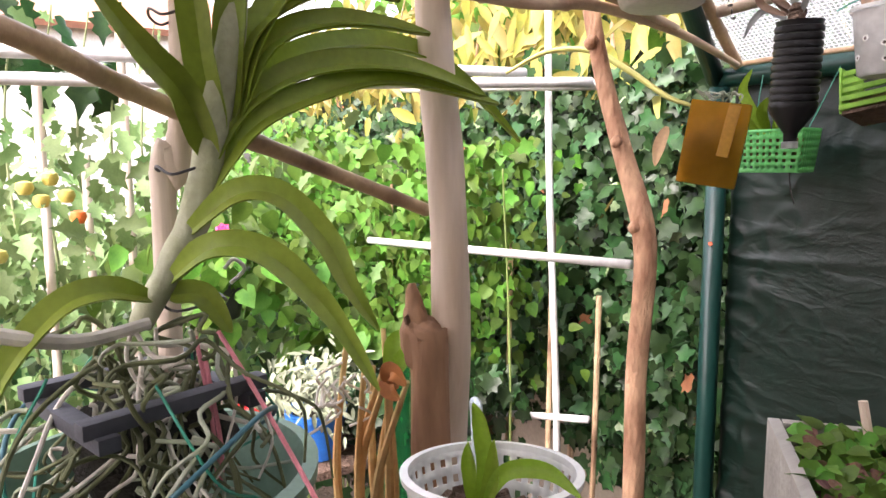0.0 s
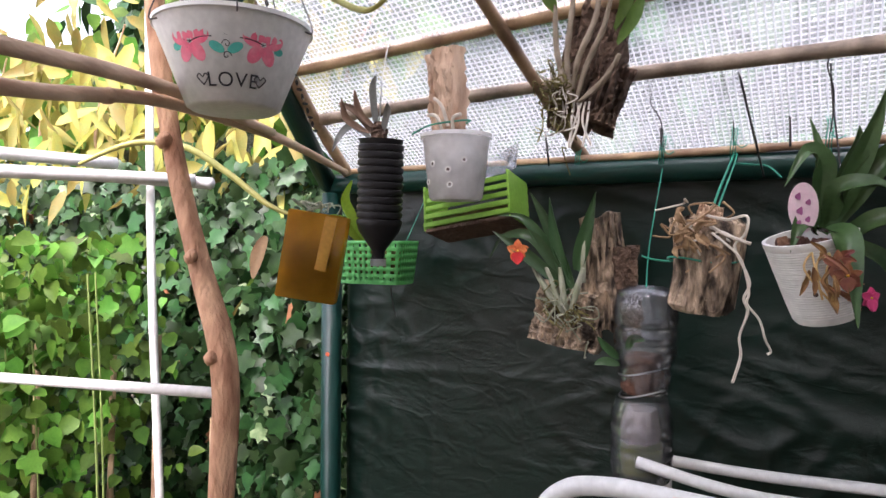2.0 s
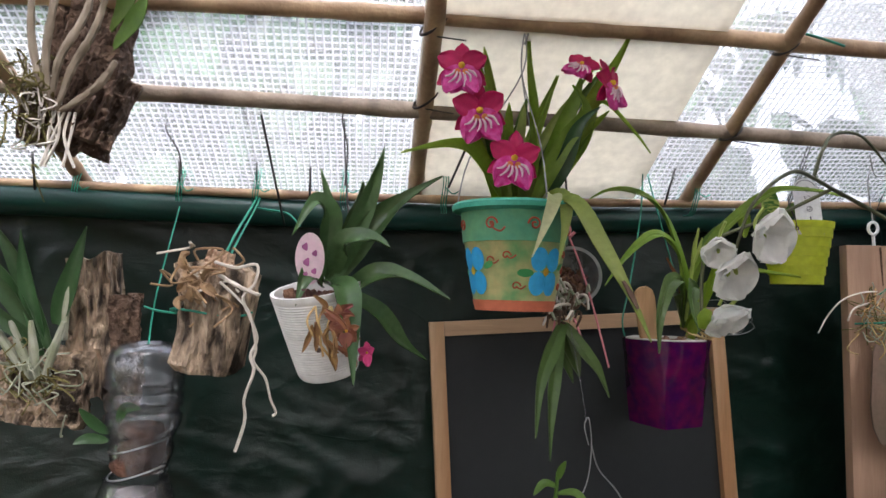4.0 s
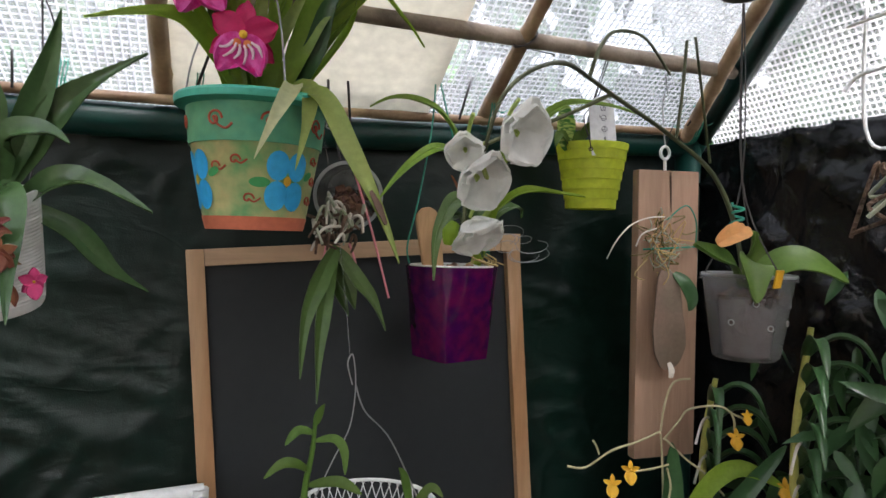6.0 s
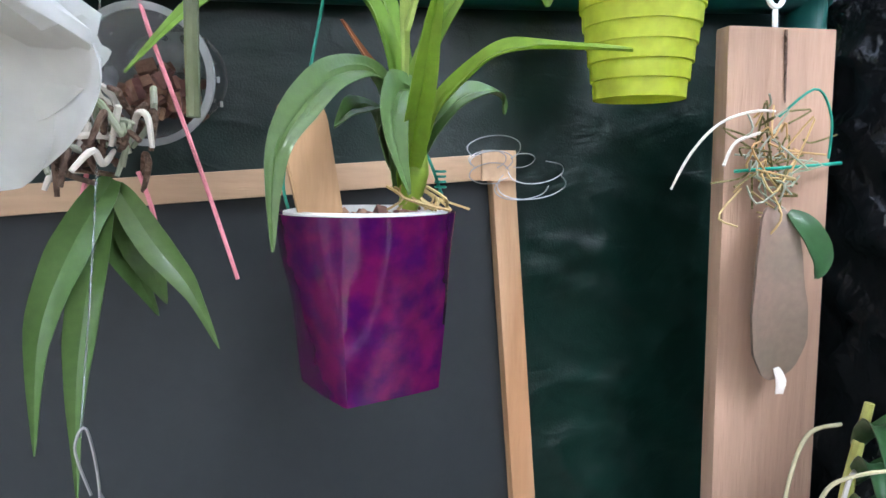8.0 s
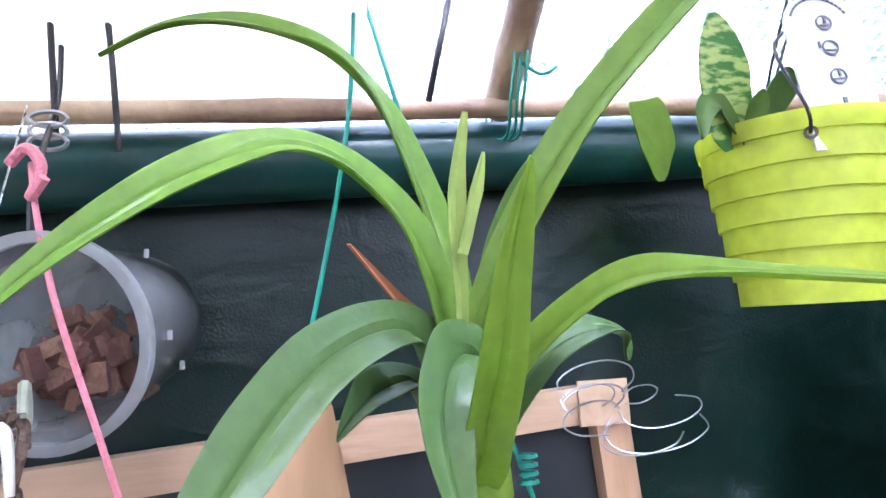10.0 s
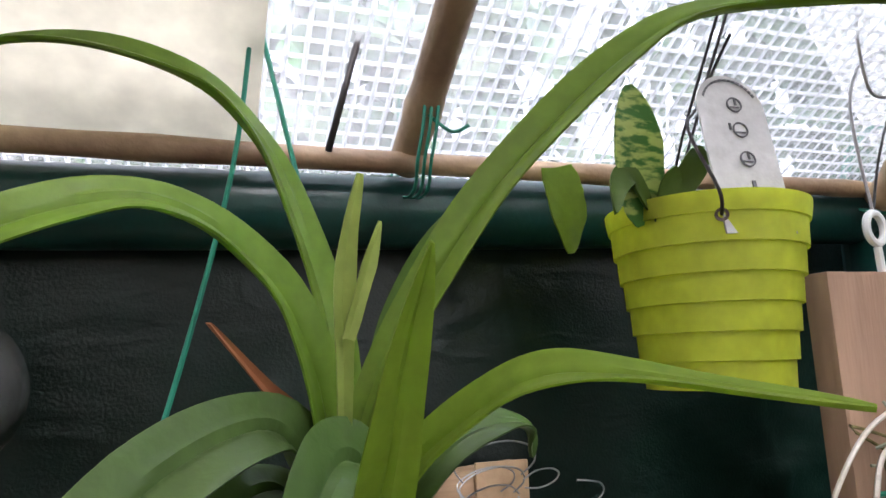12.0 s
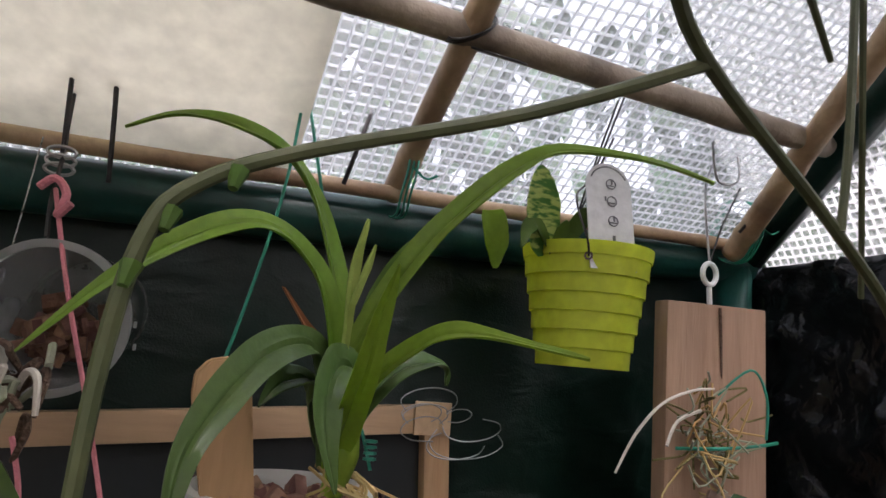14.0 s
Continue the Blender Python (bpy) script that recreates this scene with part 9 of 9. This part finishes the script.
# yellow oncidium and dark vandas in the corner
onc = thing("yellow_oncidium", (1.16, 1.25, 1.30), "oncidium with thin branching stems and small yellow flowers", "orchid")
TWIG = mat("pale_twig", (0.46, 0.42, 0.26), (0.34, 0.30, 0.16), rough=0.6, scale=60, bump=0.2)
for pts in ([(1.19, 1.28, 1.20), (1.17, 1.26, 1.36), (1.155, 1.25, 1.445)], [(1.155, 1.25, 1.448), (1.11, 1.24, 1.440), (1.069, 1.24, 1.431), (1.03, 1.24, 1.412), (1.003, 1.24, 1.416)], [(1.155, 1.25, 1.448), (1.160, 1.25, 1.485), (1.174, 1.25, 1.516), (1.202, 1.25, 1.520)],
            [(1.160, 1.25, 1.436), (1.185, 1.25, 1.46), (1.202, 1.25, 1.476), (1.253, 1.25, 1.478), (1.28, 1.25, 1.465), (1.299, 1.25, 1.457)], [(1.164, 1.25, 1.436), (1.20, 1.25, 1.405), (1.235, 1.25, 1.38), (1.27, 1.25, 1.345)], [(1.17, 1.25, 1.40), (1.14, 1.25, 1.396), (1.10, 1.25, 1.395)],
            [(1.168, 1.25, 1.395), (1.175, 1.25, 1.37), (1.172, 1.25, 1.35)], [(1.05, 1.24, 1.428), (1.045, 1.24, 1.44), (1.04, 1.24, 1.447)], [(1.278, 1.25, 1.465), (1.284, 1.25, 1.452), (1.283, 1.25, 1.44)]):
    part("stem", rod(B(), pts, 0.0016, n=5, wobble=0.2), TWIG, onc)
for c, r in (((1.072, 1.24, 1.386), 0.013), ((1.100, 1.24, 1.402), 0.013), ((1.283, 1.245, 1.432), 0.013), ((1.302, 1.245, 1.462), 0.009), ((1.33, 1.20, 1.37), 0.014), ((1.315, 1.19, 1.345), 0.014), ((1.35, 1.21, 1.35), 0.013)):
    flower(onc, c, (-0.5, -1, 0.1), r, YEL, YEL, lip=1.3, ruffle=0.15, wide=0.5)
for pts, w in (([(1.19, 1.28, 1.20), (1.185, 1.26, 1.33), (1.175, 1.25, 1.43)], 0.034), ([(1.20, 1.28, 1.20), (1.22, 1.25, 1.34), (1.27, 1.23, 1.392), (1.33, 1.20, 1.37)], 0.028), ([(1.21, 1.28, 1.2), (1.26, 1.23, 1.33), (1.33, 1.20, 1.43)], 0.03), ([(1.19, 1.27, 1.2), (1.15, 1.22, 1.30), (1.10, 1.2, 1.33)], 0.03)):
    part("leaf", strap(B(), pts, widths(LONG, w), up=(-0.2, -0.9, 0.4)), LEAF_DARK if w != 0.028 else LEAF_BRIGHT, onc)
cben = thing("corner_bench", (1.25, 1.18, 0.0), "grey timber bench in the dark corner", "bench")
part("board", block(B(), (0.34, 0.62, 0.04), at(1.25, 1.18, 1.18), bevel=0.004), GREYW, cben)
for y in (0.93, 1.43):
    part("upright", block(B(), (0.30, 0.05, 1.155), at(1.25, y, 0.577), bevel=0.004), GREYW, cben)
for i, (x, y, h, n) in enumerate(((1.345, 1.19, 0.40, 9), (1.37, 1.04, 0.42, 9), (1.31, 1.33, 0.30, 7))):
    vd = thing("corner_vanda", (x, y, 1.20), "dark green vanda with paired leaves in the dark corner", "orchid", group="corner vandas")
    part("stem", rod(B(), [(x, y, 1.20), (x - 0.01, y, 1.20 + h * 0.6), (x, y - 0.01, 1.20 + h)], [0.006, 0.006, 0.004], n=8), bpy.data.materials["yellow_green_cane"], vd)
    for k in range(n):
        for s in (-1, 1):
            z0 = 1.25 + (h - 0.06) * k / n
            d = Vector((s * 0.5 - 0.2, -0.75 + 0.3 * s, 0)).normalized()
            L = 0.07 + 0.03 * rr.random()
            part("leaf", strap(B(), [(x, y, z0), Vector((x, y, z0 + 0.035)) + d * L * 0.45, Vector((x, y, z0 + 0.03)) + d * L * 0.85, Vector((x, y, z0 - 0.005)) + d * L * 1.15], widths(LONG, 0.017), up=(0, -0.3, 1), fold=0.5, steps=12), LEAF_DARK, vd)
    for k in range(4):
        p = Vector((x - 0.01, y - 0.01, 1.26 + 0.06 * k))
        part("root", rod(B(), [p, p + Vector((-.03, -.02, .0)), p + Vector((-.05, -.03, -.03))], 0.0022, n=5), ROOT_WHITE, vd)
leaf_cloud("corner_foliage", lambda r: Vector((1.385 + r.gauss(0, 0.02), 1.10 + r.gauss(0, 0.09), 1.38 + r.gauss(0, 0.11))), 240, LANCE_SHAPE, (0.04, 0.08), LEAF_DARK, rr, (-1, -0.6, 0.4), 0.6, label="dark narrow leaves crowded in the corner", category="foliage")
solo("blue_cloth", sheet(B(), (1.36, 1.10, 1.205), (0.06, -0.06, 0.0), (0.02, 0.02, 0.11), 8, 8, 0.003, lambda u, v: 0.008 * math.sin(u * 9)), mat("blue_plastic_sheet", (0.02, 0.07, 0.32), rough=0.4), "folded blue plastic in the corner", "plastic sheet", loc=(1.36, 1.10, 1.205))

# white wire rack and a root ball hanging at the end wall
wr = thing("white_wire_rack", (1.40, 1.05, 1.90), "white coated wire rack hanging from the roof end", "wire rack")
for pts in ([(1.40, 1.16, 2.06), (1.402, 1.15, 1.86), (1.40, 1.05, 1.862), (1.40, 0.88, 1.87)], [(1.39, 1.18, 1.93), (1.40, 1.16, 1.952), (1.40, 1.05, 1.955), (1.40, 0.88, 1.965)], [(1.39, 1.18, 2.02), (1.40, 1.05, 2.03), (1.40, 0.88, 2.04)], [(1.40, 1.05, 2.05), (1.40, 1.05, 1.862)]):
    part("wire_bar", rod(B(), pts, 0.0026, n=8, steps=24), WHITE_PAINT, wr)
part("hook", rod(B(), [(1.40, 1.16, 2.06), (1.39, 1.17, 2.09), (1.375, 1.17, 2.085)], 0.0026, n=8), WHITE_PAINT, wr)
rb = thing("root_ball", (1.39, 1.08, 1.70), "dried orchid root ball hanging at the end wall", "orchid roots")
for i in range(26):
    p = Vector((1.385 + rr.gauss(0, .01), 1.07 + rr.gauss(0, .02), 1.80 + rr.gauss(0, .012)))
    part("root", rod(B(), [p, p + Vector((rr.gauss(-.012, .012), rr.gauss(0, .025), rr.gauss(-.01, .02))), p + Vector((rr.gauss(-.012, .015), rr.gauss(0, .035), rr.gauss(-.06, .03)))], 0.0030, n=6, steps=8), ROOT if i % 2 else BARK_DARK, rb)
part("hanging_wire", rod(B(), [(1.388, 1.07, 1.80), (1.39, 1.07, 1.92), (1.38, 1.07, 2.05)], 0.0012, n=5), STRING_DARK, rb)

# small grey pot hung near the ridge
gp = thing("grey_hanging_pot", (0.945, 0.90, 1.90), "small dark grey pot with a leafy cutting hung from the roof", "hanging pot")
pot(gp, (0.945, 0.90, 1.905), 0.018, 0.026, 0.05, mat("dark_grey_plastic", (0.10, 0.10, 0.11), rough=0.5), lip=0.002, t=0.002)
for pts in ([(0.945, 0.90, 1.95), (0.925, 0.895, 1.965), (0.90, 0.89, 1.955), (0.885, 0.885, 1.945)], [(0.945, 0.90, 1.95), (0.925, 0.89, 1.98), (0.91, 0.885, 1.99)], [(0.945, 0.90, 1.95), (0.945, 0.89, 1.985), (0.94, 0.885, 2.01)], [(0.945, 0.90, 1.95), (0.965, 0.89, 1.975), (0.98, 0.885, 1.97)]):
    part("leaf", strap(B(), pts, widths(OVAL, 0.010), up=(0, -0.6, 0.8)), LEAF_DARK, gp)
part("hanging_wire", rod(B(), [(0.945, 0.90, 1.95), (0.945, 0.91, 2.10), (0.945, 0.92, 2.22)], 0.0010, n=5), STRING_DARK, gp)

# wires, ties and sticks along the roof edge
k_ = 0
for pts in ([(0.278, 1.44, 1.835), (0.256, 1.37, 1.955), (0.233, 1.30, 2.077)], [(0.745, 1.45, 1.865), (0.741, 1.45, 1.92), (0.736, 1.45, 1.97)], [(0.714, 1.45, 1.875), (0.712, 1.45, 1.91), (0.710, 1.45, 1.945)],
            [(0.112, 1.45, 1.88), (0.110, 1.44, 1.95)], [(0.315, 1.45, 1.885), (0.314, 1.45, 1.95)], [(-0.28, 1.44, 1.87), (-0.285, 1.43, 1.94)], [(-0.10, 1.44, 1.875), (-0.105, 1.43, 1.95)], [(0.915, 1.45, 1.895), (0.93, 1.44, 1.96)], [(0.535, 1.40, 1.90), (0.56, 1.36, 1.965)], [(0.66, 1.36, 1.89), (0.675, 1.34, 1.94)], [(1.345, 1.45, 1.92), (1.375, 1.42, 1.975)]):
    solo("black_pin", rod(B(), pts, 0.0019, n=6), STRING_DARK, "thin black rod stuck through the roof edge", "rod", group="black rods", loc=pts[0])
for pts in ([(0.228, 1.46, 1.90), (0.230, 1.44, 1.94), (0.224, 1.42, 1.96), (0.245, 1.41, 1.975), (0.252, 1.40, 1.99), (0.235, 1.40, 2.0), (0.224, 1.39, 1.985), (0.227, 1.37, 1.98), (0.225, 1.33, 2.0)],
            [(0.112, 1.46, 1.90), (0.116, 1.42, 1.94), (0.108, 1.38, 1.965), (0.118, 1.35, 1.99), (0.112, 1.32, 2.0)], [(0.372, 1.42, 1.90), (0.376, 1.38, 1.95), (0.368, 1.35, 1.985), (0.374, 1.33, 2.0)],
            [(0.874, 1.445, 1.966), (0.880, 1.42, 1.98), (0.872, 1.40, 1.985), (0.878, 1.38, 1.992)], [(0.865, 1.42, 1.985), (0.862, 1.415, 1.975), (0.868, 1.40, 1.99), (0.882, 1.385, 1.992)]):
    wire("wire_hook", pts, 0.0011, STRING_DARK, "twisted dark wire hook on the bamboo", "wire hook", group="wire hooks")
for x in (-0.045, 0.112, 0.23, 0.37, 0.535, 0.972, 1.372):
    z0 = 1.873 + 0.031 * x
    bm = B()
    for k in range(3):
        rod(bm, [(x + 0.004 * k - 0.004 + 0.002 * math.sin(3 * t), 1.48 + 0.034 * math.cos(t), z0 + 0.014 + 0.036 * math.sin(t)) for t in [j * 0.63 for j in range(11)]], 0.0011, n=4, steps=30)
    rod(bm, [(x, 1.452, z0 + 0.02), (x + 0.012, 1.445, z0 + 0.008), (x + 0.022, 1.443, z0 + 0.012)], 0.0011, n=4)
    solo("tie_wire", bm, STRING_GREEN, "green wire tying bamboo to the tube", "tie wire", group="tie wires", loc=(x, 1.48, z0))
wire("green_cord_end", [(0.972, 1.20, 2.105), (1.0, 1.18, 2.09), (1.035, 1.17, 2.075)], 0.0018, STRING_GREEN, "green cord end tied where the bamboo canes cross", "cord")
for x, y, z0 in ((0.488, 1.30, 2.012), (0.488, 1.19, 2.075), (0.972, 1.34, 2.0), (0.972, 1.20, 2.085)):
    bm = B()
    for k in range(3):
        rod(bm, [(x + 0.018 * math.cos(t), y + 0.003 * k + 0.016 * math.sin(t), z0 + 0.018 * math.sin(t + 0.8)) for t in [j * 0.63 for j in range(11)]], 0.0010, n=4, steps=26)
    rod(bm, [(x, y, z0 - 0.016), (x + 0.025, y - 0.01, z0 - 0.022), (x + 0.04, y - 0.012, z0 - 0.024)], 0.0010, n=4)
    solo("tie_wire", bm, STRING_DARK, "dark wire tying two crossing bamboo canes", "tie wire", group="dark ties", loc=(x, y, z0))
for x in (-0.29, 0.03, 0.30, 0.526, 0.748, 0.93):
    solo("tarp_clip", block(B(), (0.011, 0.006, 0.004), at(x, 1.463 + 0.033 * x, 1.846 + 0.031 * x), bevel=0.0012), WHITE_PLASTIC, "small white plastic tarpaulin clip", "clip", group="tarpaulin clips", loc=(x, 1.463 + 0.033 * x, 1.846 + 0.031 * x))
